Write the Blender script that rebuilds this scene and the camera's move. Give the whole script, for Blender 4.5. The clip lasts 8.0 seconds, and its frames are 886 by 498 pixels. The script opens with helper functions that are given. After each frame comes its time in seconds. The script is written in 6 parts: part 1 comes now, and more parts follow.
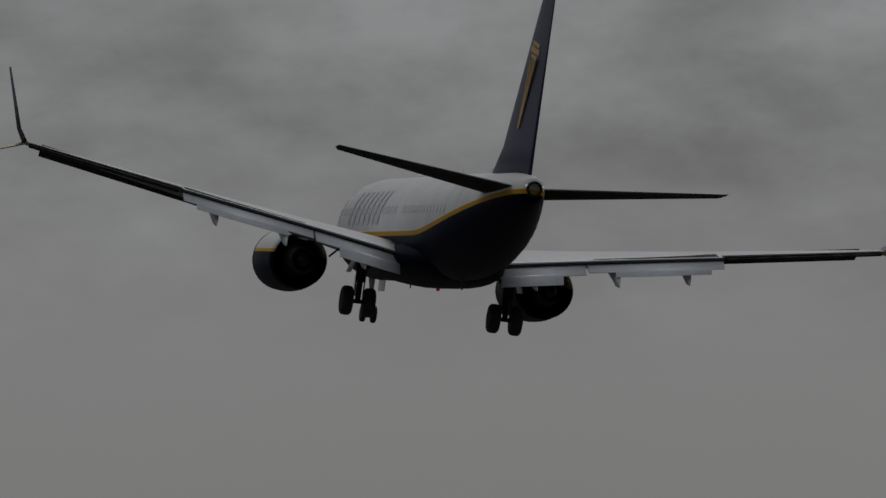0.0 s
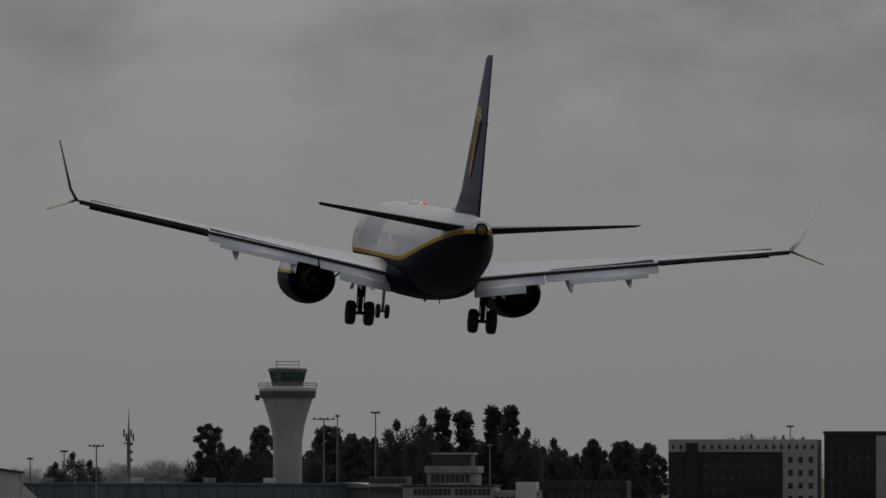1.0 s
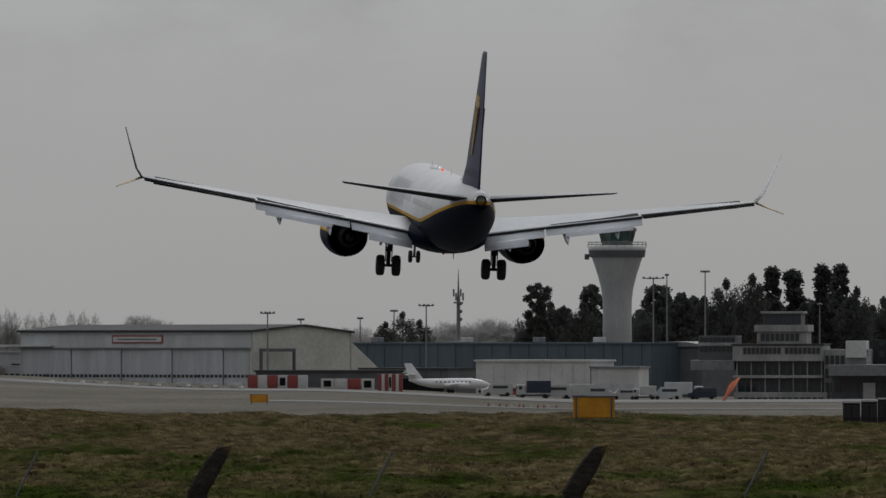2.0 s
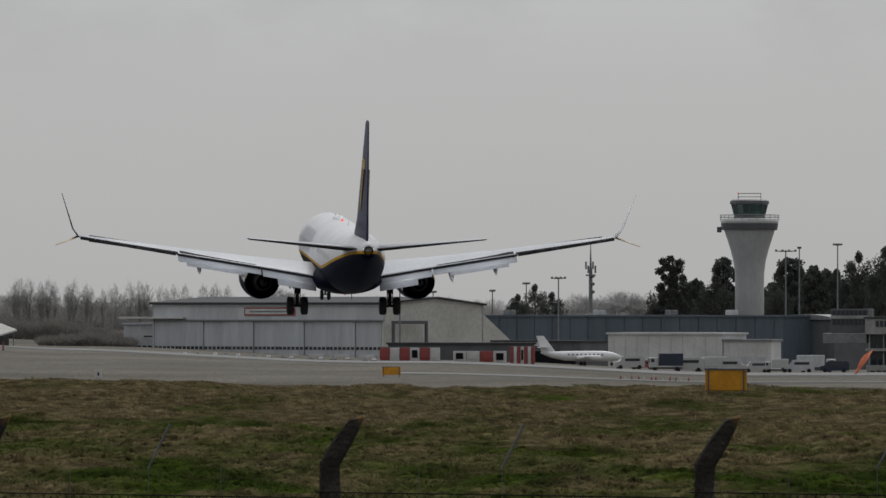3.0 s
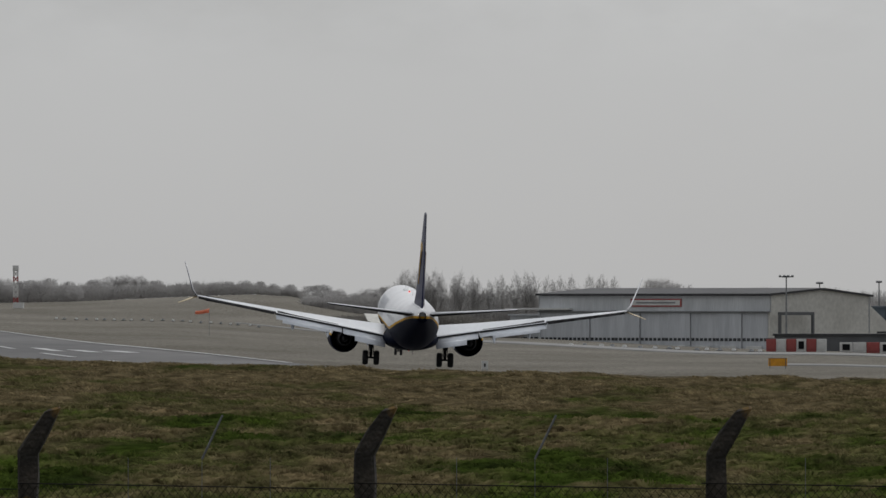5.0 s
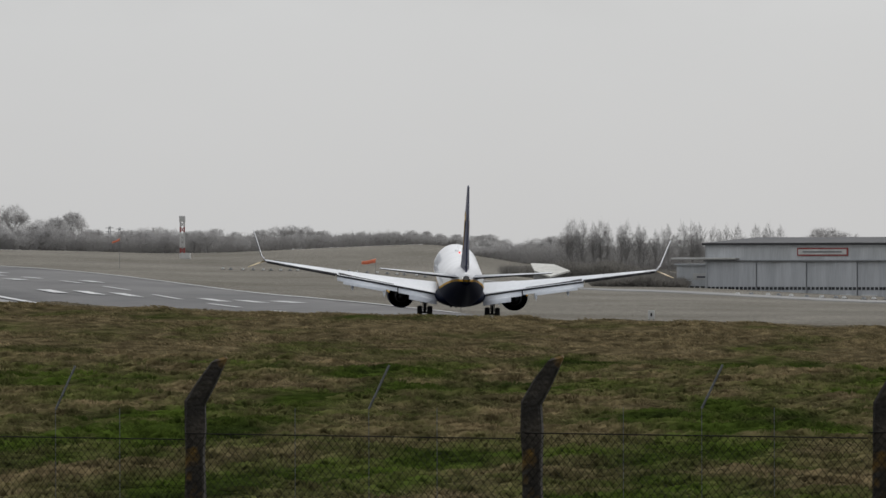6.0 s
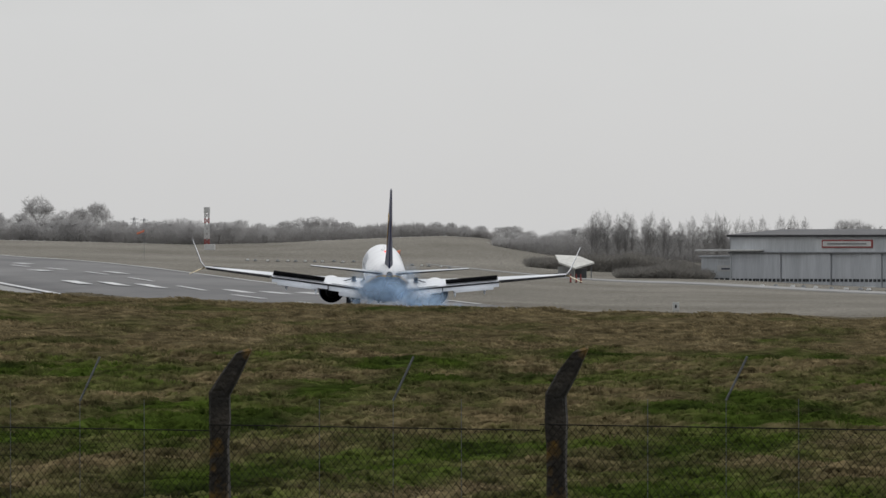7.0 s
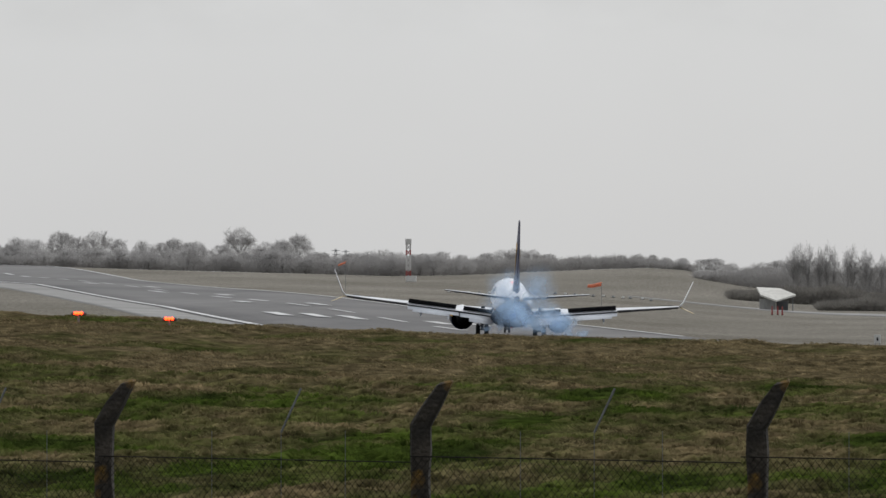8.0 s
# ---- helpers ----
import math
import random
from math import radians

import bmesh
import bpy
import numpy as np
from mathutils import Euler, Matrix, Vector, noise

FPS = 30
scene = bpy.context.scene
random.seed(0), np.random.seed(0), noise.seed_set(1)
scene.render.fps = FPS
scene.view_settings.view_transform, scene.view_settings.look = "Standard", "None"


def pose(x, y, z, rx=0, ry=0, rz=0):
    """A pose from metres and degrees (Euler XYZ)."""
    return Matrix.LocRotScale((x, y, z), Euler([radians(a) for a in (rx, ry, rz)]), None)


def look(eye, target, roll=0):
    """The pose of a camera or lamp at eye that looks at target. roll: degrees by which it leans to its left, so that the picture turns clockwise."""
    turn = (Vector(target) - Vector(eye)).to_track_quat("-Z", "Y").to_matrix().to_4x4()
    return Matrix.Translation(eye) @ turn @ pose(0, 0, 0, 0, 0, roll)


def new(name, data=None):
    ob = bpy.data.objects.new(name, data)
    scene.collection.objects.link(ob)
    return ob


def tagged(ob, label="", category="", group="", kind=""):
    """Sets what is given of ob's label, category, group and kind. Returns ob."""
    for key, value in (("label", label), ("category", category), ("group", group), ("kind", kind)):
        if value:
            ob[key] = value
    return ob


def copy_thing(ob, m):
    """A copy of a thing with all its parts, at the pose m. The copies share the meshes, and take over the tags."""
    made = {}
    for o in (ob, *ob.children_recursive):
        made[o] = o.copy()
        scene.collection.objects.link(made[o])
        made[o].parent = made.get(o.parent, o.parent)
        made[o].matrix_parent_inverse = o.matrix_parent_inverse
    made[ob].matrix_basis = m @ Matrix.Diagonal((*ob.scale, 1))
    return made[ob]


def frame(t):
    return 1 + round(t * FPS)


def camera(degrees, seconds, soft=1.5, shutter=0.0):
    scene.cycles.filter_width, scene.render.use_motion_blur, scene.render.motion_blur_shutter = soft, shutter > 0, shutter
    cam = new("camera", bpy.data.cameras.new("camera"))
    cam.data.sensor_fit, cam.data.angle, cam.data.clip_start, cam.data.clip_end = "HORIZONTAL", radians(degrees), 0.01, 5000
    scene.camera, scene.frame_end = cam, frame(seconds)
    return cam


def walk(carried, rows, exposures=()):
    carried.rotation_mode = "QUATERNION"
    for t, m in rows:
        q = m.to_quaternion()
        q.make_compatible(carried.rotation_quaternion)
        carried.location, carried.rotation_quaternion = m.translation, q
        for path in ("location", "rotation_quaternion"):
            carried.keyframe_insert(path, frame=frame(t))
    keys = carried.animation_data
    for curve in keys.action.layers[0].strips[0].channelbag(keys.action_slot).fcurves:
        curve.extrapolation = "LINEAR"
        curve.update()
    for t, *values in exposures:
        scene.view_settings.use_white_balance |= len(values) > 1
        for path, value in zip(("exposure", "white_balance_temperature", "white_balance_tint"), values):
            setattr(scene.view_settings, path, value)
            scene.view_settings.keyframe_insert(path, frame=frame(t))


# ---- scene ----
# The camera stands by the fence and turns after the landing aircraft.
cam = camera(6.0, 8.0, soft=1.5)
F = 784 / math.tan(radians(3.0))
EYE = (0.0, 0.0, 6.0)


def aim(t, az, el, roll):
    """A row of the camera's path: degrees right of the y axis, above the horizon, and of lean."""
    return (t, pose(*EYE, 0, 0, -az) @ pose(0, 0, 0, 90 + el) @ pose(0, 0, 0, 0, 0, roll))


TURNS = [
    (0.0, 4.013, 2.378, 0.0), (0.3, 2.972, 2.153, 0.0), (0.4, 2.648, 2.056, 0.0), (0.5, 2.325, 1.970, -0.013),
    (0.7, 1.862, 1.808, 0.0), (0.9, 1.352, 1.612, 0.02), (1.0, 1.052, 1.541, 0.041), (1.1, 0.736, 1.479, 0.04),
    (1.4, -0.443, 1.172, 0.06), (1.5, -0.665, 1.065, 0.081), (1.7, -0.912, 0.831, -0.009), (2.8, -1.869, 0.423, 0.066),
    (3.0, -2.077, 0.401, 0.015), (3.2, -2.285, 0.358, 0.0), (3.5, -2.650, 0.584, 0.0), (4.0, -3.210, 0.661, 0.139),
    (4.5, -3.686, 0.612, -0.006), (4.6, -3.826, 0.571, 0.0), (4.8, -4.324, 0.445, 0.0), (5.0, -4.695, 0.341, 0.006),
    (5.2, -5.004, 0.295, 0.03), (6.3, -5.915, -0.049, -0.134), (6.5, -5.878, 0.003, -0.067), (7.0, -5.989, -0.056, -0.047),
    (7.5, -6.348, -0.013, 0.149), (7.9, -7.003, 0.145, 0.08), (8.0, -7.354, 0.160, 0.066)]
walk(cam, [aim(*row) for row in TURNS],
     exposures=[(0.0, -1.84), (0.5, -1.72), (1.0, -1.62), (1.5, -1.36), (1.7, -1.2), (2.8, -0.62), (3.2, -0.55), (3.5, -0.42),
                (4.0, -0.46), (4.5, -0.52), (5.2, -0.50), (6.3, -0.12), (8.0, -0.10)])

# ---- daylight: an overcast winter sky ----
SUN_AZ, SUN_EL = 12.0, 40.0
world = bpy.data.worlds.new("overcast_sky")
scene.world = world
world.use_nodes = True
wn, wl = world.node_tree.nodes, world.node_tree.links
wn.clear()


def wnode(kind, **inputs):
    nd = wn.new(kind)
    for k, v in inputs.items():
        nd.inputs[k].default_value = v
    return nd


w_out = wnode("ShaderNodeOutputWorld")
w_bg = wnode("ShaderNodeBackground", Strength=1.0)
w_sky = wn.new("ShaderNodeTexSky")
w_sky.sky_type, w_sky.sun_disc = "NISHITA", False
w_sky.sun_elevation, w_sky.sun_rotation = radians(SUN_EL), radians(SUN_AZ)
w_dim = wn.new("ShaderNodeVectorMath")
w_dim.operation = "SCALE"
w_dim.inputs["Scale"].default_value = 0.08
w_co = wn.new("ShaderNodeTexCoord")
w_sep = wn.new("ShaderNodeSeparateXYZ")
w_map = wn.new("ShaderNodeMapping")
w_map.inputs["Scale"].default_value = (1.0, 1.0, 1.9)
w_map.inputs["Rotation"].default_value = (0.0, radians(20), 0.0)
w_n1 = wnode("ShaderNodeTexNoise", Scale=26.0, Detail=7.0, Roughness=0.56, Distortion=0.0)
w_n2 = wnode("ShaderNodeTexNoise", Scale=5.0, Detail=2.0, Roughness=0.5)
# cloud structure grows from the misty horizon upwards; the zenith of an overcast sky is the brightest
w_grow = wn.new("ShaderNodeMapRange")
w_grow.inputs["From Min"].default_value, w_grow.inputs["From Max"].default_value = 0.026, 0.058
w_grow.inputs["To Min"].default_value, w_grow.inputs["To Max"].default_value = 0.03, 1.0
w_cl = wn.new("ShaderNodeMapRange")
w_cl.inputs["From Min"].default_value, w_cl.inputs["From Max"].default_value = 0.41, 0.60
w_cl.inputs["To Min"].default_value, w_cl.inputs["To Max"].default_value = -0.42, 0.14
w_mul = wn.new("ShaderNodeMath")
w_mul.operation = "MULTIPLY"
w_add = wn.new("ShaderNodeMath")
w_add.operation = "MULTIPLY_ADD"
w_zen = wn.new("ShaderNodeMapRange")
w_zen.inputs["From Min"].default_value, w_zen.inputs["From Max"].default_value = 0.0, 1.0
w_zen.inputs["To Min"].default_value, w_zen.inputs["To Max"].default_value = 0.655, 2.3
w_col = wn.new("ShaderNodeVectorMath")
w_col.operation = "SCALE"
w_col.inputs[0].default_value = (0.975, 0.995, 1.02)
w_mix = wn.new("ShaderNodeMix")
w_mix.data_type = "RGBA"
w_mix.inputs["Factor"].default_value = 0.93
wl.new(w_co.outputs["Generated"], w_map.inputs["Vector"])
wl.new(w_co.outputs["Generated"], w_sep.inputs[0])
wl.new(w_map.outputs[0], w_n1.inputs["Vector"])
wl.new(w_map.outputs[0], w_n2.inputs["Vector"])
w_avg = wn.new("ShaderNodeMath")
w_avg.operation = "MULTIPLY_ADD"
w_avg.inputs[1].default_value, w_avg.inputs[2].default_value = 0.65, 0.0
w_av2 = wn.new("ShaderNodeMath")
w_av2.operation = "MULTIPLY_ADD"
w_av2.inputs[1].default_value = 0.35
wl.new(w_n1.outputs["Fac"], w_avg.inputs[0])
wl.new(w_n2.outputs["Fac"], w_av2.inputs[0])
wl.new(w_avg.outputs[0], w_av2.inputs[2])
wl.new(w_av2.outputs[0], w_cl.inputs["Value"])
wl.new(w_sep.outputs["Z"], w_grow.inputs["Value"])
wl.new(w_sep.outputs["Z"], w_zen.inputs["Value"])
wl.new(w_cl.outputs[0], w_mul.inputs[0])
wl.new(w_grow.outputs[0], w_mul.inputs[1])
wl.new(w_mul.outputs[0], w_add.inputs[0])
wl.new(w_zen.outputs[0], w_add.inputs[1])
wl.new(w_zen.outputs[0], w_add.inputs[2])
# the cloud is thinner towards the hidden sun, ahead of the viewer, and heavier behind
w_side = wn.new("ShaderNodeMapRange")
w_side.inputs["From Min"].default_value, w_side.inputs["From Max"].default_value = -0.9, 0.9
w_side.inputs["To Min"].default_value, w_side.inputs["To Max"].default_value = 0.42, 1.0
w_tot = wn.new("ShaderNodeMath")
w_tot.operation = "MULTIPLY"
wl.new(w_sep.outputs["Y"], w_side.inputs["Value"])
wl.new(w_add.outputs[0], w_tot.inputs[0])
wl.new(w_side.outputs[0], w_tot.inputs[1])
wl.new(w_tot.outputs[0], w_col.inputs["Scale"])
wl.new(w_sky.outputs[0], w_dim.inputs[0])
wl.new(w_dim.outputs[0], w_mix.inputs["A"])
wl.new(w_col.outputs[0], w_mix.inputs["B"])
wl.new(w_mix.outputs["Result"], w_bg.inputs["Color"])
wl.new(w_bg.outputs[0], w_out.inputs["Surface"])

sun = new("sun", bpy.data.lights.new("sun", "SUN"))
sun.data.energy, sun.data.angle, sun.data.color = 0.8, radians(16), (1.0, 0.97, 0.93)
sun.matrix_world = look((0, 0, 0), (-math.sin(radians(SUN_AZ)) * math.cos(radians(SUN_EL)),
                                    -math.cos(radians(SUN_AZ)) * math.cos(radians(SUN_EL)), -math.sin(radians(SUN_EL))))


# ---- materials ----
def material(name, colour, rough=0.6, metal=0.0, other=None, scale=1.0, detail=6.0, bump=0.0, bump_scale=8.0, vary=0.15,
             stretch=(1, 1, 1), coat=0.0, emit=0.0, spec=0.5):
    """A surface with two scales of colour variation, fine relief and uneven gloss."""
    mt = bpy.data.materials.new(name)
    mt.use_nodes = True
    nt = mt.node_tree
    bs = nt.nodes["Principled BSDF"]
    co = nt.nodes.new("ShaderNodeTexCoord")
    mp = nt.nodes.new("ShaderNodeMapping")
    mp.inputs["Scale"].default_value = stretch
    nt.links.new(co.outputs["Object"], mp.inputs["Vector"])
    big = nt.nodes.new("ShaderNodeTexNoise")
    big.inputs["Scale"].default_value, big.inputs["Detail"].default_value = scale, detail
    fine = nt.nodes.new("ShaderNodeTexNoise")
    fine.inputs["Scale"].default_value, fine.inputs["Detail"].default_value = scale * 9, 4
    nt.links.new(mp.outputs[0], big.inputs["Vector"])
    nt.links.new(mp.outputs[0], fine.inputs["Vector"])
    ramp = nt.nodes.new("ShaderNodeValToRGB")
    other = other or tuple(c * (1 - 2 * vary) for c in colour)
    ramp.color_ramp.elements[0].position, ramp.color_ramp.elements[1].position = 0.36, 0.64
    ramp.color_ramp.elements[0].color, ramp.color_ramp.elements[1].color = (*other, 1), (*colour, 1)
    nt.links.new(big.outputs["Fac"], ramp.inputs[0])
    mix = nt.nodes.new("ShaderNodeMix")
    mix.data_type, mix.blend_type = "RGBA", "MULTIPLY"
    mix.inputs["Factor"].default_value = 0.5
    grey = nt.nodes.new("ShaderNodeMapRange")
    grey.inputs["From Min"].default_value, grey.inputs["From Max"].default_value = 0.3, 0.7
    grey.inputs["To Min"].default_value, grey.inputs["To Max"].default_value = 1 - 2.5 * vary, 1 + vary
    nt.links.new(fine.outputs["Fac"], grey.inputs["Value"])
    nt.links.new(ramp.outputs[0], mix.inputs["A"])
    nt.links.new(grey.outputs[0], mix.inputs["B"])
    nt.links.new(mix.outputs["Result"], bs.inputs["Base Color"])
    bs.inputs["Roughness"].default_value, bs.inputs["Metallic"].default_value = rough, metal
    bs.inputs["Coat Weight"].default_value, bs.inputs["Specular IOR Level"].default_value = coat, spec
    if bump:
        bn = nt.nodes.new("ShaderNodeTexNoise")
        bn.inputs["Scale"].default_value, bn.inputs["Detail"].default_value = bump_scale, 5
        nt.links.new(mp.outputs[0], bn.inputs["Vector"])
        bp = nt.nodes.new("ShaderNodeBump")
        bp.inputs["Strength"].default_value, bp.inputs["Distance"].default_value = bump, 0.1
        nt.links.new(bn.outputs["Fac"], bp.inputs["Height"])
        nt.links.new(bp.outputs[0], bs.inputs["Normal"])
    if emit:
        bs.inputs["Emission Color"].default_value, bs.inputs["Emission Strength"].default_value = (*colour, 1), emit
    return mt


def glass(name, tint, rough=0.05):
    mt = bpy.data.materials.new(name)
    mt.use_nodes = True
    bs = mt.node_tree.nodes["Principled BSDF"]
    bs.inputs["Base Color"].default_value, bs.inputs["Roughness"].default_value = (*tint, 1), rough
    bs.inputs["Specular IOR Level"].default_value = 0.8
    return mt


M = {
    "white": material("white_aircraft_paint", (0.82, 0.82, 0.83), 0.32, other=(0.74, 0.74, 0.76), scale=0.35, vary=0.03, coat=0.0),
    "wing_grey": material("grey_wing_paint", (0.60, 0.62, 0.65), 0.3, other=(0.52, 0.54, 0.57), scale=0.5, vary=0.07, stretch=(1, 0.3, 1)),
    "flap_grey": material("light_flap_paint", (0.62, 0.65, 0.70), 0.42, other=(0.50, 0.53, 0.58), scale=0.7, vary=0.08, stretch=(0.4, 1, 1)),
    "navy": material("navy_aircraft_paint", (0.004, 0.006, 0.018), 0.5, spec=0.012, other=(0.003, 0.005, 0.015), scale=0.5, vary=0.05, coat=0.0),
    # lighter than the belly navy: the sky's sheen is put into this colour
    "fin_navy": material("sky_lifted_navy_paint", (0.018, 0.023, 0.072), 0.42, spec=0.14, other=(0.013, 0.017, 0.056), scale=0.5, vary=0.06),
    # underside grey, deepened in colour to give the wing's own shade
    "wing_under": material("shade_grey_wing_underside", (0.20, 0.205, 0.215), 0.55, spec=0.15, other=(0.14, 0.145, 0.155), scale=0.5, vary=0.12, stretch=(1, 0.3, 1)),
    "cabin_pane": glass("pale_cabin_window", (0.58, 0.59, 0.61), 0.3),
    "pale_yellow": material("faded_yellow_winglet_paint", (0.66, 0.50, 0.24), 0.4, scale=1.0, vary=0.06),
    "yellow": material("yellow_aircraft_paint", (0.50, 0.29, 0.03), 0.4, scale=1.0, vary=0.05),
    "letter": material("blue_grey_lettering", (0.60, 0.62, 0.67), 0.4, scale=1.0, vary=0.05),
    "dark_metal": material("sooty_metal", (0.022, 0.022, 0.024), 0.6, 0.2, spec=0.15, scale=3.0, vary=0.2),
    # dark spoilers; the same colour also paints shade on trailing edges and tail
    "spoiler": material("dark_spoiler_and_shade_grey", (0.045, 0.045, 0.049), 0.7, spec=0.06, scale=2.5, vary=0.35),
    "black": material("black_paint_and_shade", (0.012, 0.012, 0.014), 0.8, spec=0.1, scale=2.0, vary=0.1),
    "chrome": material("worn_strut_metal", (0.35, 0.36, 0.38), 0.35, 0.8, scale=3.0, vary=0.15),
    "rubber": material("tyre_rubber", (0.022, 0.022, 0.023), 0.85, scale=4.0, vary=0.2),
    "red_lamp": material("red_beacon", (1.0, 0.06, 0.02), 0.3, emit=1.3),
    "red_dim": material("dim_red_beacon", (0.6, 0.03, 0.02), 0.3, emit=0.25),
    "white_lamp": material("white_tail_light", (1.0, 0.95, 0.85), 0.3, emit=0.9),
    "orange_lamp": material("red_orange_airfield_light", (1.0, 0.036, 0.006), 0.3, emit=11.0),
    "asphalt": material("wet_runway_asphalt", (0.150, 0.146, 0.144), 0.7, spec=0.08, other=(0.100, 0.098, 0.098), scale=0.05, detail=8, vary=0.12, stretch=(1, 0.12, 1)),
    "taxi": material("pale_taxiway_concrete", (0.30, 0.296, 0.288), 0.85, spec=0.05, other=(0.24, 0.237, 0.23), scale=0.06, vary=0.1),
    "marking": material("runway_white_paint", (0.58, 0.58, 0.58), 0.6, other=(0.36, 0.36, 0.36), scale=0.35, vary=0.2),
    "concrete": material("pale_tower_concrete", (0.52, 0.52, 0.52), 0.7, other=(0.43, 0.43, 0.43), scale=0.25, vary=0.08, bump=0.15, stretch=(1, 1, 0.25)),
    "grey_panel": material("dark_grey_cladding", (0.115, 0.12, 0.128), 0.55, scale=0.4, vary=0.1),
    "cab_glass": glass("green_tinted_glass", (0.02, 0.06, 0.055)),
    "window": glass("dark_window_glass", (0.03, 0.035, 0.042)),
    "hangar": material("grey_hangar_cladding", (0.58, 0.60, 0.62), 0.6, other=(0.48, 0.50, 0.52), scale=0.12, vary=0.1, stretch=(3, 3, 0.4)),
    "hangar_door": material("pale_hangar_door", (0.55, 0.57, 0.60), 0.6, other=(0.45, 0.47, 0.50), scale=0.15, vary=0.1, stretch=(4, 4, 0.3)),
    "gable": material("cream_grey_render", (0.60, 0.59, 0.55), 0.8, other=(0.50, 0.49, 0.455), scale=0.14, vary=0.12),
    "roof": material("dark_roof_felt", (0.055, 0.055, 0.06), 0.8, scale=0.2, vary=0.15),
    "blue_shed": material("blue_grey_cladding", (0.085, 0.115, 0.145), 0.6, other=(0.065, 0.09, 0.115), scale=0.1, vary=0.12, stretch=(3, 3, 0.4)),
    "white_wall": material("white_painted_wall", (0.66, 0.66, 0.65), 0.7, other=(0.54, 0.54, 0.53), scale=0.2, vary=0.08),
    "cream": material("weathered_white_render", (0.40, 0.40, 0.39), 0.8, other=(0.27, 0.27, 0.265), scale=0.25, vary=0.15, stretch=(1, 1, 0.4)),
    "red": material("red_painted_steel", (0.36, 0.075, 0.07), 0.5, scale=0.6, vary=0.12),
    "orange": material("orange_yellow_sign_paint", (0.72, 0.33, 0.015), 0.5, other=(0.60, 0.26, 0.012), scale=2.5, vary=0.12),
    # the orange is lightened in its colour for haze
    "sock": material("orange_windsock_cloth", (0.82, 0.33, 0.20), 0.8, other=(0.74, 0.27, 0.16), scale=1.5, vary=0.1),
    "steel": material("galvanised_steel", (0.26, 0.27, 0.28), 0.5, 0.4, scale=1.5, vary=0.12),
    "vehicle_white": material("white_van_paint", (0.52, 0.52, 0.52), 0.35, scale=0.8, vary=0.06),
    "vehicle_dark": material("dark_blue_vehicle_paint", (0.03, 0.04, 0.07), 0.35, scale=0.8, vary=0.1),
    "brick": material("dark_hotel_cladding", (0.022, 0.022, 0.030), 0.6, scale=0.2, vary=0.12),
    "hotel": material("pale_grey_hotel_panels", (0.40, 0.41, 0.43), 0.6, scale=0.2, vary=0.08),
    "post": material("weathered_concrete_post", (0.062, 0.052, 0.042), 0.9, other=(0.020, 0.017, 0.014), scale=6.0, vary=0.3, bump=0.4, bump_scale=30),
    "wire": material("rusty_fence_wire", (0.022, 0.021, 0.019), 0.9, 0.0, spec=0.1, scale=6.0, vary=0.2),
    # needles and twigs are paled in colour for the haze of distance
    "pine": material("dark_pine_needles", (0.125, 0.134, 0.122), 0.95, spec=0.02, other=(0.098, 0.106, 0.097), scale=0.5, vary=0.25),
    "bark": material("tree_bark", (0.10, 0.085, 0.07), 0.95, other=(0.06, 0.05, 0.042), scale=2.0, vary=0.25),
    "twig": material("haze_paled_twigs", (0.42, 0.41, 0.40), 0.95, spec=0.0, other=(0.35, 0.34, 0.332), scale=0.3, vary=0.12),
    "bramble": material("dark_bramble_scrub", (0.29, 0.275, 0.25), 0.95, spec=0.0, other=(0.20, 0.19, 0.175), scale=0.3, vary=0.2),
    "far_twig": material("haze_paled_far_twigs", (0.52, 0.51, 0.505), 0.95, spec=0.0, other=(0.44, 0.43, 0.425), scale=0.2, vary=0.1),
}



def let_light_through(mt, share):
    """Thin twigs and blades pass part of the light that falls on their far side."""
    nt = mt.node_tree
    bs = nt.nodes["Principled BSDF"]
    out = nt.nodes["Material Output"]
    tr, mx = nt.nodes.new("ShaderNodeBsdfTranslucent"), nt.nodes.new("ShaderNodeMixShader")
    mx.inputs[0].default_value = share
    nt.links.new(bs.inputs["Base Color"].links[0].from_socket, tr.inputs["Color"])
    nt.links.new(bs.outputs[0], mx.inputs[1])
    nt.links.new(tr.outputs[0], mx.inputs[2])
    nt.links.new(mx.outputs[0], out.inputs["Surface"])


let_light_through(M["pine"], 0.35)
let_light_through(M["bramble"], 0.35)
let_light_through(M["twig"], 0.5)
let_light_through(M["far_twig"], 0.5)
let_light_through(M["sock"], 0.45)


# ---- mesh helpers ----
def part(name, bm, mat, parent=None, label="", smooth=False, at=None):
    """Links a bmesh as one mesh object, under a thing or a part where one is given."""
    me = bpy.data.meshes.new(name)
    bm.to_mesh(me)
    bm.free()
    for mt in (mat if isinstance(mat, (list, tuple)) else [mat]):
        me.materials.append(mt)
    if smooth:
        me.polygons.foreach_set("use_smooth", [True] * len(me.polygons))
    ob = new(name, me)
    if parent:
        ob.parent = parent
    if at is not None:
        ob.matrix_basis = at
    if label:
        ob["label"] = label
    return ob


def thing(name, at, label, category, group="", kind=""):
    """An empty at a thing's base, which carries its parts."""
    ob = new(name)
    ob.matrix_basis = at
    return tagged(ob, label, category, group, kind)


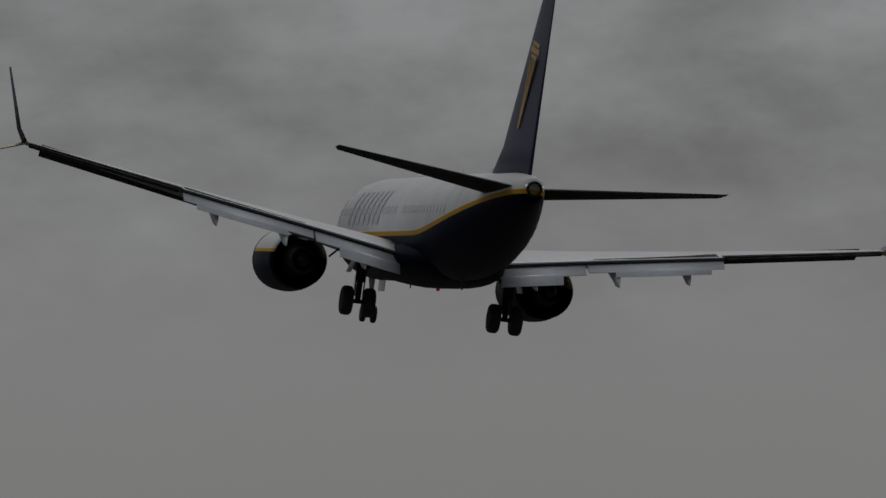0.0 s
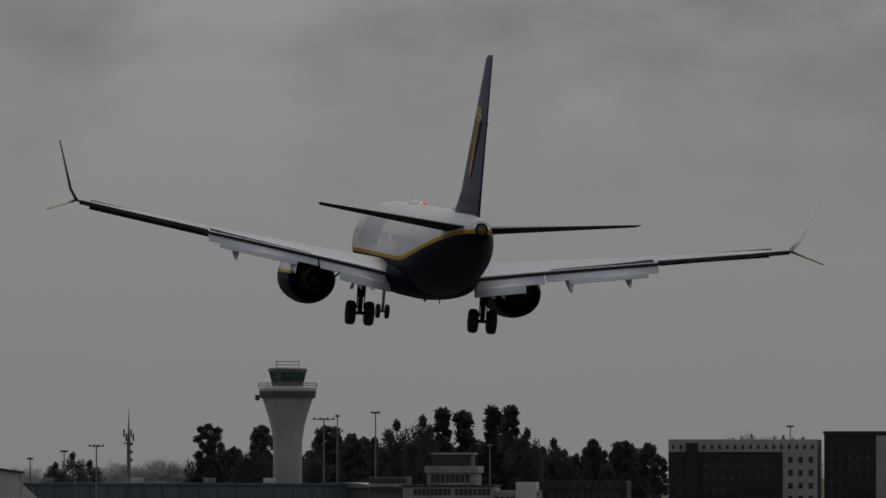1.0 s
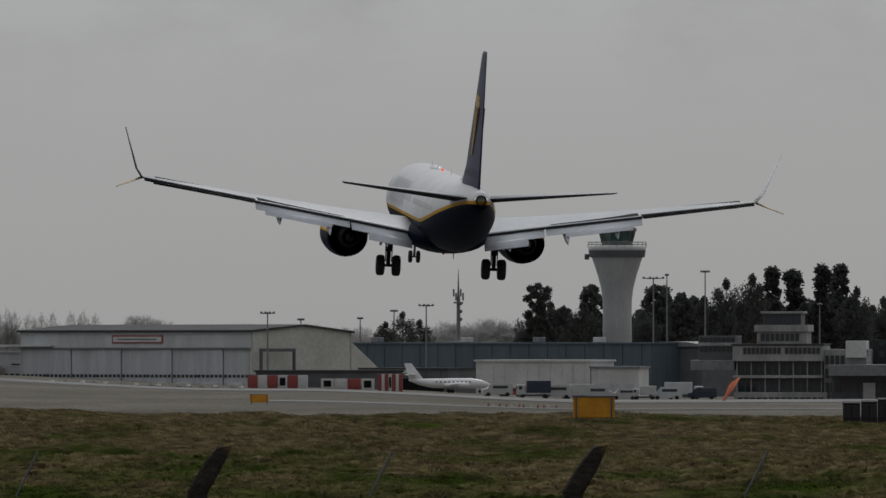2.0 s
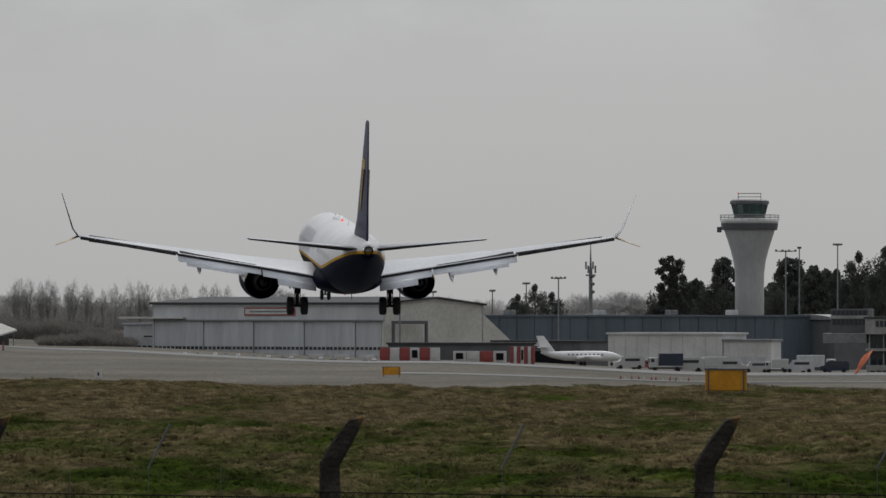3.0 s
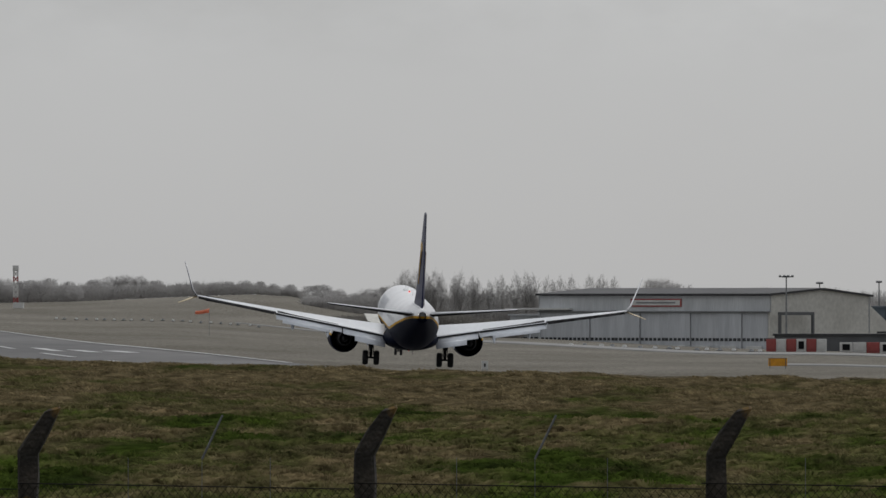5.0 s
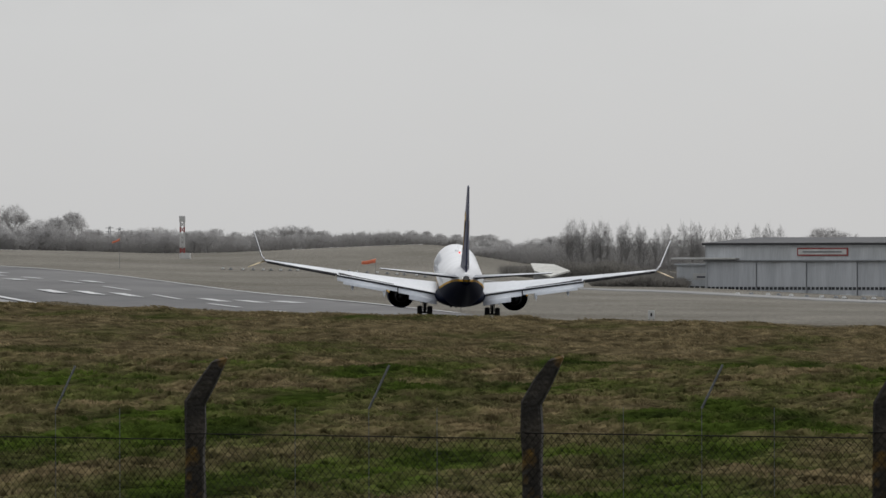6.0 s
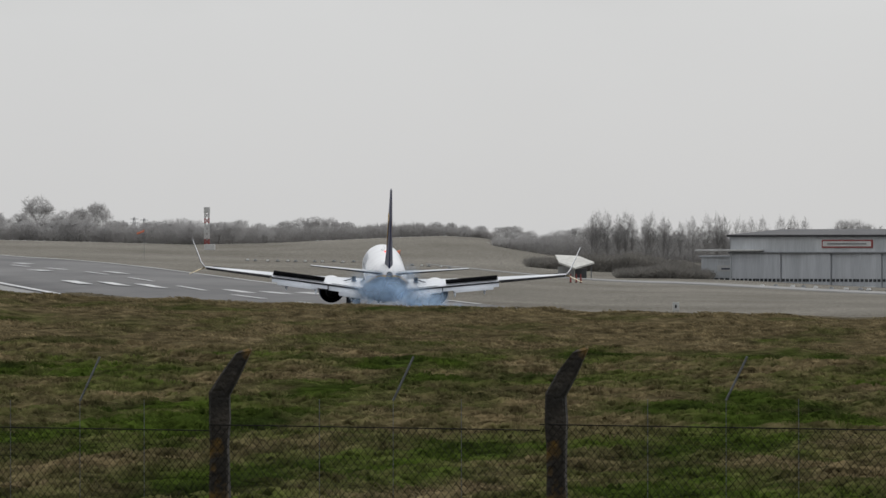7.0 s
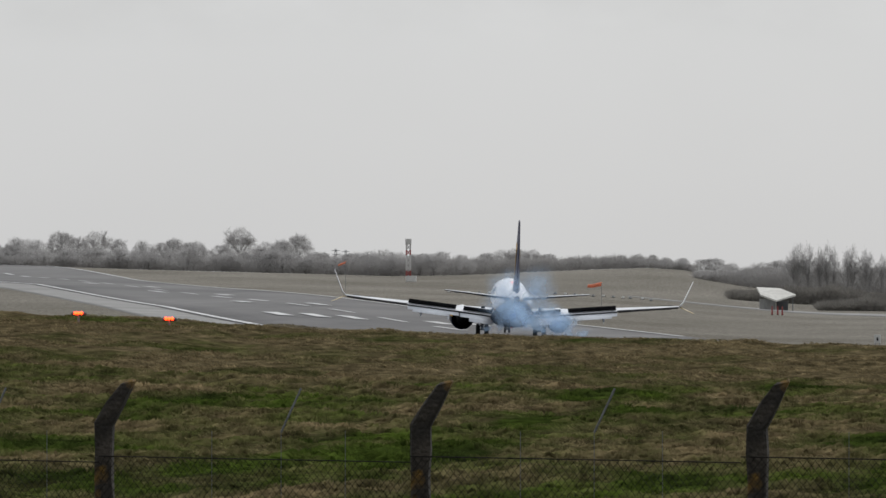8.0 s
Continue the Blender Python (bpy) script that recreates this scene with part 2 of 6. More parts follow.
def add_box(bm, size, at=(0, 0, 0), rot=None, bevel=0.0):
    m = Matrix.Translation(at) @ (rot or Matrix.Identity(4)) @ Matrix.Diagonal((*size, 1))
    made = bmesh.ops.create_cube(bm, size=1.0, matrix=m)
    if bevel:
        edges = list({e for v in made["verts"] for e in v.link_edges})
        bmesh.ops.bevel(bm, geom=edges, offset=bevel, segments=1, affect="EDGES")
    return bm


def box(size, at=(0, 0, 0), rot=None, bevel=0.0):
    return add_box(bmesh.new(), size, at, rot, bevel)


def add_tube(bm, a, b, r1, r2=None, seg=8):
    a, b = Vector(a), Vector(b)
    d = b - a
    m = Matrix.Translation((a + b) / 2) @ d.to_track_quat("Z", "Y").to_matrix().to_4x4()
    bmesh.ops.create_cone(bm, cap_ends=True, segments=seg, radius1=r1, radius2=r1 if r2 is None else r2, depth=d.length, matrix=m)
    return bm


def tube(a, b, r1, r2=None, seg=8):
    return add_tube(bmesh.new(), a, b, r1, r2, seg)


def add_loft(bm, rings, caps=True, closed=True):
    """Skins rings of equal point counts."""
    rows = [[bm.verts.new(p) for p in ring] for ring in rings]
    n = len(rows[0])
    for r0, r1 in zip(rows, rows[1:]):
        for i in range(n if closed else n - 1):
            j = (i + 1) % n
            bm.faces.new((r0[i], r0[j], r1[j], r1[i]))
    if caps and closed:
        bm.faces.new(rows[0][::-1])
        bm.faces.new(rows[-1])
    bmesh.ops.recalc_face_normals(bm, faces=bm.faces)
    return bm


def loft(rings, caps=True, closed=True):
    return add_loft(bmesh.new(), rings, caps, closed)


def circle(y, r, zc=0.0, xc=0.0, seg=28, rz=None):
    rz = r if rz is None else rz
    return [(xc + r * math.cos(a), y, zc + rz * math.sin(a)) for a in (2 * math.pi * k / seg for k in range(seg))]


def lerp_table(x, xs, ys):
    return float(np.interp(x, xs, ys))


# ---- terrain ----
# Heights by bearing (as tangent x 14959) and distance: a grassy bank before the fence's field, then the falling and rising airfield.
BEARINGS = [-3400, -2700, -2300, -1800, -1200, -600, 0, 1400]
RANGES = [420, 830, 1000, 1250, 1700, 2200, 3000, 4800]
HEIGHTS = [
    [2.5, 1.0, 2.6, 4.6, 5.6, 6.6, 7.0, 7.5],
    [2.0, 0.6, 2.2, 4.1, 5.0, 6.6, 7.0, 7.5],
    [1.0, 0.1, 1.7, 2.5, 3.7, 6.6, 7.0, 7.5],
    [0.0, -0.40, 0.0, 1.0, 2.6, 6.6, 7.0, 7.5],
    [-0.9, -1.35, -1.4, -1.4, -1.3, 2.5, 5.0, 6.5],
    [-0.8, -1.2, -1.7, -2.3, -3.8, -2.5, 2.0, 5.0],
    [-1.0, -1.6, -2.8, -4.3, -6.0, -5.5, 0.0, 5.0],
    [-1.0, -1.6, -2.8, -4.3, -6.0, -5.5, 0.0, 5.0]]
CREST_AZ = [-3400, -2704, -2318, -1900, -1700, -1300, -900, -692, 0, 1400]
CREST_EL = [-48, -74, -97, -112, -119, -134, -139, -143, -147, -153]
CREST_D = 235.0


def crest_height(b):
    return 6.0 + CREST_D * lerp_table(b, CREST_AZ, CREST_EL) / F


def far_height(b, d):
    b = min(max(b, BEARINGS[0]), BEARINGS[-1])
    i = min(max(int(np.searchsorted(BEARINGS, b)) - 1, 0), len(BEARINGS) - 2)
    k = (b - BEARINGS[i]) / (BEARINGS[i + 1] - BEARINGS[i])
    k = k * k * (3 - 2 * k)
    return (1 - k) * lerp_table(d, RANGES, HEIGHTS[i]) + k * lerp_table(d, RANGES, HEIGHTS[i + 1])


# The skyline of the far rise, with a grassy mound above the runway's right side.
RIDGE_AZ = [-3400, -2715, -2450, -2195, -2024, -1900, -1750, -1655, -1565, -1500, -1465, -1384, -1300, -1200]
RIDGE_EL = [16, 12, 4, -2, -7, -5, 2, 6, 9, 5, -2, -18, -24, -26]


def airfield_height(b, d):
    z = far_height(b, d)
    if d <= 1650 or b > -1000:
        return z
    k = min(1.0, (d - 1650) / 380)
    k = k * k * (3 - 2 * k) * min(1.0, (-1000 - b) / 200)
    return (1 - k) * z + k * (6.0 + 2030 * lerp_table(b, RIDGE_AZ, RIDGE_EL) / F)


def ground_z(x, y):
    d = math.hypot(x, y)
    b = F * x / y if y > 1 else (1400 if x > 0 else -3400)
    b = min(max(b, -3400), 1400)
    if d >= 420:
        return airfield_height(b, d)
    top = crest_height(b)
    if d <= CREST_D:
        return lerp_table(d, [0, 12, 40, 62, 100, 150, CREST_D], [4.3, 4.25, 3.1, 2.8, 2.8 + 0.14 * (top - 2.8), 2.8 + 0.48 * (top - 2.8), top])
    k = (d - CREST_D) / (420 - CREST_D)
    k = k * k * (3 - 2 * k)
    return (1 - k) * top + k * far_height(b, 420)


def spot(az, d, up=0.0):
    """A place on the ground by its bearing and distance."""
    a = math.atan(az / F)
    x, y = d * math.sin(a), d * math.cos(a)
    return Vector((x, y, ground_z(x, y) + up))


def height_at(el, d):
    """The height that is seen el units over the horizon at that distance."""
    return 6.0 + d * el / F


def grass_material(name, blade=False):
    mt = bpy.data.materials.new(name)
    mt.use_nodes = True
    nt = mt.node_tree
    bs = nt.nodes["Principled BSDF"]
    bs.inputs["Roughness"].default_value = 0.95
    bs.inputs["Specular IOR Level"].default_value = 0.0
    co = nt.nodes.new("ShaderNodeTexCoord")

    def noise_node(scale, detail, stretch=(1, 1, 1)):
        mp = nt.nodes.new("ShaderNodeMapping")
        mp.inputs["Scale"].default_value = stretch
        nz = nt.nodes.new("ShaderNodeTexNoise")
        nz.inputs["Scale"].default_value, nz.inputs["Detail"].default_value = scale, detail
        nz.inputs["Roughness"].default_value = 0.62
        nt.links.new(co.outputs["Object"], mp.inputs["Vector"])
        nt.links.new(mp.outputs[0], nz.inputs["Vector"])
        return nz

    def ramp_node(src, lo, hi, c0, c1):
        rp = nt.nodes.new("ShaderNodeValToRGB")
        rp.color_ramp.elements[0].position, rp.color_ramp.elements[1].position = lo, hi
        rp.color_ramp.elements[0].color, rp.color_ramp.elements[1].color = (*c0, 1), (*c1, 1)
        nt.links.new(src.outputs["Fac"], rp.inputs[0])
        return rp

    green = ramp_node(noise_node(0.5, 6, (1, 0.35, 1)), 0.38, 0.66, (0.021, 0.030, 0.008), (0.052, 0.077, 0.013))
    straw = ramp_node(noise_node(2.2, 6, (1, 0.4, 1)), 0.35, 0.65, (0.062, 0.050, 0.026), (0.165, 0.131, 0.074))
    where = ramp_node(noise_node(0.34, 10, (0.8, 0.22, 1)), 0.42, 0.62, (0, 0, 0), (1, 1, 1))
    # the grass is drier along the top of the bank
    dry = nt.nodes.new("ShaderNodeMapRange")
    dry.interpolation_type = "SMOOTHSTEP"
    dry.inputs["From Min"].default_value, dry.inputs["From Max"].default_value = 130, 225
    dry.inputs["To Min"].default_value, dry.inputs["To Max"].default_value = 0.0, 0.12
    lift = nt.nodes.new("ShaderNodeMath")
    lift.operation = "ADD"
    nt.links.new(where.inputs[0].links[0].from_socket, lift.inputs[0])
    nt.links.new(dry.outputs[0], lift.inputs[1])
    nt.links.new(lift.outputs[0], where.inputs[0])
    tuft = ramp_node(noise_node(2.6, 5, (1, 0.35, 1)), 0.36, 0.62, (0.36, 0.36, 0.36), (1.35, 1.35, 1.35))
    mix = nt.nodes.new("ShaderNodeMix")
    mix.data_type = "RGBA"
    nt.links.new(where.outputs[0], mix.inputs["Factor"])
    nt.links.new(green.outputs[0], mix.inputs["A"])
    nt.links.new(straw.outputs[0], mix.inputs["B"])
    # the mown grass of the airfield past the bank is paler and browner than the rough field; part of the paleness
    # paints in haze
    far = ramp_node(noise_node(0.03, 6, (1, 0.3, 1)), 0.35, 0.65, (0.190, 0.177, 0.152), (0.262, 0.245, 0.214))
    ln = nt.nodes.new("ShaderNodeVectorMath")
    ln.operation = "LENGTH"
    nt.links.new(co.outputs["Object"], ln.inputs[0])
    mr = nt.nodes.new("ShaderNodeMapRange")
    mr.inputs["From Min"].default_value, mr.inputs["From Max"].default_value = 240, 262
    nt.links.new(ln.outputs["Value"], mr.inputs["Value"])
    nt.links.new(ln.outputs["Value"], dry.inputs["Value"])
    mix2 = nt.nodes.new("ShaderNodeMix")
    mix2.data_type = "RGBA"
    nt.links.new(mr.outputs[0], mix2.inputs["Factor"])
    nt.links.new(mix.outputs["Result"], mix2.inputs["A"])
    nt.links.new(far.outputs[0], mix2.inputs["B"])
    mul = nt.nodes.new("ShaderNodeMix")
    mul.data_type, mul.blend_type = "RGBA", "MULTIPLY"
    mul.inputs["Factor"].default_value = 0.75
    nt.links.new(mix2.outputs["Result"], mul.inputs["A"])
    nt.links.new(tuft.outputs[0], mul.inputs["B"])
    nt.links.new(mul.outputs["Result"], bs.inputs["Base Color"])
    if blade:
        # thin leaves reflect on both sides and let as much light through
        tr, ad = nt.nodes.new("ShaderNodeBsdfTranslucent"), nt.nodes.new("ShaderNodeAddShader")
        nt.links.new(mul.outputs["Result"], tr.inputs["Color"])
        nt.links.new(bs.outputs[0], ad.inputs[0])
        nt.links.new(tr.outputs[0], ad.inputs[1])
        nt.links.new(ad.outputs[0], nt.nodes["Material Output"].inputs["Surface"])
        return mt
    bp = nt.nodes.new("ShaderNodeBump")
    bp.inputs["Strength"].default_value, bp.inputs["Distance"].default_value = 0.9, 0.3
    nt.links.new(noise_node(4.0, 7).outputs["Fac"], bp.inputs["Height"])
    nt.links.new(bp.outputs[0], bs.inputs["Normal"])
    return mt


M["grass"] = grass_material("rough_winter_grass")
M["blade"] = grass_material("winter_grass_blades", True)


def hummock(x, y, d):
    """Unevenness of the rough field before the bank."""
    k = max(0.0, min(1.0, (d - 30) / 40)) * max(0.0, min(1.0, (330 - d) / 60))
    if not k:
        return 0.0
    n1 = noise.fractal(Vector((x * 0.55, y * 0.22, 3.1)), 1.0, 2.0, 4)
    n2 = noise.noise(Vector((x * 0.12, y * 0.05, 7.7)))
    return k * (0.13 * n1 + 0.10 * n2)


def build_ground():
    cols = list(np.arange(-3600, 1800, 20))
    back = [math.radians(a) for a in range(10, 345, 12)]
    angles = [math.atan(c / F) for c in cols] + [math.atan(1800 / F) + a * (2 * math.pi - 0.37) / (2 * math.pi) for a in back]
    dist = [0.5, 6, 12, 25, 40, 52] + list(np.arange(60, 110, 0.9)) + list(np.arange(110, 250, 1.6)) + list(np.arange(252, 420, 12))
    dist += list(np.arange(420, 1000, 20)) + list(np.arange(1000, 1800, 40)) + [1900, 2000, 2100, 2200, 2400, 2700, 3000, 3500, 4200, 4800]
    verts, faces = [], []
    n = len(angles)
    for d in dist:
        for a in angles:
            x, y = d * math.sin(a), d * math.cos(a)
            verts.append((x, y, ground_z(x, y) + hummock(x, y, d)))
    for r in range(len(dist) - 1):
        for c in range(n):
            e = (c + 1) % n
            faces.append((r * n + c, r * n + e, (r + 1) * n + e, (r + 1) * n + c))
    me = bpy.data.meshes.new("ground")
    me.from_pydata(verts, [], faces)
    me.polygons.foreach_set("use_smooth", [True] * len(me.polygons))
    me.materials.append(M["grass"])
    me.update()
    return tagged(new("ground", me), "rough winter grass field and mown airfield", "ground", kind="structure")


build_ground()

# The runway runs away to the left of the line of sight.
RW_P, RW_D = Vector((-90.0, 791.0)), Vector((-0.2334, 0.9724)).normalized()
RW_N = Vector((RW_D.y, -RW_D.x))


def rw_point(s, n, up=0.0):
    p = RW_P + RW_D * s + RW_N * n
    return (p.x, p.y, ground_z(p.x, p.y) + up)


def strip(name, path, mat, up, label, category, kind="structure"):
    """A paved band over the ground; path: rows of left and right points."""
    bm = bmesh.new()
    rows = []
    for left, right in path:
        row = []
        for k in (-1, 0, 1, 2, 3, 4, 5, 6, 7):
            p = Vector(left[:2]).lerp(Vector(right[:2]), min(max(k, 0), 6) / 6)
            row.append(bm.verts.new((p.x, p.y, ground_z(p.x, p.y) + (up if 0 <= k <= 6 else -0.6))))
        rows.append(row)
    for r0, r1 in zip(rows, rows[1:]):
        for k in range(8):
            bm.faces.new((r0[k], r0[k + 1], r1[k + 1], r1[k]))
    bmesh.ops.recalc_face_normals(bm, faces=bm.faces)
    return tagged(part(name, bm, mat, smooth=True), label, category, kind=kind)


strip("runway", [(rw_point(s, -24), rw_point(s, 24)) for s in range(-350, 1600, 10)], M["asphalt"], 0.10,
      "damp grey asphalt runway with white markings", "runway")


strip("runway_shoulder", [(rw_point(s, -31), rw_point(s, -24)) for s in range(-350, 1600, 10)], M["taxi"], 0.10,
      "pale concrete shoulder beside the runway", "runway")


def runway_paint():
    def stripe(s0, s1, n0, n1):
        bm = bmesh.new()
        steps = max(1, int((s1 - s0) / 10))
        rows = [[bm.verts.new(rw_point(s0 + (s1 - s0) * k / steps, n, 0.17)) for n in (n0, n1)] for k in range(steps + 1)]
        for a, b in zip(rows, rows[1:]):
            bm.faces.new((a[0], a[1], b[1], b[0]))
        bmesh.ops.recalc_face_normals(bm, faces=bm.faces)
        return bm

    rw = bpy.data.objects["runway"]
    for s0, n in ((-350, -23.4), (90, 22.5)):
        part("edge_line", stripe(s0, 1590, n, n + 0.9), M["marking"], rw)
    for s in range(-330, 1560, 60):
        part("centre_dash", stripe(s, s + 30, -0.45, 0.45), M["marking"], rw)
    for s in range(-300, 700, 150):
        for side in (-1, 1):
            for k in range(3 if s < 300 else 1):
                n = side * (5 + 4.2 * k)
                part("touchdown_bar", stripe(s, s + 23, n - 0.9, n + 0.9), M["marking"], rw)


runway_paint()


# ---- the landing aircraft ----
def livery_material():
    """White above; navy belly that sweeps up to the tail, with a yellow line between."""
    mt = bpy.data.materials.new("white_and_navy_livery")
    mt.use_nodes = True
    nt = mt.node_tree
    bs = nt.nodes["Principled BSDF"]
    co = nt.nodes.new("ShaderNodeTexCoord")
    sp = nt.nodes.new("ShaderNodeSeparateXYZ")
    nt.links.new(co.outputs["Object"], sp.inputs[0])
    line = nt.nodes.new("ShaderNodeMapRange")
    line.interpolation_type = "SMOOTHSTEP"
    line.inputs["From Min"].default_value, line.inputs["From Max"].default_value = -4.5, -20.5
    line.inputs["To Min"].default_value, line.inputs["To Max"].default_value = 2.85, 4.5
    nt.links.new(sp.outputs["Y"], line.inputs["Value"])
    sub = nt.nodes.new("ShaderNodeMath")
    sub.operation = "SUBTRACT"
    nt.links.new(sp.outputs["Z"], sub.inputs[0])
    nt.links.new(line.outputs[0], sub.inputs[1])
    mr = nt.nodes.new("ShaderNodeMapRange")
    mr.inputs["From Min"].default_value, mr.inputs["From Max"].default_value = -1.0, 1.0
    nt.links.new(sub.outputs[0], mr.inputs["Value"])
    rp = nt.nodes.new("ShaderNodeValToRGB")
    rp.color_ramp.interpolation = "CONSTANT"
    els = rp.color_ramp.elements
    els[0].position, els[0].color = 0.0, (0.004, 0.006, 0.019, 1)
    els[1].position, els[1].color = 0.5, (0.62, 0.34, 0.03, 1)
    e3 = els.new(0.585)
    e3.color = (0.82, 0.82, 0.83, 1)
    nt.links.new(mr.outputs[0], rp.inputs[0])
    nz = nt.nodes.new("ShaderNodeTexNoise")
    nz.inputs["Scale"].default_value, nz.inputs["Detail"].default_value = 0.7, 5
    dirt = nt.nodes.new("ShaderNodeMapRange")
    dirt.inputs["From Min"].default_value, dirt.inputs["From Max"].default_value = 0.3, 0.7
    dirt.inputs["To Min"].default_value, dirt.inputs["To Max"].default_value = 0.9, 1.0
    nt.links.new(co.outputs["Object"], nz.inputs["Vector"])
    nt.links.new(nz.outputs["Fac"], dirt.inputs["Value"])
    mx = nt.nodes.new("ShaderNodeMix")
    mx.data_type, mx.blend_type = "RGBA", "MULTIPLY"
    mx.inputs["Factor"].default_value = 1.0
    nt.links.new(rp.outputs[0], mx.inputs["A"])
    nt.links.new(dirt.outputs[0], mx.inputs["B"])
    nt.links.new(mx.outputs["Result"], bs.inputs["Base Color"])
    bs.inputs["Roughness"].default_value = 0.42
    bs.inputs["Specular IOR Level"].default_value = 0.012
    return mt


M["livery"] = livery_material()

# stations of the fuselage: y, centre height, half width, half height
STATIONS = [(19.6, 2.72, 0.06, 0.06), (19.3, 2.75, 0.45, 0.42), (18.6, 2.85, 0.88, 0.85), (17.6, 3.0, 1.25, 1.25), (16.4, 3.14, 1.55, 1.6),
            (15.0, 3.27, 1.76, 1.86), (13.5, 3.34, 1.86, 1.98), (12.0, 3.36, 1.88, 2.01), (5.5, 3.36, 1.88, 2.01), (0.0, 3.36, 1.88, 2.01),
            (-5.0, 3.36, 1.88, 2.01), (-7.0, 3.38, 1.87, 1.98), (-9.0, 3.47, 1.81, 1.88), (-11.0, 3.64, 1.67, 1.70), (-13.0, 3.86, 1.46, 1.46),
            (-15.0, 4.12, 1.18, 1.20), (-16.8, 4.36, 0.90, 0.94), (-18.2, 4.53, 0.66, 0.71), (-19.2, 4.63, 0.46, 0.51), (-19.7, 4.68, 0.34, 0.36)]


def fuselage_at(y):
    ys = [s[0] for s in STATIONS][::-1]
    return [lerp_table(y, ys, [s[k] for s in STATIONS][::-1]) for k in (1, 2, 3)]


def section(le, te, thick, up, twist=0.0, n=9):
    """An aerofoil in the plane across its span: leading and trailing edge, thickness, and the direction of its upper side."""
    le, te, up = Vector(le), Vector(te), Vector(up).normalized()
    chord = (te - le).length
    tops, lows = [], []
    for k in range(n):
        u = 0.5 * (1 - math.cos(math.pi * k / (n - 1)))
        t = 5 * thick * (0.2969 * math.sqrt(u) - 0.126 * u - 0.3516 * u * u + 0.2843 * u ** 3 - 0.1015 * u ** 4)
        p = le.lerp(te, u)
        tops.append(p + up * chord * (t * 1.15 + 0.004))
        lows.append(p - up * chord * (t * 0.85 + 0.004))
    return tops + lows[::-1]


WING_FLAT = 2.2       # height of the wing root
WING = [(1.2, 5.2, -2.6, 2.12, 0.13), (1.9, 4.9, -2.7, 2.2, 0.13), (5.6, 2.75, -2.75, 2.80, 0.115), (10.4, 0.6, -3.05, 3.54, 0.105),
        (14.0, -1.02, -3.35, 4.12, 0.10), (16.55, -2.15, -3.55, 4.52, 0.10)]


def wing_at(x):
    xs = [w[0] for w in WING]
    return [lerp_table(x, xs, [w[k] for w in WING]) for k in (1, 2, 3, 4)]


def build_wing(jet, side):
    """One wing with its flaps, spoilers, fairings and winglet, hinged at its root."""
    root = Vector((side * 1.8, 0, WING_FLAT))

    def loc(x, y, z):
        return Vector((side * x, y, z)) - root

    rings = [section(loc(x, le, z), loc(x, te, z - 0.02), th, (0, 0, 1)) for x, le, te, z, th in WING]
    bm = loft(rings)
    bm.normal_update()
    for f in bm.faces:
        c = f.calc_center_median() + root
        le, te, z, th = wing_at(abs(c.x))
        # shade under the wing and along its outer rear is put in as colour
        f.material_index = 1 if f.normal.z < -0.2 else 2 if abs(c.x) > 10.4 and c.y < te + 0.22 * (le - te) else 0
    wing = part("wing", bm, [M["wing_grey"], M["wing_under"], M["spoiler"]], jet, "light grey swept wing, underside and outer rear darkened for shade", smooth=True,
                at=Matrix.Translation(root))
    # winglet, a tall blade and a lower one
    up_l = [section(loc(16.5, -2.0, 4.5), loc(16.5, -3.6, 4.5), 0.09, (side, 0, 0.2)),
            section(loc(16.85, -2.9, 5.0), loc(16.85, -3.9, 5.0), 0.12, (side, 0, -0.2)),
            section(loc(17.6, -4.3, 7.2), loc(17.6, -4.75, 7.2), 0.14, (side, 0, -0.25))]


    def two_faced(rings):
        """Navy on the outer face, white on the inner one."""
        bm = loft(rings)
        bm.normal_update()
        for f in bm.faces:
            f.material_index = 1 if f.normal.x * side > 0 else 0
        return bm

    part("winglet", two_faced(up_l), [M["white"], M["fin_navy"]], wing, "tall winglet blade, navy outside and white inside", smooth=True)
    lo_l = [section(loc(16.5, -2.2, 4.5), loc(16.5, -3.5, 4.5), 0.09, (0, 0, 1)),
            section(loc(17.95, -3.7, 4.0), loc(17.95, -4.2, 4.0), 0.12, (0.2 * side, 0, 1))]
    part("lower_winglet", loft(lo_l), M["pale_yellow"], wing, "short yellow lower winglet blade", smooth=True)

    def flap(x0, x1, drop, chord, gap, name, mat):
        rr = []
        for x in (x0, x1):
            le, te, z, th = wing_at(x)
            a = radians(drop)
            p = loc(x, te + 0.35 - gap, z - 0.03 - gap * 0.42)
            q = p + Vector((0, -chord * math.cos(a), -chord * math.sin(a)))
            rr.append(section(p, q, 0.13, (0, -math.sin(a), math.cos(a))))
        return part(name, loft(rr), mat, wing, smooth=True)

    flap(1.95, 5.2, 26, 1.15, 0.0, "inner_flap", M["flap_grey"])
    flap(1.95, 4.3, 42, 0.62, 1.0, "inner_flap_vane", M["flap_grey"])
    flap(5.3, 10.4, 24, 1.05, 0.0, "outer_flap", M["flap_grey"])
    flap(6.3, 9.9, 38, 0.42, 0.85, "outer_flap_vane", M["flap_grey"])
    # aileron and trailing edge, their shade put in as dark colour
    rr = []
    for x in (10.55, 16.4):
        le, te, z, th = wing_at(x)
        p = loc(x, te + 0.55, z - 0.07)
        rr.append(section(p, p + Vector((0, -0.70, -0.03)), 0.34 - 0.010 * (x - 10), (0, 0, 1)))
    part("aileron", loft(rr), M["spoiler"], wing, "aileron, trailing edge darkened for shade", smooth=True)
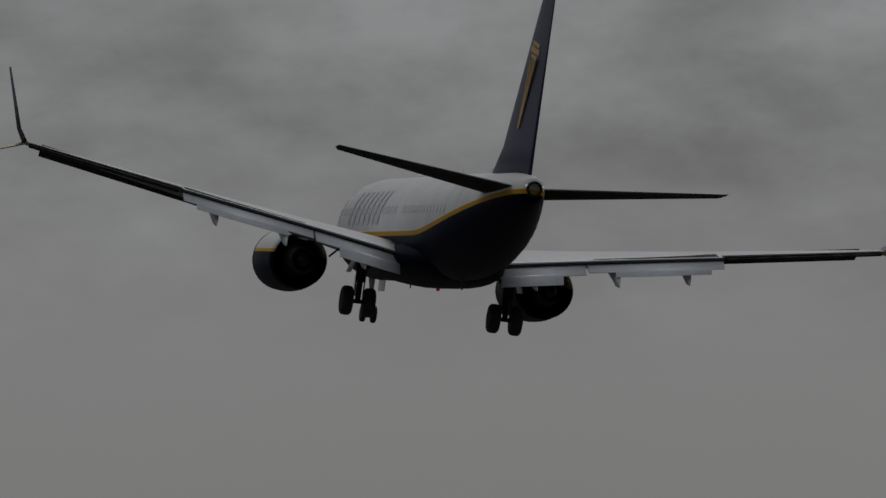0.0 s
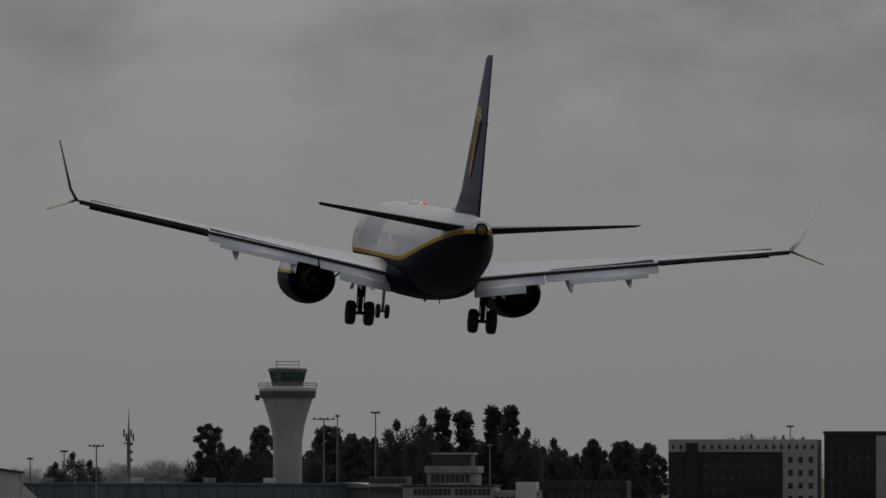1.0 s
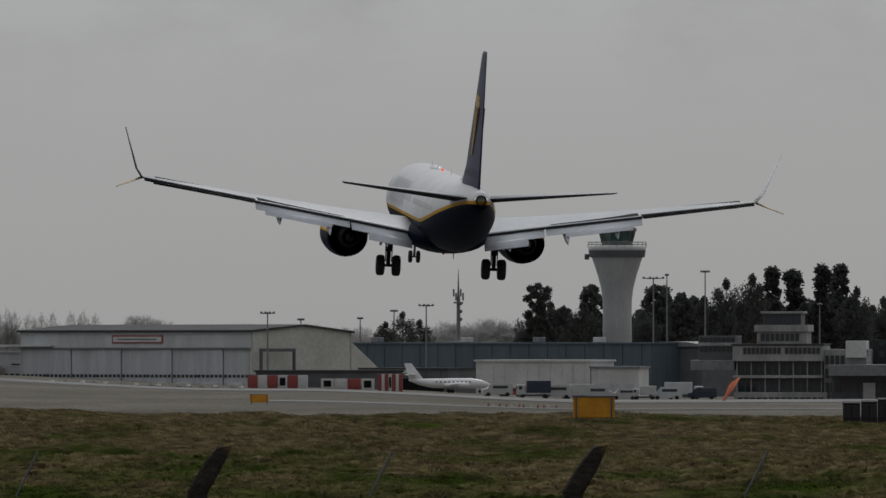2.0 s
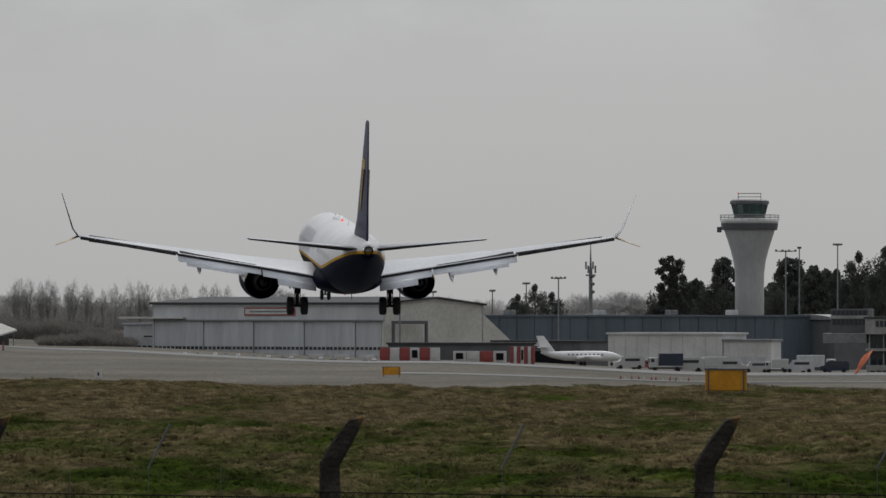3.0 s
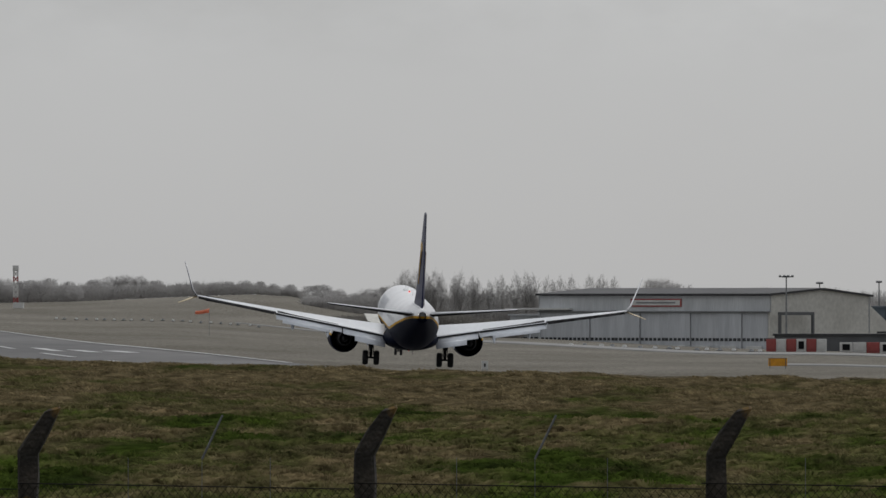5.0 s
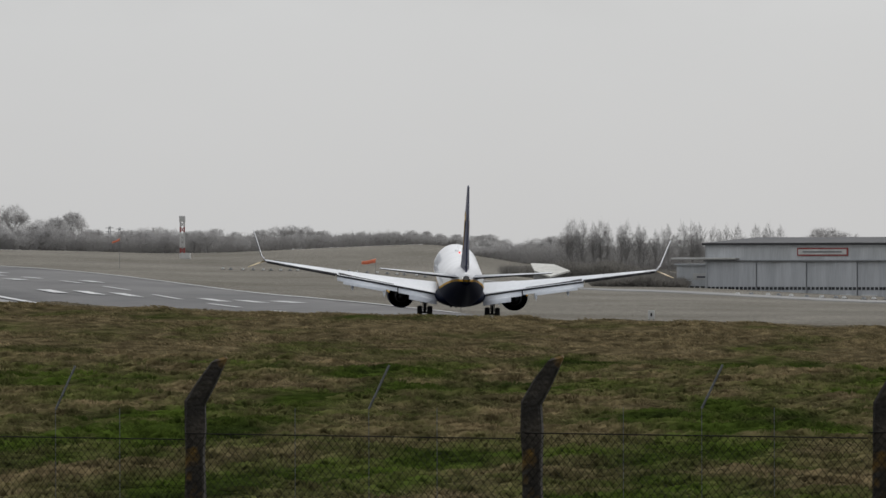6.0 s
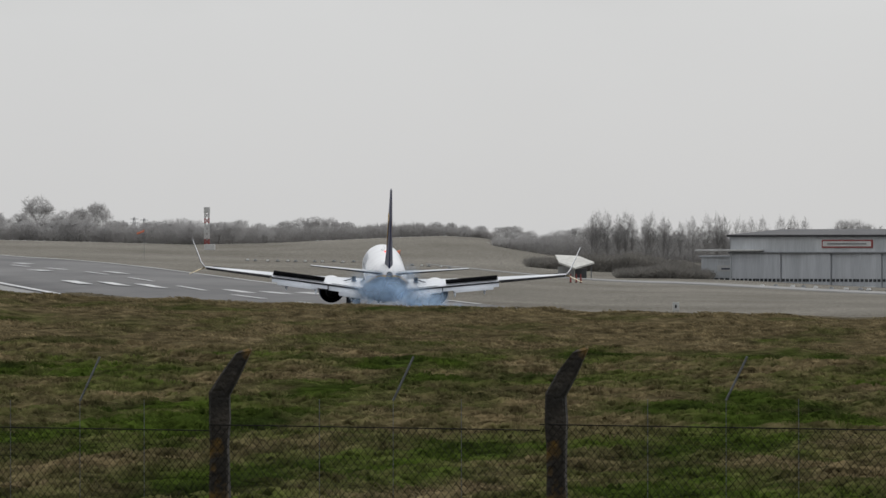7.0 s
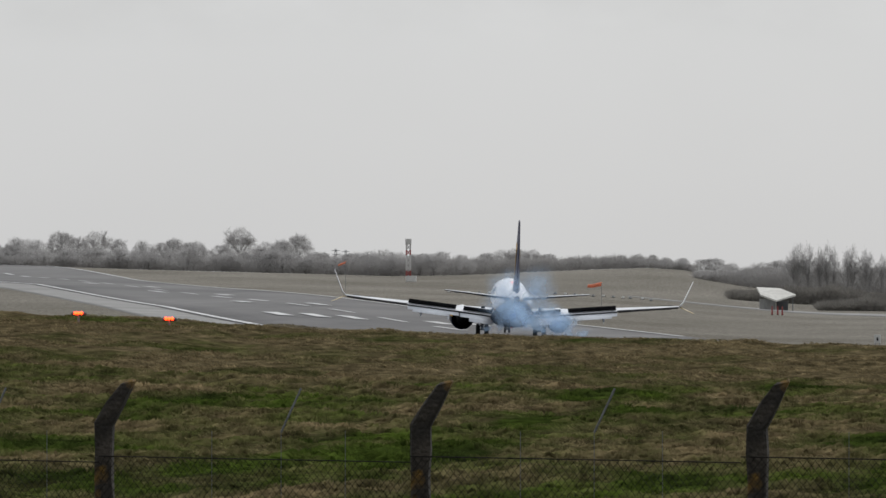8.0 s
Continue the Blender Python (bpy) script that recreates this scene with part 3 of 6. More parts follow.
    # solid black strips stand for the shade between wing and flaps
    for x0, x1 in ((1.95, 5.25), (5.3, 10.45)):
        rr = []
        for x in (x0, x1):
            le, te, z, th = wing_at(x)
            p = loc(x, te + 0.25, z - 0.075)
            rr.append(section(p, p + Vector((0, -0.40, -0.02)), 0.42, (0, 0, 1)))
        part("cove_shade", loft(rr), M["black"], wing, "black strip for the shade above the lowered flap")
    # flap track fairings
    for x, ln in ((3.3, 2.6), (6.4, 2.6), (9.1, 2.3)):
        le, te, z, th = wing_at(x)
        rings = []
        for k, (v, r) in enumerate(((0.0, 0.03), (0.15, 0.17), (0.45, 0.24), (0.75, 0.17), (1.0, 0.02))):
            cy, cz = te + 1.4 - ln * v, z - 0.32 - 0.10 * v - 1.05 * max(0, v - 0.42)
            rings.append([loc(x + r * 0.75 * math.cos(a), cy, cz + r * 1.5 * math.sin(a)) for a in (2 * math.pi * j / 10 for j in range(10))])
        part("flap_fairing", loft(rings), M["flap_grey"], wing, smooth=True)
    # slats along the leading edge
    rr = []
    for x in (6.4, 15.8):
        le, te, z, th = wing_at(x)
        p = loc(x, le + 0.45, z - 0.28)
        rr.append(section(p, p + Vector((0, -0.75, 0.42)), 0.16, (0, 0.45, 0.9)))
    # the shade behind the slat is given by a near-black colour
    part("slat", loft(rr), M["spoiler"], wing, "drooped slat, coloured dark for its shaded back", smooth=True)
    # spoilers, hinged at their front edge
    panels = []
    for x0, x1 in ((2.0, 4.85), (5.6, 6.8), (6.8, 8.0), (8.0, 9.2), (9.2, 10.3)):
        xm = (x0 + x1) / 2
        le, te, z, th = wing_at(xm)
        hinge = loc(xm, te + 1.05, z + 0.115)
        zl, zr = wing_at(x0)[2], wing_at(x1)[2]
        tl, tr = wing_at(x0)[1], wing_at(x1)[1]
        lean = math.degrees(math.atan2(zr - zl, x1 - x0)) * side
        turn = math.degrees(math.atan2(tr - tl, x1 - x0)) * side
        bm = bmesh.new()
        add_box(bm, (x1 - x0 + 0.035, 0.85, 0.035), (0, -0.425, 0), bevel=0.01)
        bm.normal_update()
        for f in bm.faces:
            f.material_index = 1 if f.normal.z > 0.5 else 0
        sp = part("spoiler", bm, [M["spoiler"], M["spoiler"] if x0 > 5 else M["wing_grey"]], wing, "spoiler panel, grey above and dark below")
        base = Matrix.Translation(hinge) @ pose(0, 0, 0, 0, -lean, turn) @ pose(0, 0, 0, 6)
        sp.matrix_basis = base
        panels.append((sp, base))
    return wing, panels


def build_engine(jet, side):
    x, z = side * 4.83, 1.55
    nac = [(7.9, 0.98), (8.1, 1.06), (7.9, 1.13), (7.2, 1.19), (6.0, 1.22), (4.8, 1.2), (3.6, 1.12), (2.9, 1.06), (2.9, 1.02), (4.0, 0.98), (5.0, 1.0)]
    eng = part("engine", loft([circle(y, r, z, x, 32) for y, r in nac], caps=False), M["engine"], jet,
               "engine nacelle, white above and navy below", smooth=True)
    part("inlet_ring", loft([circle(y, r, z, x, 32) for y, r in ((7.75, 1.0), (8.0, 0.99), (8.14, 1.06), (8.0, 1.13), (7.75, 1.17))], caps=False),
         M["chrome"], eng, smooth=True)
    # a black disc gives the darkness inside the duct
    part("duct_shade", loft([circle(y, r, z, x, 32) for y, r in ((5.0, 1.0), (5.02, 0.3))], caps=True), M["black"], eng)
    part("core_cowl", loft([circle(y, r, z, x, 24) for y, r in ((5.0, 0.75), (3.6, 0.72), (2.3, 0.5), (1.9, 0.44), (1.9, 0.40), (2.5, 0.40))], caps=False),
         M["dark_metal"], eng, smooth=True)
    part("exhaust_plug", loft([circle(y, r, z, x, 20) for y, r in ((2.6, 0.40), (1.9, 0.27), (1.2, 0.03))]), M["dark_metal"], eng, smooth=True)
    rr = [section((x, 7.0, z + 0.95), (x, 1.6, z + 0.75), 0.055, (1, 0, 0)), section((x, 4.6, z + 1.35), (x, 0.8, z + 0.85), 0.06, (1, 0, 0))]
    part("pylon", loft(rr), M["white"], jet, smooth=True)


def wheel(name, parent, x, y, z, r, w):
    prof = [(-0.5, 0.55), (-0.5, 0.85), (-0.36, 0.97), (0, 1.0), (0.36, 0.97), (0.5, 0.85), (0.5, 0.55)]
    rings = [[(x + w * a, y + r * b * math.cos(t), z + r * b * math.sin(t)) for t in (2 * math.pi * k / 24 for k in range(24))] for a, b in prof]
    tyre = part(name, loft(rings), M["rubber"], parent, "black rubber tyre", smooth=True)
    return tyre


def build_gear(jet, side):
    x = side * 2.86
    bm = tube((x, 0.1, 2.5), (x, 0, 0.95), 0.19, 0.17, 12)
    add_tube(bm, (x, 0, 1.0), (x, 0, 0.2), 0.12, 0.11, 12)
    add_tube(bm, (x - 0.2, -0.12, 2.2), (x - 0.16, -0.1, 0.4), 0.03)
    add_tube(bm, (x + 0.2, -0.12, 2.2), (x + 0.16, -0.1, 0.4), 0.03)
    add_tube(bm, (x - 0.62, 0, 0.2), (x + 0.62, 0, 0.2), 0.08, None, 10)
    add_tube(bm, (x, 0.0, 1.3), (x - side * 1.1, 0.1, 2.4), 0.07)
    add_tube(bm, (x, -0.05, 1.1), (x, -0.35, 0.75), 0.05)
    add_tube(bm, (x, -0.35, 0.75), (x, -0.05, 0.35), 0.05)
    add_tube(bm, (x, 0.1, 1.5), (x, 1.2, 2.4), 0.06)
    gear = part("main_gear", bm, M["dark_metal"], jet, "extended main landing gear leg")
    for dx in (-0.43, 0.43):
        wheel("tyre", gear, x + dx, 0, 0.2, 0.565, 0.42)
        part("hub", loft([[(x + dx + o, 0.30 * math.cos(t), 0.2 + 0.30 * math.sin(t)) for t in (2 * math.pi * k / 16 for k in range(16))] for o in (-0.17, 0.17)]),
             M["dark_metal"], gear)
    rot = pose(0, 0, 0, 0, -side * 18)
    part("gear_door", box((0.05, 1.0, 1.0), (x + side * 0.32, 0.05, 1.75), rot, 0.02), M["wing_grey"], gear)
    bm = tube((x + side * 0.15, -0.1, 2.3), (x + side * 1.05, -0.3, 2.05), 0.05)
    add_tube(bm, (x + side * 1.05, -0.3, 2.05), (x + side * 1.35, -0.35, 1.75), 0.04)
    part("door_rod", bm, M["dark_metal"], gear)
    return gear


def engine_paint():
    mt = bpy.data.materials.new("nacelle_paint")
    mt.use_nodes = True
    nt = mt.node_tree
    bs = nt.nodes["Principled BSDF"]
    co = nt.nodes.new("ShaderNodeTexCoord")
    sp = nt.nodes.new("ShaderNodeSeparateXYZ")
    nt.links.new(co.outputs["Object"], sp.inputs[0])
    mr = nt.nodes.new("ShaderNodeMapRange")
    mr.inputs["From Min"].default_value, mr.inputs["From Max"].default_value = 0.5, 3.0
    nt.links.new(sp.outputs["Z"], mr.inputs["Value"])
    rp = nt.nodes.new("ShaderNodeValToRGB")
    rp.color_ramp.interpolation = "CONSTANT"
    els = rp.color_ramp.elements
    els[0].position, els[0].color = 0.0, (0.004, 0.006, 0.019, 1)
    els[1].position, els[1].color = 0.50, (0.75, 0.42, 0.03, 1)
    els.new(0.55).color = (0.78, 0.78, 0.79, 1)
    nt.links.new(mr.outputs[0], rp.inputs[0])
    nt.links.new(rp.outputs[0], bs.inputs["Base Color"])
    bs.inputs["Roughness"].default_value = 0.42
    bs.inputs["Specular IOR Level"].default_value = 0.012
    return mt


M["engine"] = engine_paint()


def build_aircraft():
    jet = thing("airliner", pose(22, 321, 17), "twin-engine white and navy airliner landing with flaps and gear down", "aircraft")
    ys = []
    for a, b in zip(STATIONS, STATIONS[1:]):
        n = max(1, int(abs(a[0] - b[0]) / 0.8))
        ys += [a[0] + (b[0] - a[0]) * k / n for k in range(n)]
    ys.append(STATIONS[-1][0])
    rings = []
    for y in ys:
        zc, hw, hh = fuselage_at(y)
        rings.append([(hw * math.cos(t), y, zc + hh * math.sin(t)) for t in (2 * math.pi * k / 48 for k in range(48))])
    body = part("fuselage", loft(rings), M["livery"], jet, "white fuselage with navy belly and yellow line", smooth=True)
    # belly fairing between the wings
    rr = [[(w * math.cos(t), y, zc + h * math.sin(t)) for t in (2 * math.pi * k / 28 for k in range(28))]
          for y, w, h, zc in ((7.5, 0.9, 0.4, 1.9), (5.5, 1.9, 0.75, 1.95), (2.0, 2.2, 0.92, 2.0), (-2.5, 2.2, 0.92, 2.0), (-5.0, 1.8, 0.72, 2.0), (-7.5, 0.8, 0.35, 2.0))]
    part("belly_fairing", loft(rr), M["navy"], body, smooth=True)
    part("exhaust_pipe", loft([circle(y, r, 4.68, 0, 20) for y, r in ((-19.6, 0.30), (-19.95, 0.27), (-19.95, 0.22), (-19.4, 0.2))], caps=True), M["dark_metal"], body, smooth=True)
    # cabin windows, flight-deck windows and doors
    for side in (-1, 1):
        for k in range(40):
            y = 13.6 - 0.62 * k
            if -1.6 < y < -0.6:
                continue
            zc, hw, hh = fuselage_at(y)
            z = 3.85
            xx = hw * math.sqrt(max(0.0, 1 - ((z - zc) / hh) ** 2))
            part("cabin_window", box((0.03, 0.20, 0.29), (side * (xx + 0.0), y, z), pose(0, 0, 0, 0, -side * 14)), M["cabin_pane"], body)
        part("cockpit_window", box((0.05, 1.1, 0.55), (side * 1.12, 16.9, 4.05), pose(0, 0, 0, 0, -side * 38, side * 20)), M["window"], body)
        for y in (14.8, -11.8):
            zc, hw, hh = fuselage_at(y)
            ring = []
            for dy in (-0.43, 0.43):
                row = []
                zc, hw, hh = fuselage_at(y + dy)
                for t in np.linspace(-0.35, 0.62, 8):
                    row.append((side * (hw + 0.012) * math.cos(t), y + dy, zc + (hh + 0.012) * math.sin(t)))
                ring.append(row)
            part("cabin_door", loft(ring, caps=False, closed=False), M["livery"], body, smooth=True)
        # plain bars where the airline's name stands
        for k in range(7):
            y1 = 11.6 - 1.22 * k
            ring = []
            for dy in (0.0, -0.62):
                row = []
                for t in np.linspace(-0.02, 0.70, 9):
                    yy = y1 + dy - 0.45 * (t / 0.7 if side < 0 else -t / 0.7)
                    zc, hw, hh = fuselage_at(yy)
                    row.append((side * (hw + 0.02) * math.cos(t), yy, zc + (hh + 0.02) * math.sin(t)))
                ring.append(row)
            part("name_bar", loft(ring, caps=False, closed=False), M["letter"], body, "blue-grey bar of the airline's name", smooth=True)
    # fin with dorsal fillet, rudder and yellow emblem
    rr = [section((0, -10.6, 5.15), (0, -18.6, 5.0), 0.085, (1, 0, 0)), section((0, -12.6, 6.3), (0, -18.7, 6.3), 0.09, (1, 0, 0)),
          section((0, -17.35, 12.2), (0, -19.3, 12.2), 0.09, (1, 0, 0)), section((0, -17.7, 12.36), (0, -19.32, 12.36), 0.05, (1, 0, 0))]
    fin = part("fin", loft(rr), M["fin_navy"], jet, "navy tail fin with a yellow emblem", smooth=True)
    rr = [section((0, -7.8, 5.25), (0, -12.5, 5.15), 0.04, (1, 0, 0)), section((0, -11.5, 5.8), (0, -13.2, 5.9), 0.05, (1, 0, 0))]
    part("dorsal_fillet", loft(rr), M["white"], fin, smooth=True)
    for side in (-1, 1):
        # a broad cap over strings that run together towards the foot
        for dz, w, h in ((9.95, 1.05, 0.16), (9.72, 1.35, 0.22), (9.50, 0.9, 0.16)):
            part("emblem_bar", box((0.03, w, h), (side * (0.205 - 0.022 * (dz - 7)), -16.95 - 0.42 * (dz - 9), dz), pose(0, 0, 0, 0, -side * 1.2, -side * 3.4) @ pose(0, 0, 0, 10)), M["yellow"], fin, "yellow emblem bar")
        for dy0, dy1 in ((-0.62, -0.06), (-0.3, 0.0), (0.05, 0.04), (0.42, 0.1)):
            rr = []
            for dz, dy, w in ((9.4, dy0, 0.075), (6.9, dy1, 0.05)):
                x, y = side * (0.228 - 0.022 * (dz - 7)), -16.95 - 0.42 * (dz - 9) + dy
                rr.append([(x - 0.02, y - w, dz), (x + 0.02, y - w, dz), (x + 0.02, y + w, dz), (x - 0.02, y + w, dz)])
            part("emblem_string", loft(rr), M["yellow"], fin, "thin yellow emblem string")
    # tailplane
    for side in (-1, 1):
        rr = [section((side * 0.4, -14.6, 4.46), (side * 0.4, -18.4, 4.74), 0.09, (0, 0, 1)), section((side * 7.0, -18.0, 5.27), (side * 7.0, -19.35, 5.37), 0.085, (0, 0, 1)),
              section((side * 7.15, -18.5, 5.33), (side * 7.15, -19.3, 5.39), 0.05, (0, 0, 1))]
        bm = loft(rr)
        bm.normal_update()
        # faces turned down, and the elevator, carry their shade as near-black colour
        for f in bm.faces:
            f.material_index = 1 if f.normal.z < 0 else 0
        tp = part("tailplane", bm, [M["wing_grey"], M["spoiler"]], jet, "horizontal tailplane, grey above, darkened below for shade", smooth=True)
        rr = [section((side * 0.9, -17.6, 4.72), (side * 0.9, -18.62, 4.73), 0.15, (0, 0, 1)), section((side * 7.05, -18.9, 5.33), (side * 7.05, -19.42, 5.34), 0.16, (0, 0, 1))]
        part("elevator", loft(rr), M["spoiler"], tp, "elevator darkened for shade", smooth=True)
    wings = [build_wing(jet, s) for s in (-1, 1)]
    for s in (-1, 1):
        build_engine(jet, s)
    gears = [build_gear(jet, s) for s in (-1, 1)]
    bm = tube((0, 15.3, 2.0), (0, 15.6, 0.0), 0.09, 0.07, 10)
    add_tube(bm, (-0.3, 15.6, 0.0), (0.3, 15.6, 0.0), 0.05)
    add_tube(bm, (0, 15.5, 0.8), (0, 16.6, 1.7), 0.05)
    nose = part("nose_gear", bm, M["chrome"], jet, "extended nose landing gear leg")
    for dx in (-0.22, 0.22):
        wheel("tyre", nose, dx, 15.6, 0.0, 0.345, 0.2)
    for dx in (-0.5, 0.5):
        part("gear_door", box((0.04, 1.5, 0.55), (dx, 16.2, 1.25), None, 0.01), M["white"], nose)
    gears.append(nose)
    # lights and aerials
    for at, mat in (((0, 1.5, 5.42), M["red_lamp"]), ((0, -1.0, 1.02), M["red_dim"])):
        bm = bmesh.new()
        bmesh.ops.create_uvsphere(bm, u_segments=12, v_segments=8, radius=0.075, matrix=Matrix.Translation(at))
        part("beacon", bm, mat, body, "glowing red beacon", smooth=True)
    for s in (-1, 1):
        bm = bmesh.new()
        bmesh.ops.create_uvsphere(bm, u_segments=10, v_segments=6, radius=0.04, matrix=Matrix.Translation((s * 0.3, -19.72, 4.78)))
        part("tail_light", bm, M["white_lamp"], body, "white tail light", smooth=True)
    for y, h in ((4.0, 0.35), (7.5, 0.3), (-3.5, 0.32)):
        part("aerial", loft([section((0, y + 0.25, 5.35), (0, y - 0.25, 5.35), 0.1, (1, 0, 0)), section((0, y, 5.35 + h), (0, y - 0.25, 5.35 + h), 0.1, (1, 0, 0))]), M["white"], body)
    for y, h in ((5.8, 0.35), (-6.5, 0.4)):
        part("aerial", loft([section((0, y + 0.25, 1.42), (0, y - 0.25, 1.42), 0.1, (1, 0, 0)), section((0, y, 1.4 - h), (0, y - 0.25, 1.4 - h), 0.1, (1, 0, 0))]), M["dark_metal"], body)
    part("radome_blister", loft([[(0.35 * k * math.cos(t), 5.0 + 1.8 * c, 5.33 + 0.22 * k * math.sin(t)) for t in (2 * math.pi * j / 12 for j in range(12))]
                                 for c, k in ((1, 0.05), (0.6, 0.8), (0, 1), (-0.6, 0.8), (-1, 0.05))]), M["white"], body, smooth=True)
    return jet, wings, gears


AIRLINER, WINGS, GEARS = build_aircraft()


# ---- the far side of the airfield ----
def control_tower():
    base = spot(0, 1650)
    tower = thing("control_tower", Matrix.Translation(base), "tall pale concrete control tower flaring to a glazed cab", "control tower")
    z0 = base.z

    def h(el):
        return height_at(el, 1650) - z0

    def ring(z, r, n=32, sq=0.12):
        return [(r * (1 + sq * math.cos(4 * t) * -0.5) * math.cos(t), r * (1 + sq * math.cos(4 * t) * -0.5) * math.sin(t), z) for t in (2 * math.pi * k / n for k in range(n))]

    prof = [(-3, 3.05), (h(30), 3.0), (h(62), 3.05), (h(85), 3.4), (h(105), 4.0), (h(125), 4.75), (h(143), 5.45), (h(148), 5.6)]
    part("shaft", loft([ring(z, r) for z, r in prof]), M["concrete"], tower, smooth=True)
    part("gallery_band", loft([ring(z, r) for z, r in ((h(138), 5.45), (h(138.5), 5.75), (h(150), 5.95), (h(150.5), 5.3))]), M["grey_panel"], tower, "dark grey gallery band")
    part("gallery_deck", loft([ring(z, r) for z, r in ((h(150), 5.85), (h(153), 6.0), (h(157), 5.9), (h(159), 5.0))]), M["white_wall"], tower, "pale gallery deck")
    for k in range(24):
        t = 2 * math.pi * k / 24
        part("rail_post", tube((5.7 * math.cos(t), 5.7 * math.sin(t), h(155)), (5.7 * math.cos(t), 5.7 * math.sin(t), h(165)), 0.05, None, 5), M["steel"], tower)
    for hh in (161, 165):
        part("rail", loft([[((5.7 + a) * math.cos(t), (5.7 + a) * math.sin(t), h(hh) + b) for a, b in ((0.05, 0), (0, 0.05), (-0.05, 0), (0, -0.05))]
                           for t in (2 * math.pi * k / 32 for k in range(33))], caps=False), M["steel"], tower)
    part("cab_base", loft([ring(z, r, 16, 0) for z, r in ((h(155), 3.0), (h(166), 3.05))]), M["grey_panel"], tower)
    part("cab_glass", loft([ring(z, r, 16, 0) for z, r in ((h(165), 3.0), (h(183), 3.5))]), M["cab_glass"], tower, "green-tinted cab glazing")
    for k in range(16):
        t = 2 * math.pi * k / 16
        part("mullion", tube((3.04 * math.cos(t), 3.04 * math.sin(t), h(165)), (3.54 * math.cos(t), 3.54 * math.sin(t), h(183)), 0.07, None, 5), M["grey_panel"], tower)
    part("cab_roof", loft([ring(z, r, 16, 0) for z, r in ((h(183), 3.55), (h(185), 3.85), (h(190), 3.75), (h(192), 3.2))]), M["grey_panel"], tower, "dark cab roof")
    for x, y in ((-2.2, -1.5), (2.2, -1.5), (-2.2, 1.5), (2.2, 1.5)):
        part("roof_post", tube((x, y, h(190)), (x, y, h(204)), 0.06, None, 5), M["steel"], tower)
    bm = bmesh.new()
    for y in (-1.5, 1.5):
        add_tube(bm, (-2.3, y, h(203)), (2.3, y, h(203)), 0.06, None, 5)
        add_tube(bm, (-2.3, y, h(197)), (2.3, y, h(197)), 0.05, None, 5)
    part("roof_rail", bm, M["steel"], tower)
    bm = bmesh.new()
    bmesh.ops.create_uvsphere(bm, u_segments=8, v_segments=6, radius=0.1, matrix=Matrix.Translation((-2.3, -1.5, h(204))))
    part("obstruction_light", bm, M["red_lamp"], tower, "red obstruction light")
    part("wall_box", box((0.9, 0.8, 1.1), (-5.9, -0.5, h(139)), None, 0.08), M["grey_panel"], tower)


control_tower()


def frame_from(a, b):
    """A frame with its x axis from a to b on the plan, y away to the left of it, and its length."""
    a, b = Vector(a), Vector(b)
    d = (b - a).to_2d()
    return Matrix.Translation((a.x, a.y, min(a.z, b.z))) @ Matrix.Rotation(math.atan2(d.y, d.x), 4, "Z"), d.length


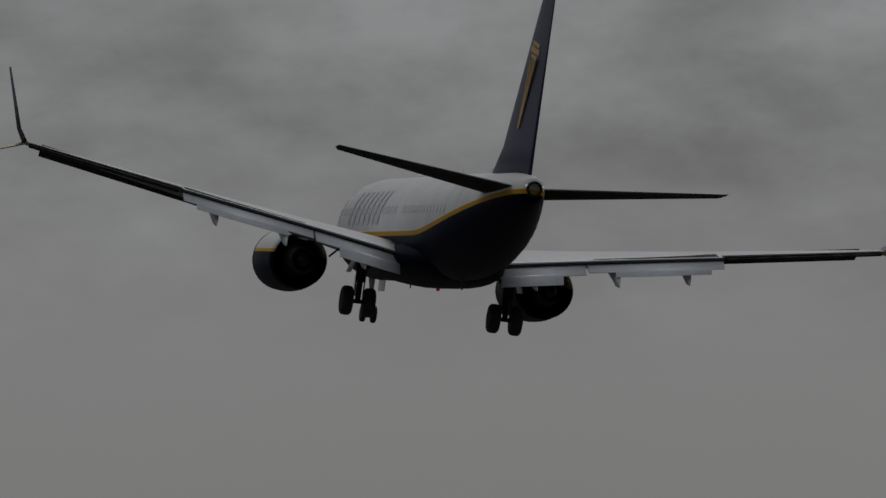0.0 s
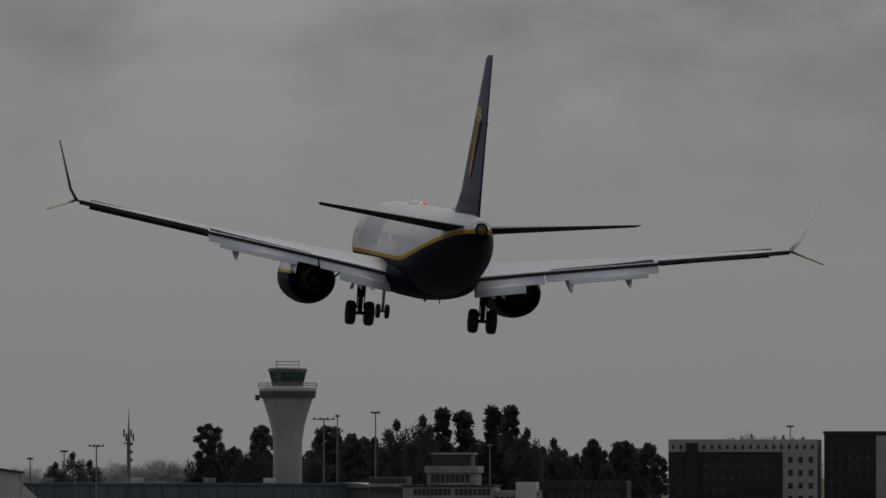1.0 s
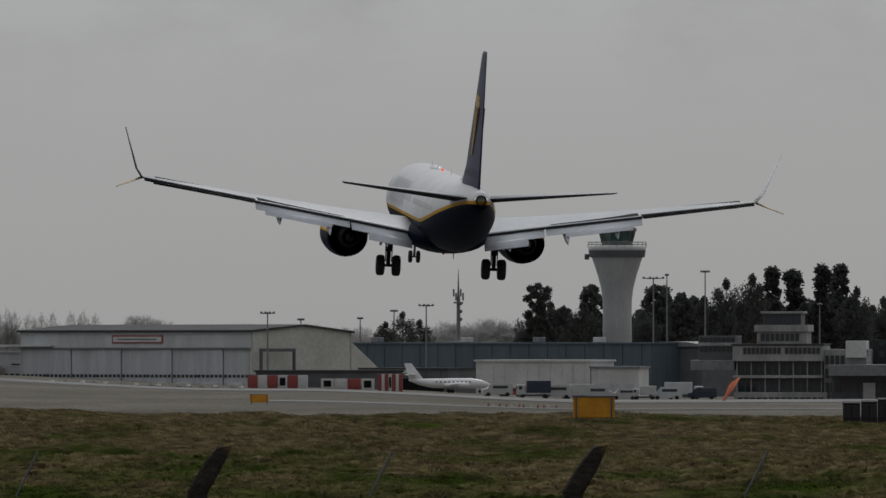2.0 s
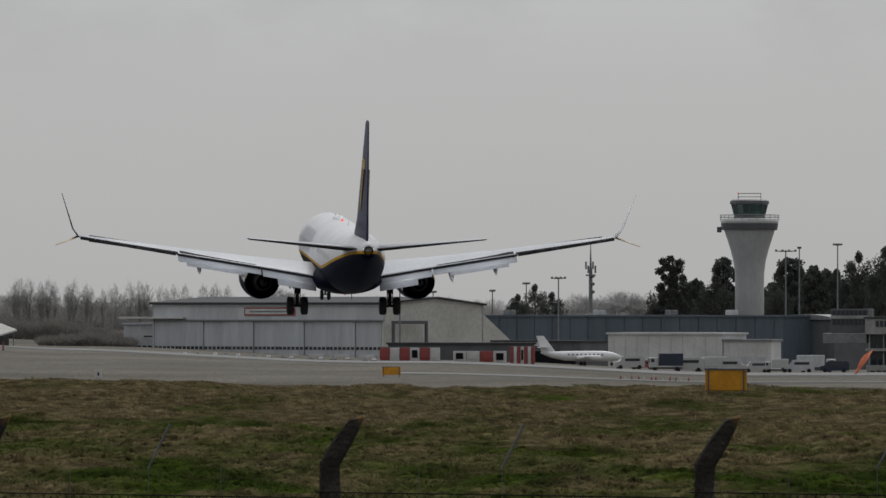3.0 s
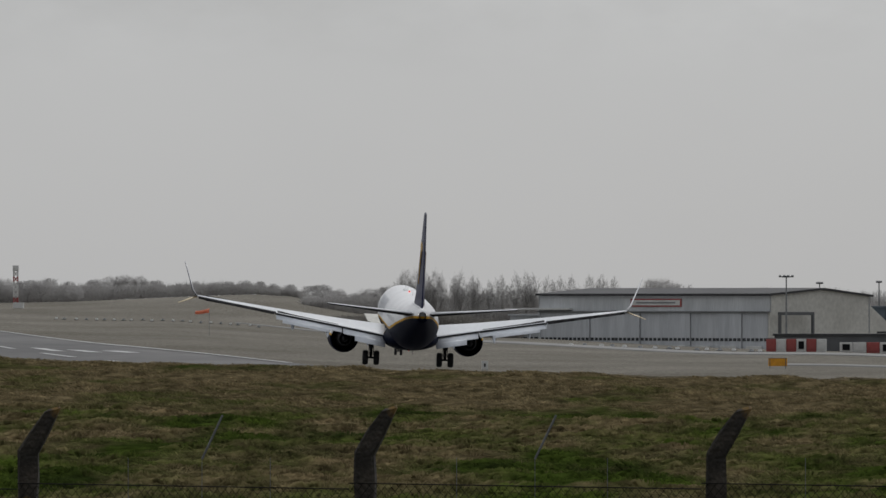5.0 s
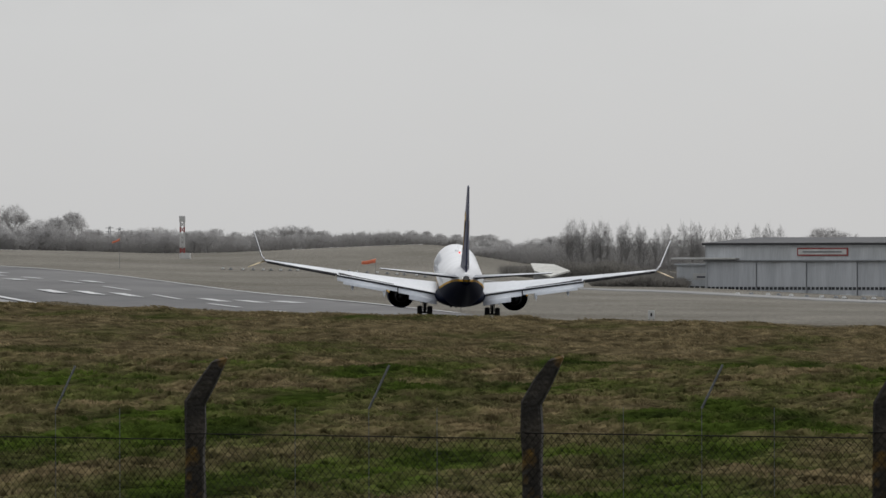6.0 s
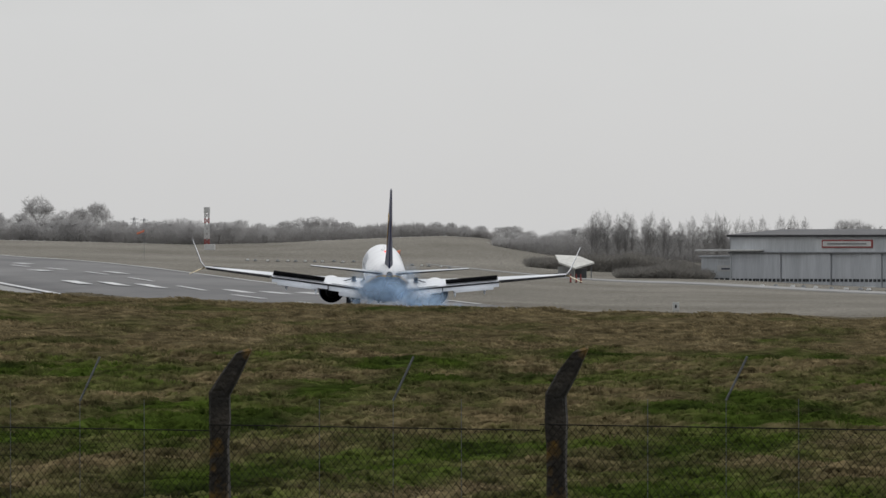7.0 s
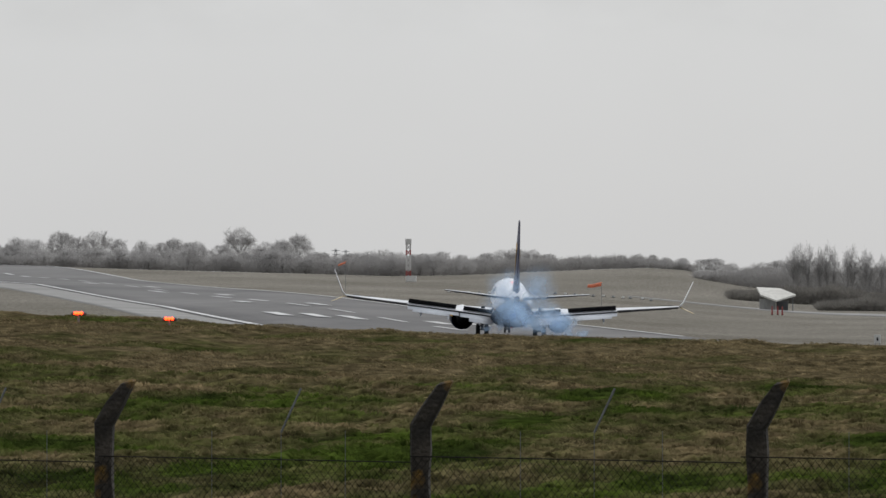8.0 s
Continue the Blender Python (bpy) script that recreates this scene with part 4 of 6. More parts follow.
def hangar():
    # x runs from the far left end to the near corner, y away from the viewer
    m, ln = frame_from(spot(-1058, 1640), spot(-648, 1600))
    m.translation.z = -3.6
    top, deep = 10.4, 29.0
    hg = thing("hangar", m, "large grey metal hangar with sliding doors and low roof", "hangar")
    part("front_wall", box((ln, 0.4, top - 7.2), (ln / 2, 0.2, 7.2 + (top - 7.2) / 2)), M["hangar"], hg)
    part("base_wall", box((ln - 0.2, 0.4, 7.2), (ln / 2, 0.9, 3.6)), M["hangar"], hg)
    part("back_wall", box((ln, 0.4, top), (ln / 2, deep - 0.2, top / 2)), M["hangar"], hg)
    part("left_wall", box((0.4, deep, top), (0.2, deep / 2, top / 2)), M["hangar"], hg)
    bm = bmesh.new()
    pts = [(0, 0), (deep, 0), (deep, top - 0.2), (deep * 0.52, top + 1.0), (0, top)]
    add_loft(bm, [[(ln - 0.4, y + 0.01, z) for y, z in pts], [(ln, y + 0.01, z) for y, z in pts]])
    part("gable_wall", bm, M["gable"], hg, "cream-grey rendered gable wall")
    bm = bmesh.new()
    rp = [(-0.5, top - 0.1), (deep * 0.52, top + 1.05), (deep + 0.5, top - 0.3), (deep + 0.5, top + 0.05), (deep * 0.52, top + 1.4), (-0.5, top + 0.3)]
    add_loft(bm, [[(-0.4, y, z) for y, z in rp], [(ln + 0.5, y, z) for y, z in rp]])
    part("roof", bm, M["roof"], hg, "dark low-pitched roof")
    # doors
    n = 9
    for k in range(n):
        w = (ln - 1.0) / n
        part("door_panel", box((w - 0.05, 0.22, 7.0), (0.5 + w * (k + 0.5), 0.1 - 0.25 * (k % 2), 3.55), None, 0.03), M["hangar_door"], hg)
        for j in range(6):
            part("door_window", box((w / 6 * 0.7, 0.05, 0.55), (0.5 + w * k + w * (j + 0.5) / 6, -0.04 - 0.25 * (k % 2), 1.95)), M["window"], hg)
        part("door_sill", box((w * 0.6, 0.3, 0.7), (0.5 + w * (k + 0.5), -0.3, 0.4), None, 0.04), M["white_wall"], hg)
    part("door_rail", box((ln, 0.8, 0.3), (ln / 2, -0.2, 7.25), None, 0.03), M["steel"], hg)
    part("eaves_band", box((ln, 0.3, 0.3), (ln / 2, -0.02, 10.1)), M["hangar_door"], hg)
    part("front_canopy", box((17.0, 1.6, 0.35), (0.5, -0.4, 7.7), None, 0.04), M["white_wall"], hg, "pale flat canopy over the first doors")
    s0, s1 = ln * 0.405, ln * 0.625
    sign = part("sign_board", box((s1 - s0, 0.15, 1.55), ((s0 + s1) / 2, -0.1, 8.95), None, 0.03), M["red"], hg, "red-framed white name board")
    part("sign_face", box((s1 - s0 - 0.7, 0.1, 1.0), ((s0 + s1) / 2, -0.16, 8.95)), M["white_wall"], sign)
    part("sign_bar", box((s1 - s0 - 3.0, 0.05, 0.3), ((s0 + s1) / 2, -0.22, 8.95)), M["steel"], sign)
    # steel frame by the gable, and lean-to
    for y in (1.0, 10.5):
        part("frame_post", box((0.5, 0.5, 7.0), (ln + 1.6, y, 3.5), None, 0.03), M["grey_panel"], hg)
    part("frame_beam", box((0.5, 10.0, 0.6), (ln + 1.6, 5.7, 6.9), None, 0.03), M["grey_panel"], hg)
    bm = bmesh.new()
    pts = [(deep, 0), (deep + 9, 0), (deep + 9, 3.2), (deep, 8.8)]
    add_loft(bm, [[(ln - 14, y, z) for y, z in pts], [(ln - 0.5, y, z) for y, z in pts]])
    part("lean_to", bm, M["gable"], hg)
    # low annex at the far end
    m2 = m @ Matrix.Translation((-9.5, 2.0, 0))
    an = thing("hangar_annex", m2, "low grey flat-roofed annex beside the hangar", "building")
    part("wall", box((9.4, 16, 6.4), (4.7, 8, 3.2), None, 0.05), M["hangar"], an)
    part("roof", box((9.8, 16.6, 0.3), (4.6, 8, 6.55)), M["hangar_door"], an)
    part("upper_step", box((5.5, 10, 0.9), (6.6, 9, 7.15)), M["hangar_door"], an)
    for k in range(6):
        part("window", box((1.0, 0.08, 0.8), (1.2 + 1.45 * k, -0.03, 1.9)), M["window"], an)
    notice = part("notice", box((4.0, 0.1, 1.2), (6.4, -0.05, 4.2), None, 0.02), M["white_wall"], an)
    part("notice_bar", box((2.6, 0.04, 0.3), (6.8, -0.12, 4.1)), M["vehicle_dark"], notice)


hangar()


def shed(name, az0, d0, az1, d1, el_top, deep, mat, label, roofmat="roof", bays=0, category="building"):
    a, b = spot(az0, d0), spot(az1, d1)
    m, ln = frame_from(a, b)
    top = height_at(el_top, (d0 + d1) / 2) - m.translation.z
    sh = thing(name, m, label, category)
    part("wall", box((ln, deep, top + 1.0), (ln / 2, deep / 2, (top - 1.0) / 2)), M[mat], sh)
    part("roof", box((ln + 0.6, deep + 0.6, 0.35), (ln / 2, deep / 2, top + 0.15)), M[roofmat], sh)
    for k in range(bays):
        w = ln / bays
        part("panel_rib", box((0.12, 0.1, top), (w * (k + 0.5), -0.05, top / 2)), M[mat], sh)
    return sh, ln, top


def long_buildings():
    blue, ln, top = shed("cargo_shed", -520, 1690, 60, 1600, -15, 14, "blue_shed", "long blue-grey metal cargo shed", bays=18, roofmat="blue_shed")
    for k, u in enumerate((0.12, 0.4, 0.62, 0.8)):
        part("roof_vent", box((2.2, 1.6, 1.0), (ln * u, 4, top + 0.8), None, 0.08), M["white_wall"] if k % 2 else M["steel"], blue)
    cv, ln, top = shed("curved_shed", 46, 1610, 150, 1600, -22, 12, "grey_panel", "dark grey shed with a low curved roof", bays=4)
    part("curved_roof", loft([[(ln / 2 - ln * 0.53 * math.cos(math.pi * k / 12), y, top + 0.2 + 1.0 * math.sin(math.pi * k / 12)) for k in range(13)] for y in (-0.5, 12)]), M["steel"], cv, "low curved grey roof")
    wh, ln, top = shed("white_store", -250, 1530, -48, 1520, -46, 10, "white_wall", "long white-walled store building", roofmat="white_wall", bays=10)
    wh, ln, top = shed("low_white_store", -46, 1520, 38, 1518, -58, 8, "white_wall", "low white store with grey doors", roofmat="steel", bays=5)
    for k in range(3):
        part("door", box((2.0, 0.1, 2.6), (1.6 + 2.7 * k, -0.04, 1.3), None, 0.02), M["hangar_door"], wh)
    gr, ln, top = shed("grey_workshop", -455, 1560, -300, 1550, -60, 12, "grey_panel", "low dark grey workshop with open bays", bays=6)
    # black slabs on the wall give the shade inside the open bays
    for k in range(3):
        part("bay_shade", box((ln * 0.2, 0.2, top * 0.6), (ln * (0.45 + 0.2 * k), -0.05, top * 0.3)), M["black"], gr)
    part("white_fascia", box((ln * 0.55, 0.3, 0.8), (ln * 0.28, -0.1, top - 0.3)), M["white_wall"], gr)
    shed("brick_store", -300, 1700, -120, 1690, -28, 8, "grey_panel", "dark grey store behind the apron")
    # pale sloping-roofed house on the left rise
    hm, ln = frame_from(spot(-1369, 1550), spot(-1299, 1550))
    hs = thing("pale_shelter", hm, "pale shelter with a broad canted roof over an open bay", "building")

    def up(el):
        return height_at(el, 1550) - hm.translation.z

    part("wall", box((ln * 0.42, 5.0, up(-46) + 0.5), (ln * 0.28, 1.5, (up(-46) - 0.5) / 2), None, 0.04), M["cream"], hs)
    # a solid dark block stands for the shade of the open side
    part("under_roof_shade", box((ln * 0.3, 4.0, up(-50) + 0.5), (ln * 0.65, 3.0, (up(-50) - 0.5) / 2)), M["grey_panel"], hs, "dark block for the shade under the roof")
    plane = [(0, 5, up(-25)), (ln * 0.6, 5, up(-27)), (ln, 2, up(-38)), (ln * 0.5, -4, up(-48)), (ln * 0.1, -2, up(-38))]
    part("roof", loft([[(x, y, z - 0.3) for x, y, z in plane], plane]), M["gable"], hs, "pale grey canted roof")
    part("prop", tube((ln * 0.92, 2, -0.5), (ln * 0.92, 2, up(-38)), 0.09, None, 7), M["steel"], hs)


long_buildings()


def terminal():
    D = 1480
    s = D / F
    org = spot(206, D)
    m = Matrix.Translation(org) @ Matrix.Rotation(-0.12, 4, "Z")
    tb = thing("old_terminal", m, "white stepped art-deco terminal with long window bands", "terminal building")
    z0 = org.z

    def block(name, a0, a1, e0, e1, y0, deep, mat, label=""):
        w = (a1 - a0) * s
        lo, hi = height_at(e0, D) - z0, height_at(e1, D) - z0
        return part(name, box((w, deep, hi - lo), ((a0 - 206) * s + w / 2, y0 + deep / 2, (lo + hi) / 2), None, 0.06), M[mat], tb, label)

    def windows(owner, a0, a1, e0, e1, y0, n):
        w = (a1 - a0) * s / n
        lo, hi = height_at(e0, D) - z0, height_at(e1, D) - z0
        for k in range(n):
            part("window", box((w * 0.78, 0.12, hi - lo), ((a0 - 206) * s + w * (k + 0.5), y0 - 0.05, (lo + hi) / 2)), M["window"], owner)

    base = block("ground_floor", 206, 372, -140, -101, 0, 14, "cream")
    windows(base, 212, 366, -124, -110, 0, 14)
    mid = block("recessed_floor", 210, 362, -101, -75, 1.5, 12, "grey_panel")
    windows(mid, 212, 360, -99, -80, 1.5, 12)
    block("balcony", 204, 364, -76, -71, 0.2, 3, "cream")
    second = block("second_floor", 210, 362, -71, -45, 1.5, 12, "grey_panel")
    windows(second, 212, 360, -69, -50, 1.5, 12)
    for k in range(7):
        block("column", 210 + 25 * k, 212 + 25 * k, -101, -45, 0.6, 0.4, "cream")
    band = block("main_band", 204, 364, -46, -18, 0, 14, "cream", "white upper storey with window band")
    windows(band, 222, 290, -33, -22, 0, 9)
    windows(band, 296, 360, -33, -22, 0, 8)
    block("roof_slab", 202, 366, -18, -15, -0.3, 14.6, "roof")
    up = block("upper_tier", 246, 334, -16, 6, 1.0, 9, "cream")
    windows(up, 252, 322, -10, 3, 1.0, 8)
    block("tier_parapet", 242, 338, 6, 18, 0.6, 9.6, "cream")
    cab = block("lookout_room", 256, 324, 18, 38, 1.8, 7, "grey_panel")
    windows(cab, 257, 323, 20, 36, 1.8, 8)
    block("lookout_roof", 252, 328, 38, 42, 1.3, 8, "cream")
    left = block("left_block", 140, 206, -44, -1, 3, 10, "grey_panel")
    windows(left, 142, 204, -12, -4, 3, 8)
    windows(left, 142, 204, -29, -20, 3, 8)
    block("left_band", 139, 207, -19, -13, 2.8, 0.5, "cream")
    block("left_low_roof", 128, 206, -62, -44, 1, 12, "steel")
    wing = block("right_wing", 364, 440, -140, -25, 1.5, 12, "cream")
    for e in (-52, -75, -100):
        windows(wing, 366, 402, e, e + 16, 1.5, 4)
    block("stair_cube", 404, 440, -40, -10, 0.5, 6, "white_wall")
    canopy = block("canopy", 378, 560, -72, -52, -4, 16, "steel", "broad grey canopy roof")
    low = block("low_range", 380, 620, -140, -72, 0, 12, "grey_panel")
    windows(low, 384, 560, -100, -82, 0, 12)
    block("white_gate", 436, 458, -118, -84, -1.0, 0.5, "white_wall")
    far = block("rear_range", 440, 590, -60, -8, 14, 10, "brick")
    windows(far, 450, 580, -40, -28, 14, 10)
    windows(far, 450, 580, -20, -11, 14, 10)


terminal()


def hotels():
    D = 1750
    for a0, a1, e1, mat, name, label in ((674, 938, 66, "hotel", "grey_hotel", "pale grey hotel block with small square windows"),
                                         (950, 1120, 77, "brick", "dark_hotel", "dark-clad tall hotel block")):
        m, ln = frame_from(spot(a0, D), spot(a1, D - 2))
        top = height_at(e1, D) - m.translation.z
        hb = thing(name, m, label, "hotel")
        part("wall", box((ln, 16, top + 1), (ln / 2, 8, (top - 1) / 2), None, 0.08), M[mat], hb)
        if mat == "hotel":
            part("dark_facade", box((ln * 0.765, 0.3, top - 2.6), (ln * 0.385, -0.05, (top - 2.6) / 2)), M["brick"], hb, "dark glazed facade panel")
            part("stair_tower", box((2.4, 1.0, top - 0.6), (ln * 0.16, -0.4, top / 2 - 0.5)), M["brick"], hb)
            part("entrance_column", box((2.2, 0.6, 5), (ln * 0.17, -1.0, 2.5)), M["hotel"], hb)
            for k in range(19):
                part("window", box((0.55, 0.1, 0.9), (1.0 + (ln - 2) * k / 18, -0.04, top - 1.6)), M["window"], hb)
            for r in range(5):
                for k in range(3):
                    part("window", box((0.9, 0.1, 1.2), (ln * 0.82 + 2.1 * k, -0.04, top - 4.2 - 2.7 * r)), M["window"], hb)
                for k in range(12):
                    part("facade_window", box((0.9, 0.1, 1.1), (2.4 + ln * 0.7 * k / 12, -0.22, top - 5.2 - 2.7 * r)), M["window"], hb)
        else:
            part("parapet", box((ln + 0.4, 16.4, 0.6), (ln / 2, 8, top + 0.1)), M["roof"], hb)
            part("pale_strip", box((3.0, 0.2, top - 1), (ln * 0.62, -0.06, top / 2)), M["hotel"], hb)
            for r in range(6):
                for k in range(5):
                    part("window", box((0.8, 0.1, 1.2), (1.5 + 1.9 * k, -0.04, 3 + 2.6 * r)), M["window"], hb)


hotels()


# ---- masts and lamps ----
def telecom_mast(az, d, el0, el1):
    p = spot(az, d)
    z = height_at(el1, d) - p.z
    ms = thing("telecom_mast", Matrix.Translation(p), "slim grey telecom mast with antenna panels", "mast")
    part("pole", tube((0, 0, -1), (0, 0, z * 0.76), 0.55, 0.42, 10), M["steel"], ms)
    part("spike", tube((0, 0, z * 0.76), (0, 0, z), 0.28, 0.05, 8), M["steel"], ms)
    for k in range(6):
        t = 2 * math.pi * k / 6
        part("antenna_panel", box((0.4, 0.25, 1.7), (1.05 * math.cos(t), 1.05 * math.sin(t), z * 0.76 + 0.9 * (k % 2)), Matrix.Rotation(t, 4, "Z"), 0.04), M["steel"], ms)
    part("platform", tube((0, 0, z * 0.70), (0, 0, z * 0.715), 1.1, None, 12), M["steel"], ms)
    for k in range(3):
        part("dish", tube((0.55, -0.5, z * (0.56 + 0.07 * k)), (0.55, -0.75, z * (0.56 + 0.07 * k)), 0.4, None, 12), M["steel"], ms)


telecom_mast(-281, 1900, 0, 117)


def apron_lamp(az, d, el, spread, group="apron lamps"):
    p = spot(az, d)
    z = height_at(el, d) - p.z
    lp = thing("apron_lamp", Matrix.Translation(p), "tall grey apron lamp mast with a floodlight head", "lamp mast", group)
    part("pole", tube((0, 0, -0.5), (0, 0, z), 0.22, 0.11, 8), M["steel"], lp)
    part("cross_arm", box((spread, 0.16, 0.16), (0, 0, z - 0.2), None, 0.02), M["steel"], lp)
    for k in range(4):
        part("floodlight", box((0.45, 0.55, 0.32), (spread * (k - 1.5) / 3.4, -0.1, z - 0.1), pose(0, 0, 0, 20), 0.05), M["grey_panel"], lp)
    part("head_ring", tube((0, 0, z - 0.35), (0, 0, z - 0.25), spread * 0.32, None, 12), M["grey_panel"], lp)


for row in ((-619, 1560, 42, 2.6), (-338, 1600, 55, 2.8), (155.6, 1700, 114, 1.7), (64, 1620, 103, 4.2), (-560, 1750, 30, 1.2), (890, 1900, 90, 1.4),
            (-395, 1820, 45, 1.4), (-455, 1800, 32, 1.0), (88, 1750, 108, 0.5), (358, 1700, 55, 0.6)):
    apron_lamp(*row)


def stripe_mast(az, d, el0, el1):
    p = spot(az, d)
    z = height_at(el1, d) - p.z
    ms = thing("radar_mast", Matrix.Translation(p), "red and white banded lattice mast", "mast")
    n = 7
    for k in range(n):
        a, b = z * 0.86 * k / n, z * 0.86 * (k + 1) / n
        bm = bmesh.new()
        for sx, sy in ((-1, -1), (1, -1), (1, 1), (-1, 1)):
            add_tube(bm, (sx * 0.45, sy * 0.45, a), (sx * 0.45, sy * 0.45, b), 0.075, None, 5)
        for sx in (-1, 1):
            add_tube(bm, (sx * 0.45, -0.45, b), (sx * 0.45, 0.45, b), 0.06, None, 4)
            add_tube(bm, (-0.45, sx * 0.45, a), (0.45, sx * 0.45, b), 0.06, None, 4)
            add_tube(bm, (0.45, sx * 0.45, a), (-0.45, sx * 0.45, b), 0.06, None, 4)
        part("lattice_bay", bm, M["red"] if k in (0, 1, 5) else M["white_wall"], ms)
    part("aerial_head", box((1.2, 1.2, z * 0.14), (0, 0, z * 0.93), None, 0.08), M["white_wall"], ms)
    part("base_hut", box((2.2, 1.6, 1.2), (0.6, 0, 0.5), None, 0.05), M["white_wall"], ms)


stripe_mast(-1993, 1800, -20, 60)


def windsock(az, d, el_top, length, turn, droop, fat):
    p = spot(az, d)
    z = max(1.2, height_at(el_top, d) - p.z)
    ws = thing("windsock", Matrix.Translation(p), "orange windsock streaming in the wind on a thin pole", "windsock", "windsocks")
    part("pole", tube((0, 0, -0.5), (0, 0, z + 0.2), 0.04, 0.03, 7), M["steel"], ws)
    rings = []
    q = Vector((0, 0, z))
    for k in range(7):
        r = fat * (1 - 0.3 * k / 6)
        a = radians(droop + 6 * math.sin(k))
        rings.append([q + Vector((r * math.sin(t) * -math.sin(a) * turn, r * math.cos(t), r * math.sin(t) * math.cos(a))) for t in (2 * math.pi * j / 12 for j in range(12))])
        q = q + Vector((turn * math.cos(a), 0, -math.sin(a))) * (length / 6)
    part("sock", loft(rings, caps=False), M["sock"], ws, "orange tapering cloth sock", smooth=True)


windsock(210, 1380, -78, 4.4, -1, 58, 0.95)
windsock(-2106, 1500, 18, 1.4, -1, 20, 0.26)
windsock(-1646, 1250, -20, 2.1, -1, 8, 0.32)


# ---- apron: blast screens, parked aircraft, vehicles ----
def block_row(name, az0, az1, d, el1, pattern, label, category, group):
    n = len(pattern)
    for k, mat in enumerate(pattern):
        a = az0 + (az1 - az0) * (k + 0.5) / n
        p = spot(a, d)
        top = height_at(el1, d) - p.z
        w = (az1 - az0) / n * d / F
        ob = thing(name, Matrix.Translation(p), label[mat], category, group)
        part("body", box((w * 0.96, 1.6, top), (0, 0.8, top / 2), None, 0.05), M[mat], ob)
        part("panel", box((w * 0.55, 0.1, top * 0.6), (0, -0.05, top * 0.52), None, 0.02), M["white_wall"] if mat == "red" and k % 2 else M["black"] if mat == "white_wall" and k % 3 == 0 else M[mat], ob)
        part("top_rail", box((w * 0.98, 0.3, 0.18), (0, 0.3, top + 0.06)), M["grey_panel"], ob)


TEXT = {"red": "red-painted steel blast screen section", "white_wall": "white-painted steel blast screen section"}
block_row("blast_screen", -655, -548, 1440, -70, ["red", "white_wall", "red", "white_wall", "red", "white_wall"], TEXT, "barrier", "blast screens")
block_row("blast_screen", -525, -430, 1450, -76, ["white_wall", "white_wall", "red", "white_wall"], TEXT, "barrier", "blast screens")
block_row("blast_screen", -424, -380, 1440, -68, ["red", "white_wall", "red", "white_wall", "red", "white_wall", "red"], TEXT, "barrier", "blast screens")
shed("low_shed", -640, 1500, -380, 1500, -64, 6, "grey_panel", "long low dark shed behind the screens")


def commuter_plane():
    p = spot(-297, 1500)
    pl = thing("commuter_plane", Matrix.Translation(p) @ Matrix.Rotation(radians(-82), 4, "Z"), "small white parked twin turboprop", "aircraft")
    prof = [(-7.3, 0.12, 2.3), (-5.5, 0.55, 2.0), (-3, 0.85, 1.75), (1, 0.95, 1.7), (4, 0.93, 1.7), (5.6, 0.75, 1.62), (6.8, 0.4, 1.5), (7.2, 0.08, 1.45)]
    body = part("fuselage", loft([circle(y, r, z, 0, 18) for y, r, z in prof]), M["white"], pl, smooth=True)
    part("fin", loft([section((0, -4.6, 2.4), (0, -7.2, 2.4), 0.09, (1, 0, 0)), section((0, -6.8, 5.3), (0, -8.1, 5.3), 0.08, (1, 0, 0))]), M["white"], pl)
    for s in (-1, 1):
        part("tailplane", loft([section((s * 0.1, -6.0, 3.2), (s * 0.1, -7.6, 3.2), 0.08, (0, 0, 1)), section((s * 3.0, -6.8, 3.3), (s * 3.0, -7.7, 3.3), 0.08, (0, 0, 1))]), M["white"], pl)
        part("wing", loft([section((s * 0.6, 1.4, 1.25), (s * 0.6, -0.8, 1.25), 0.12, (0, 0, 1)), section((s * 8.0, 0.9, 1.6), (s * 8.0, -0.2, 1.6), 0.1, (0, 0, 1))]), M["white"], pl)
        part("engine", loft([circle(y, r, 1.45, s * 2.6, 14) for y, r in ((3.2, 0.15), (2.9, 0.4), (1.0, 0.5), (-1.2, 0.25))]), M["white"], pl, smooth=True)
        part("wheel", tube((s * 2.6 - 0.12, 0.2, 0.35), (s * 2.6 + 0.12, 0.2, 0.35), 0.36, None, 14), M["rubber"], pl)
        part("gear_leg", tube((s * 2.6, 0.2, 0.35), (s * 2.6, 0.2, 1.3), 0.07), M["steel"], pl)
        for k in range(9):
            part("window", box((0.05, 0.26, 0.24), (s * 0.9, 3.6 - 0.75 * k, 2.0), pose(0, 0, 0, 0, -s * 15)), M["window"], body)
    part("nose_wheel", tube((-0.1, 5.4, 0.28), (0.1, 5.4, 0.28), 0.28, None, 12), M["rubber"], pl)
    part("nose_leg", tube((0, 5.4, 0.28), (0, 5.3, 1.2), 0.06), M["steel"], pl)


commuter_plane()


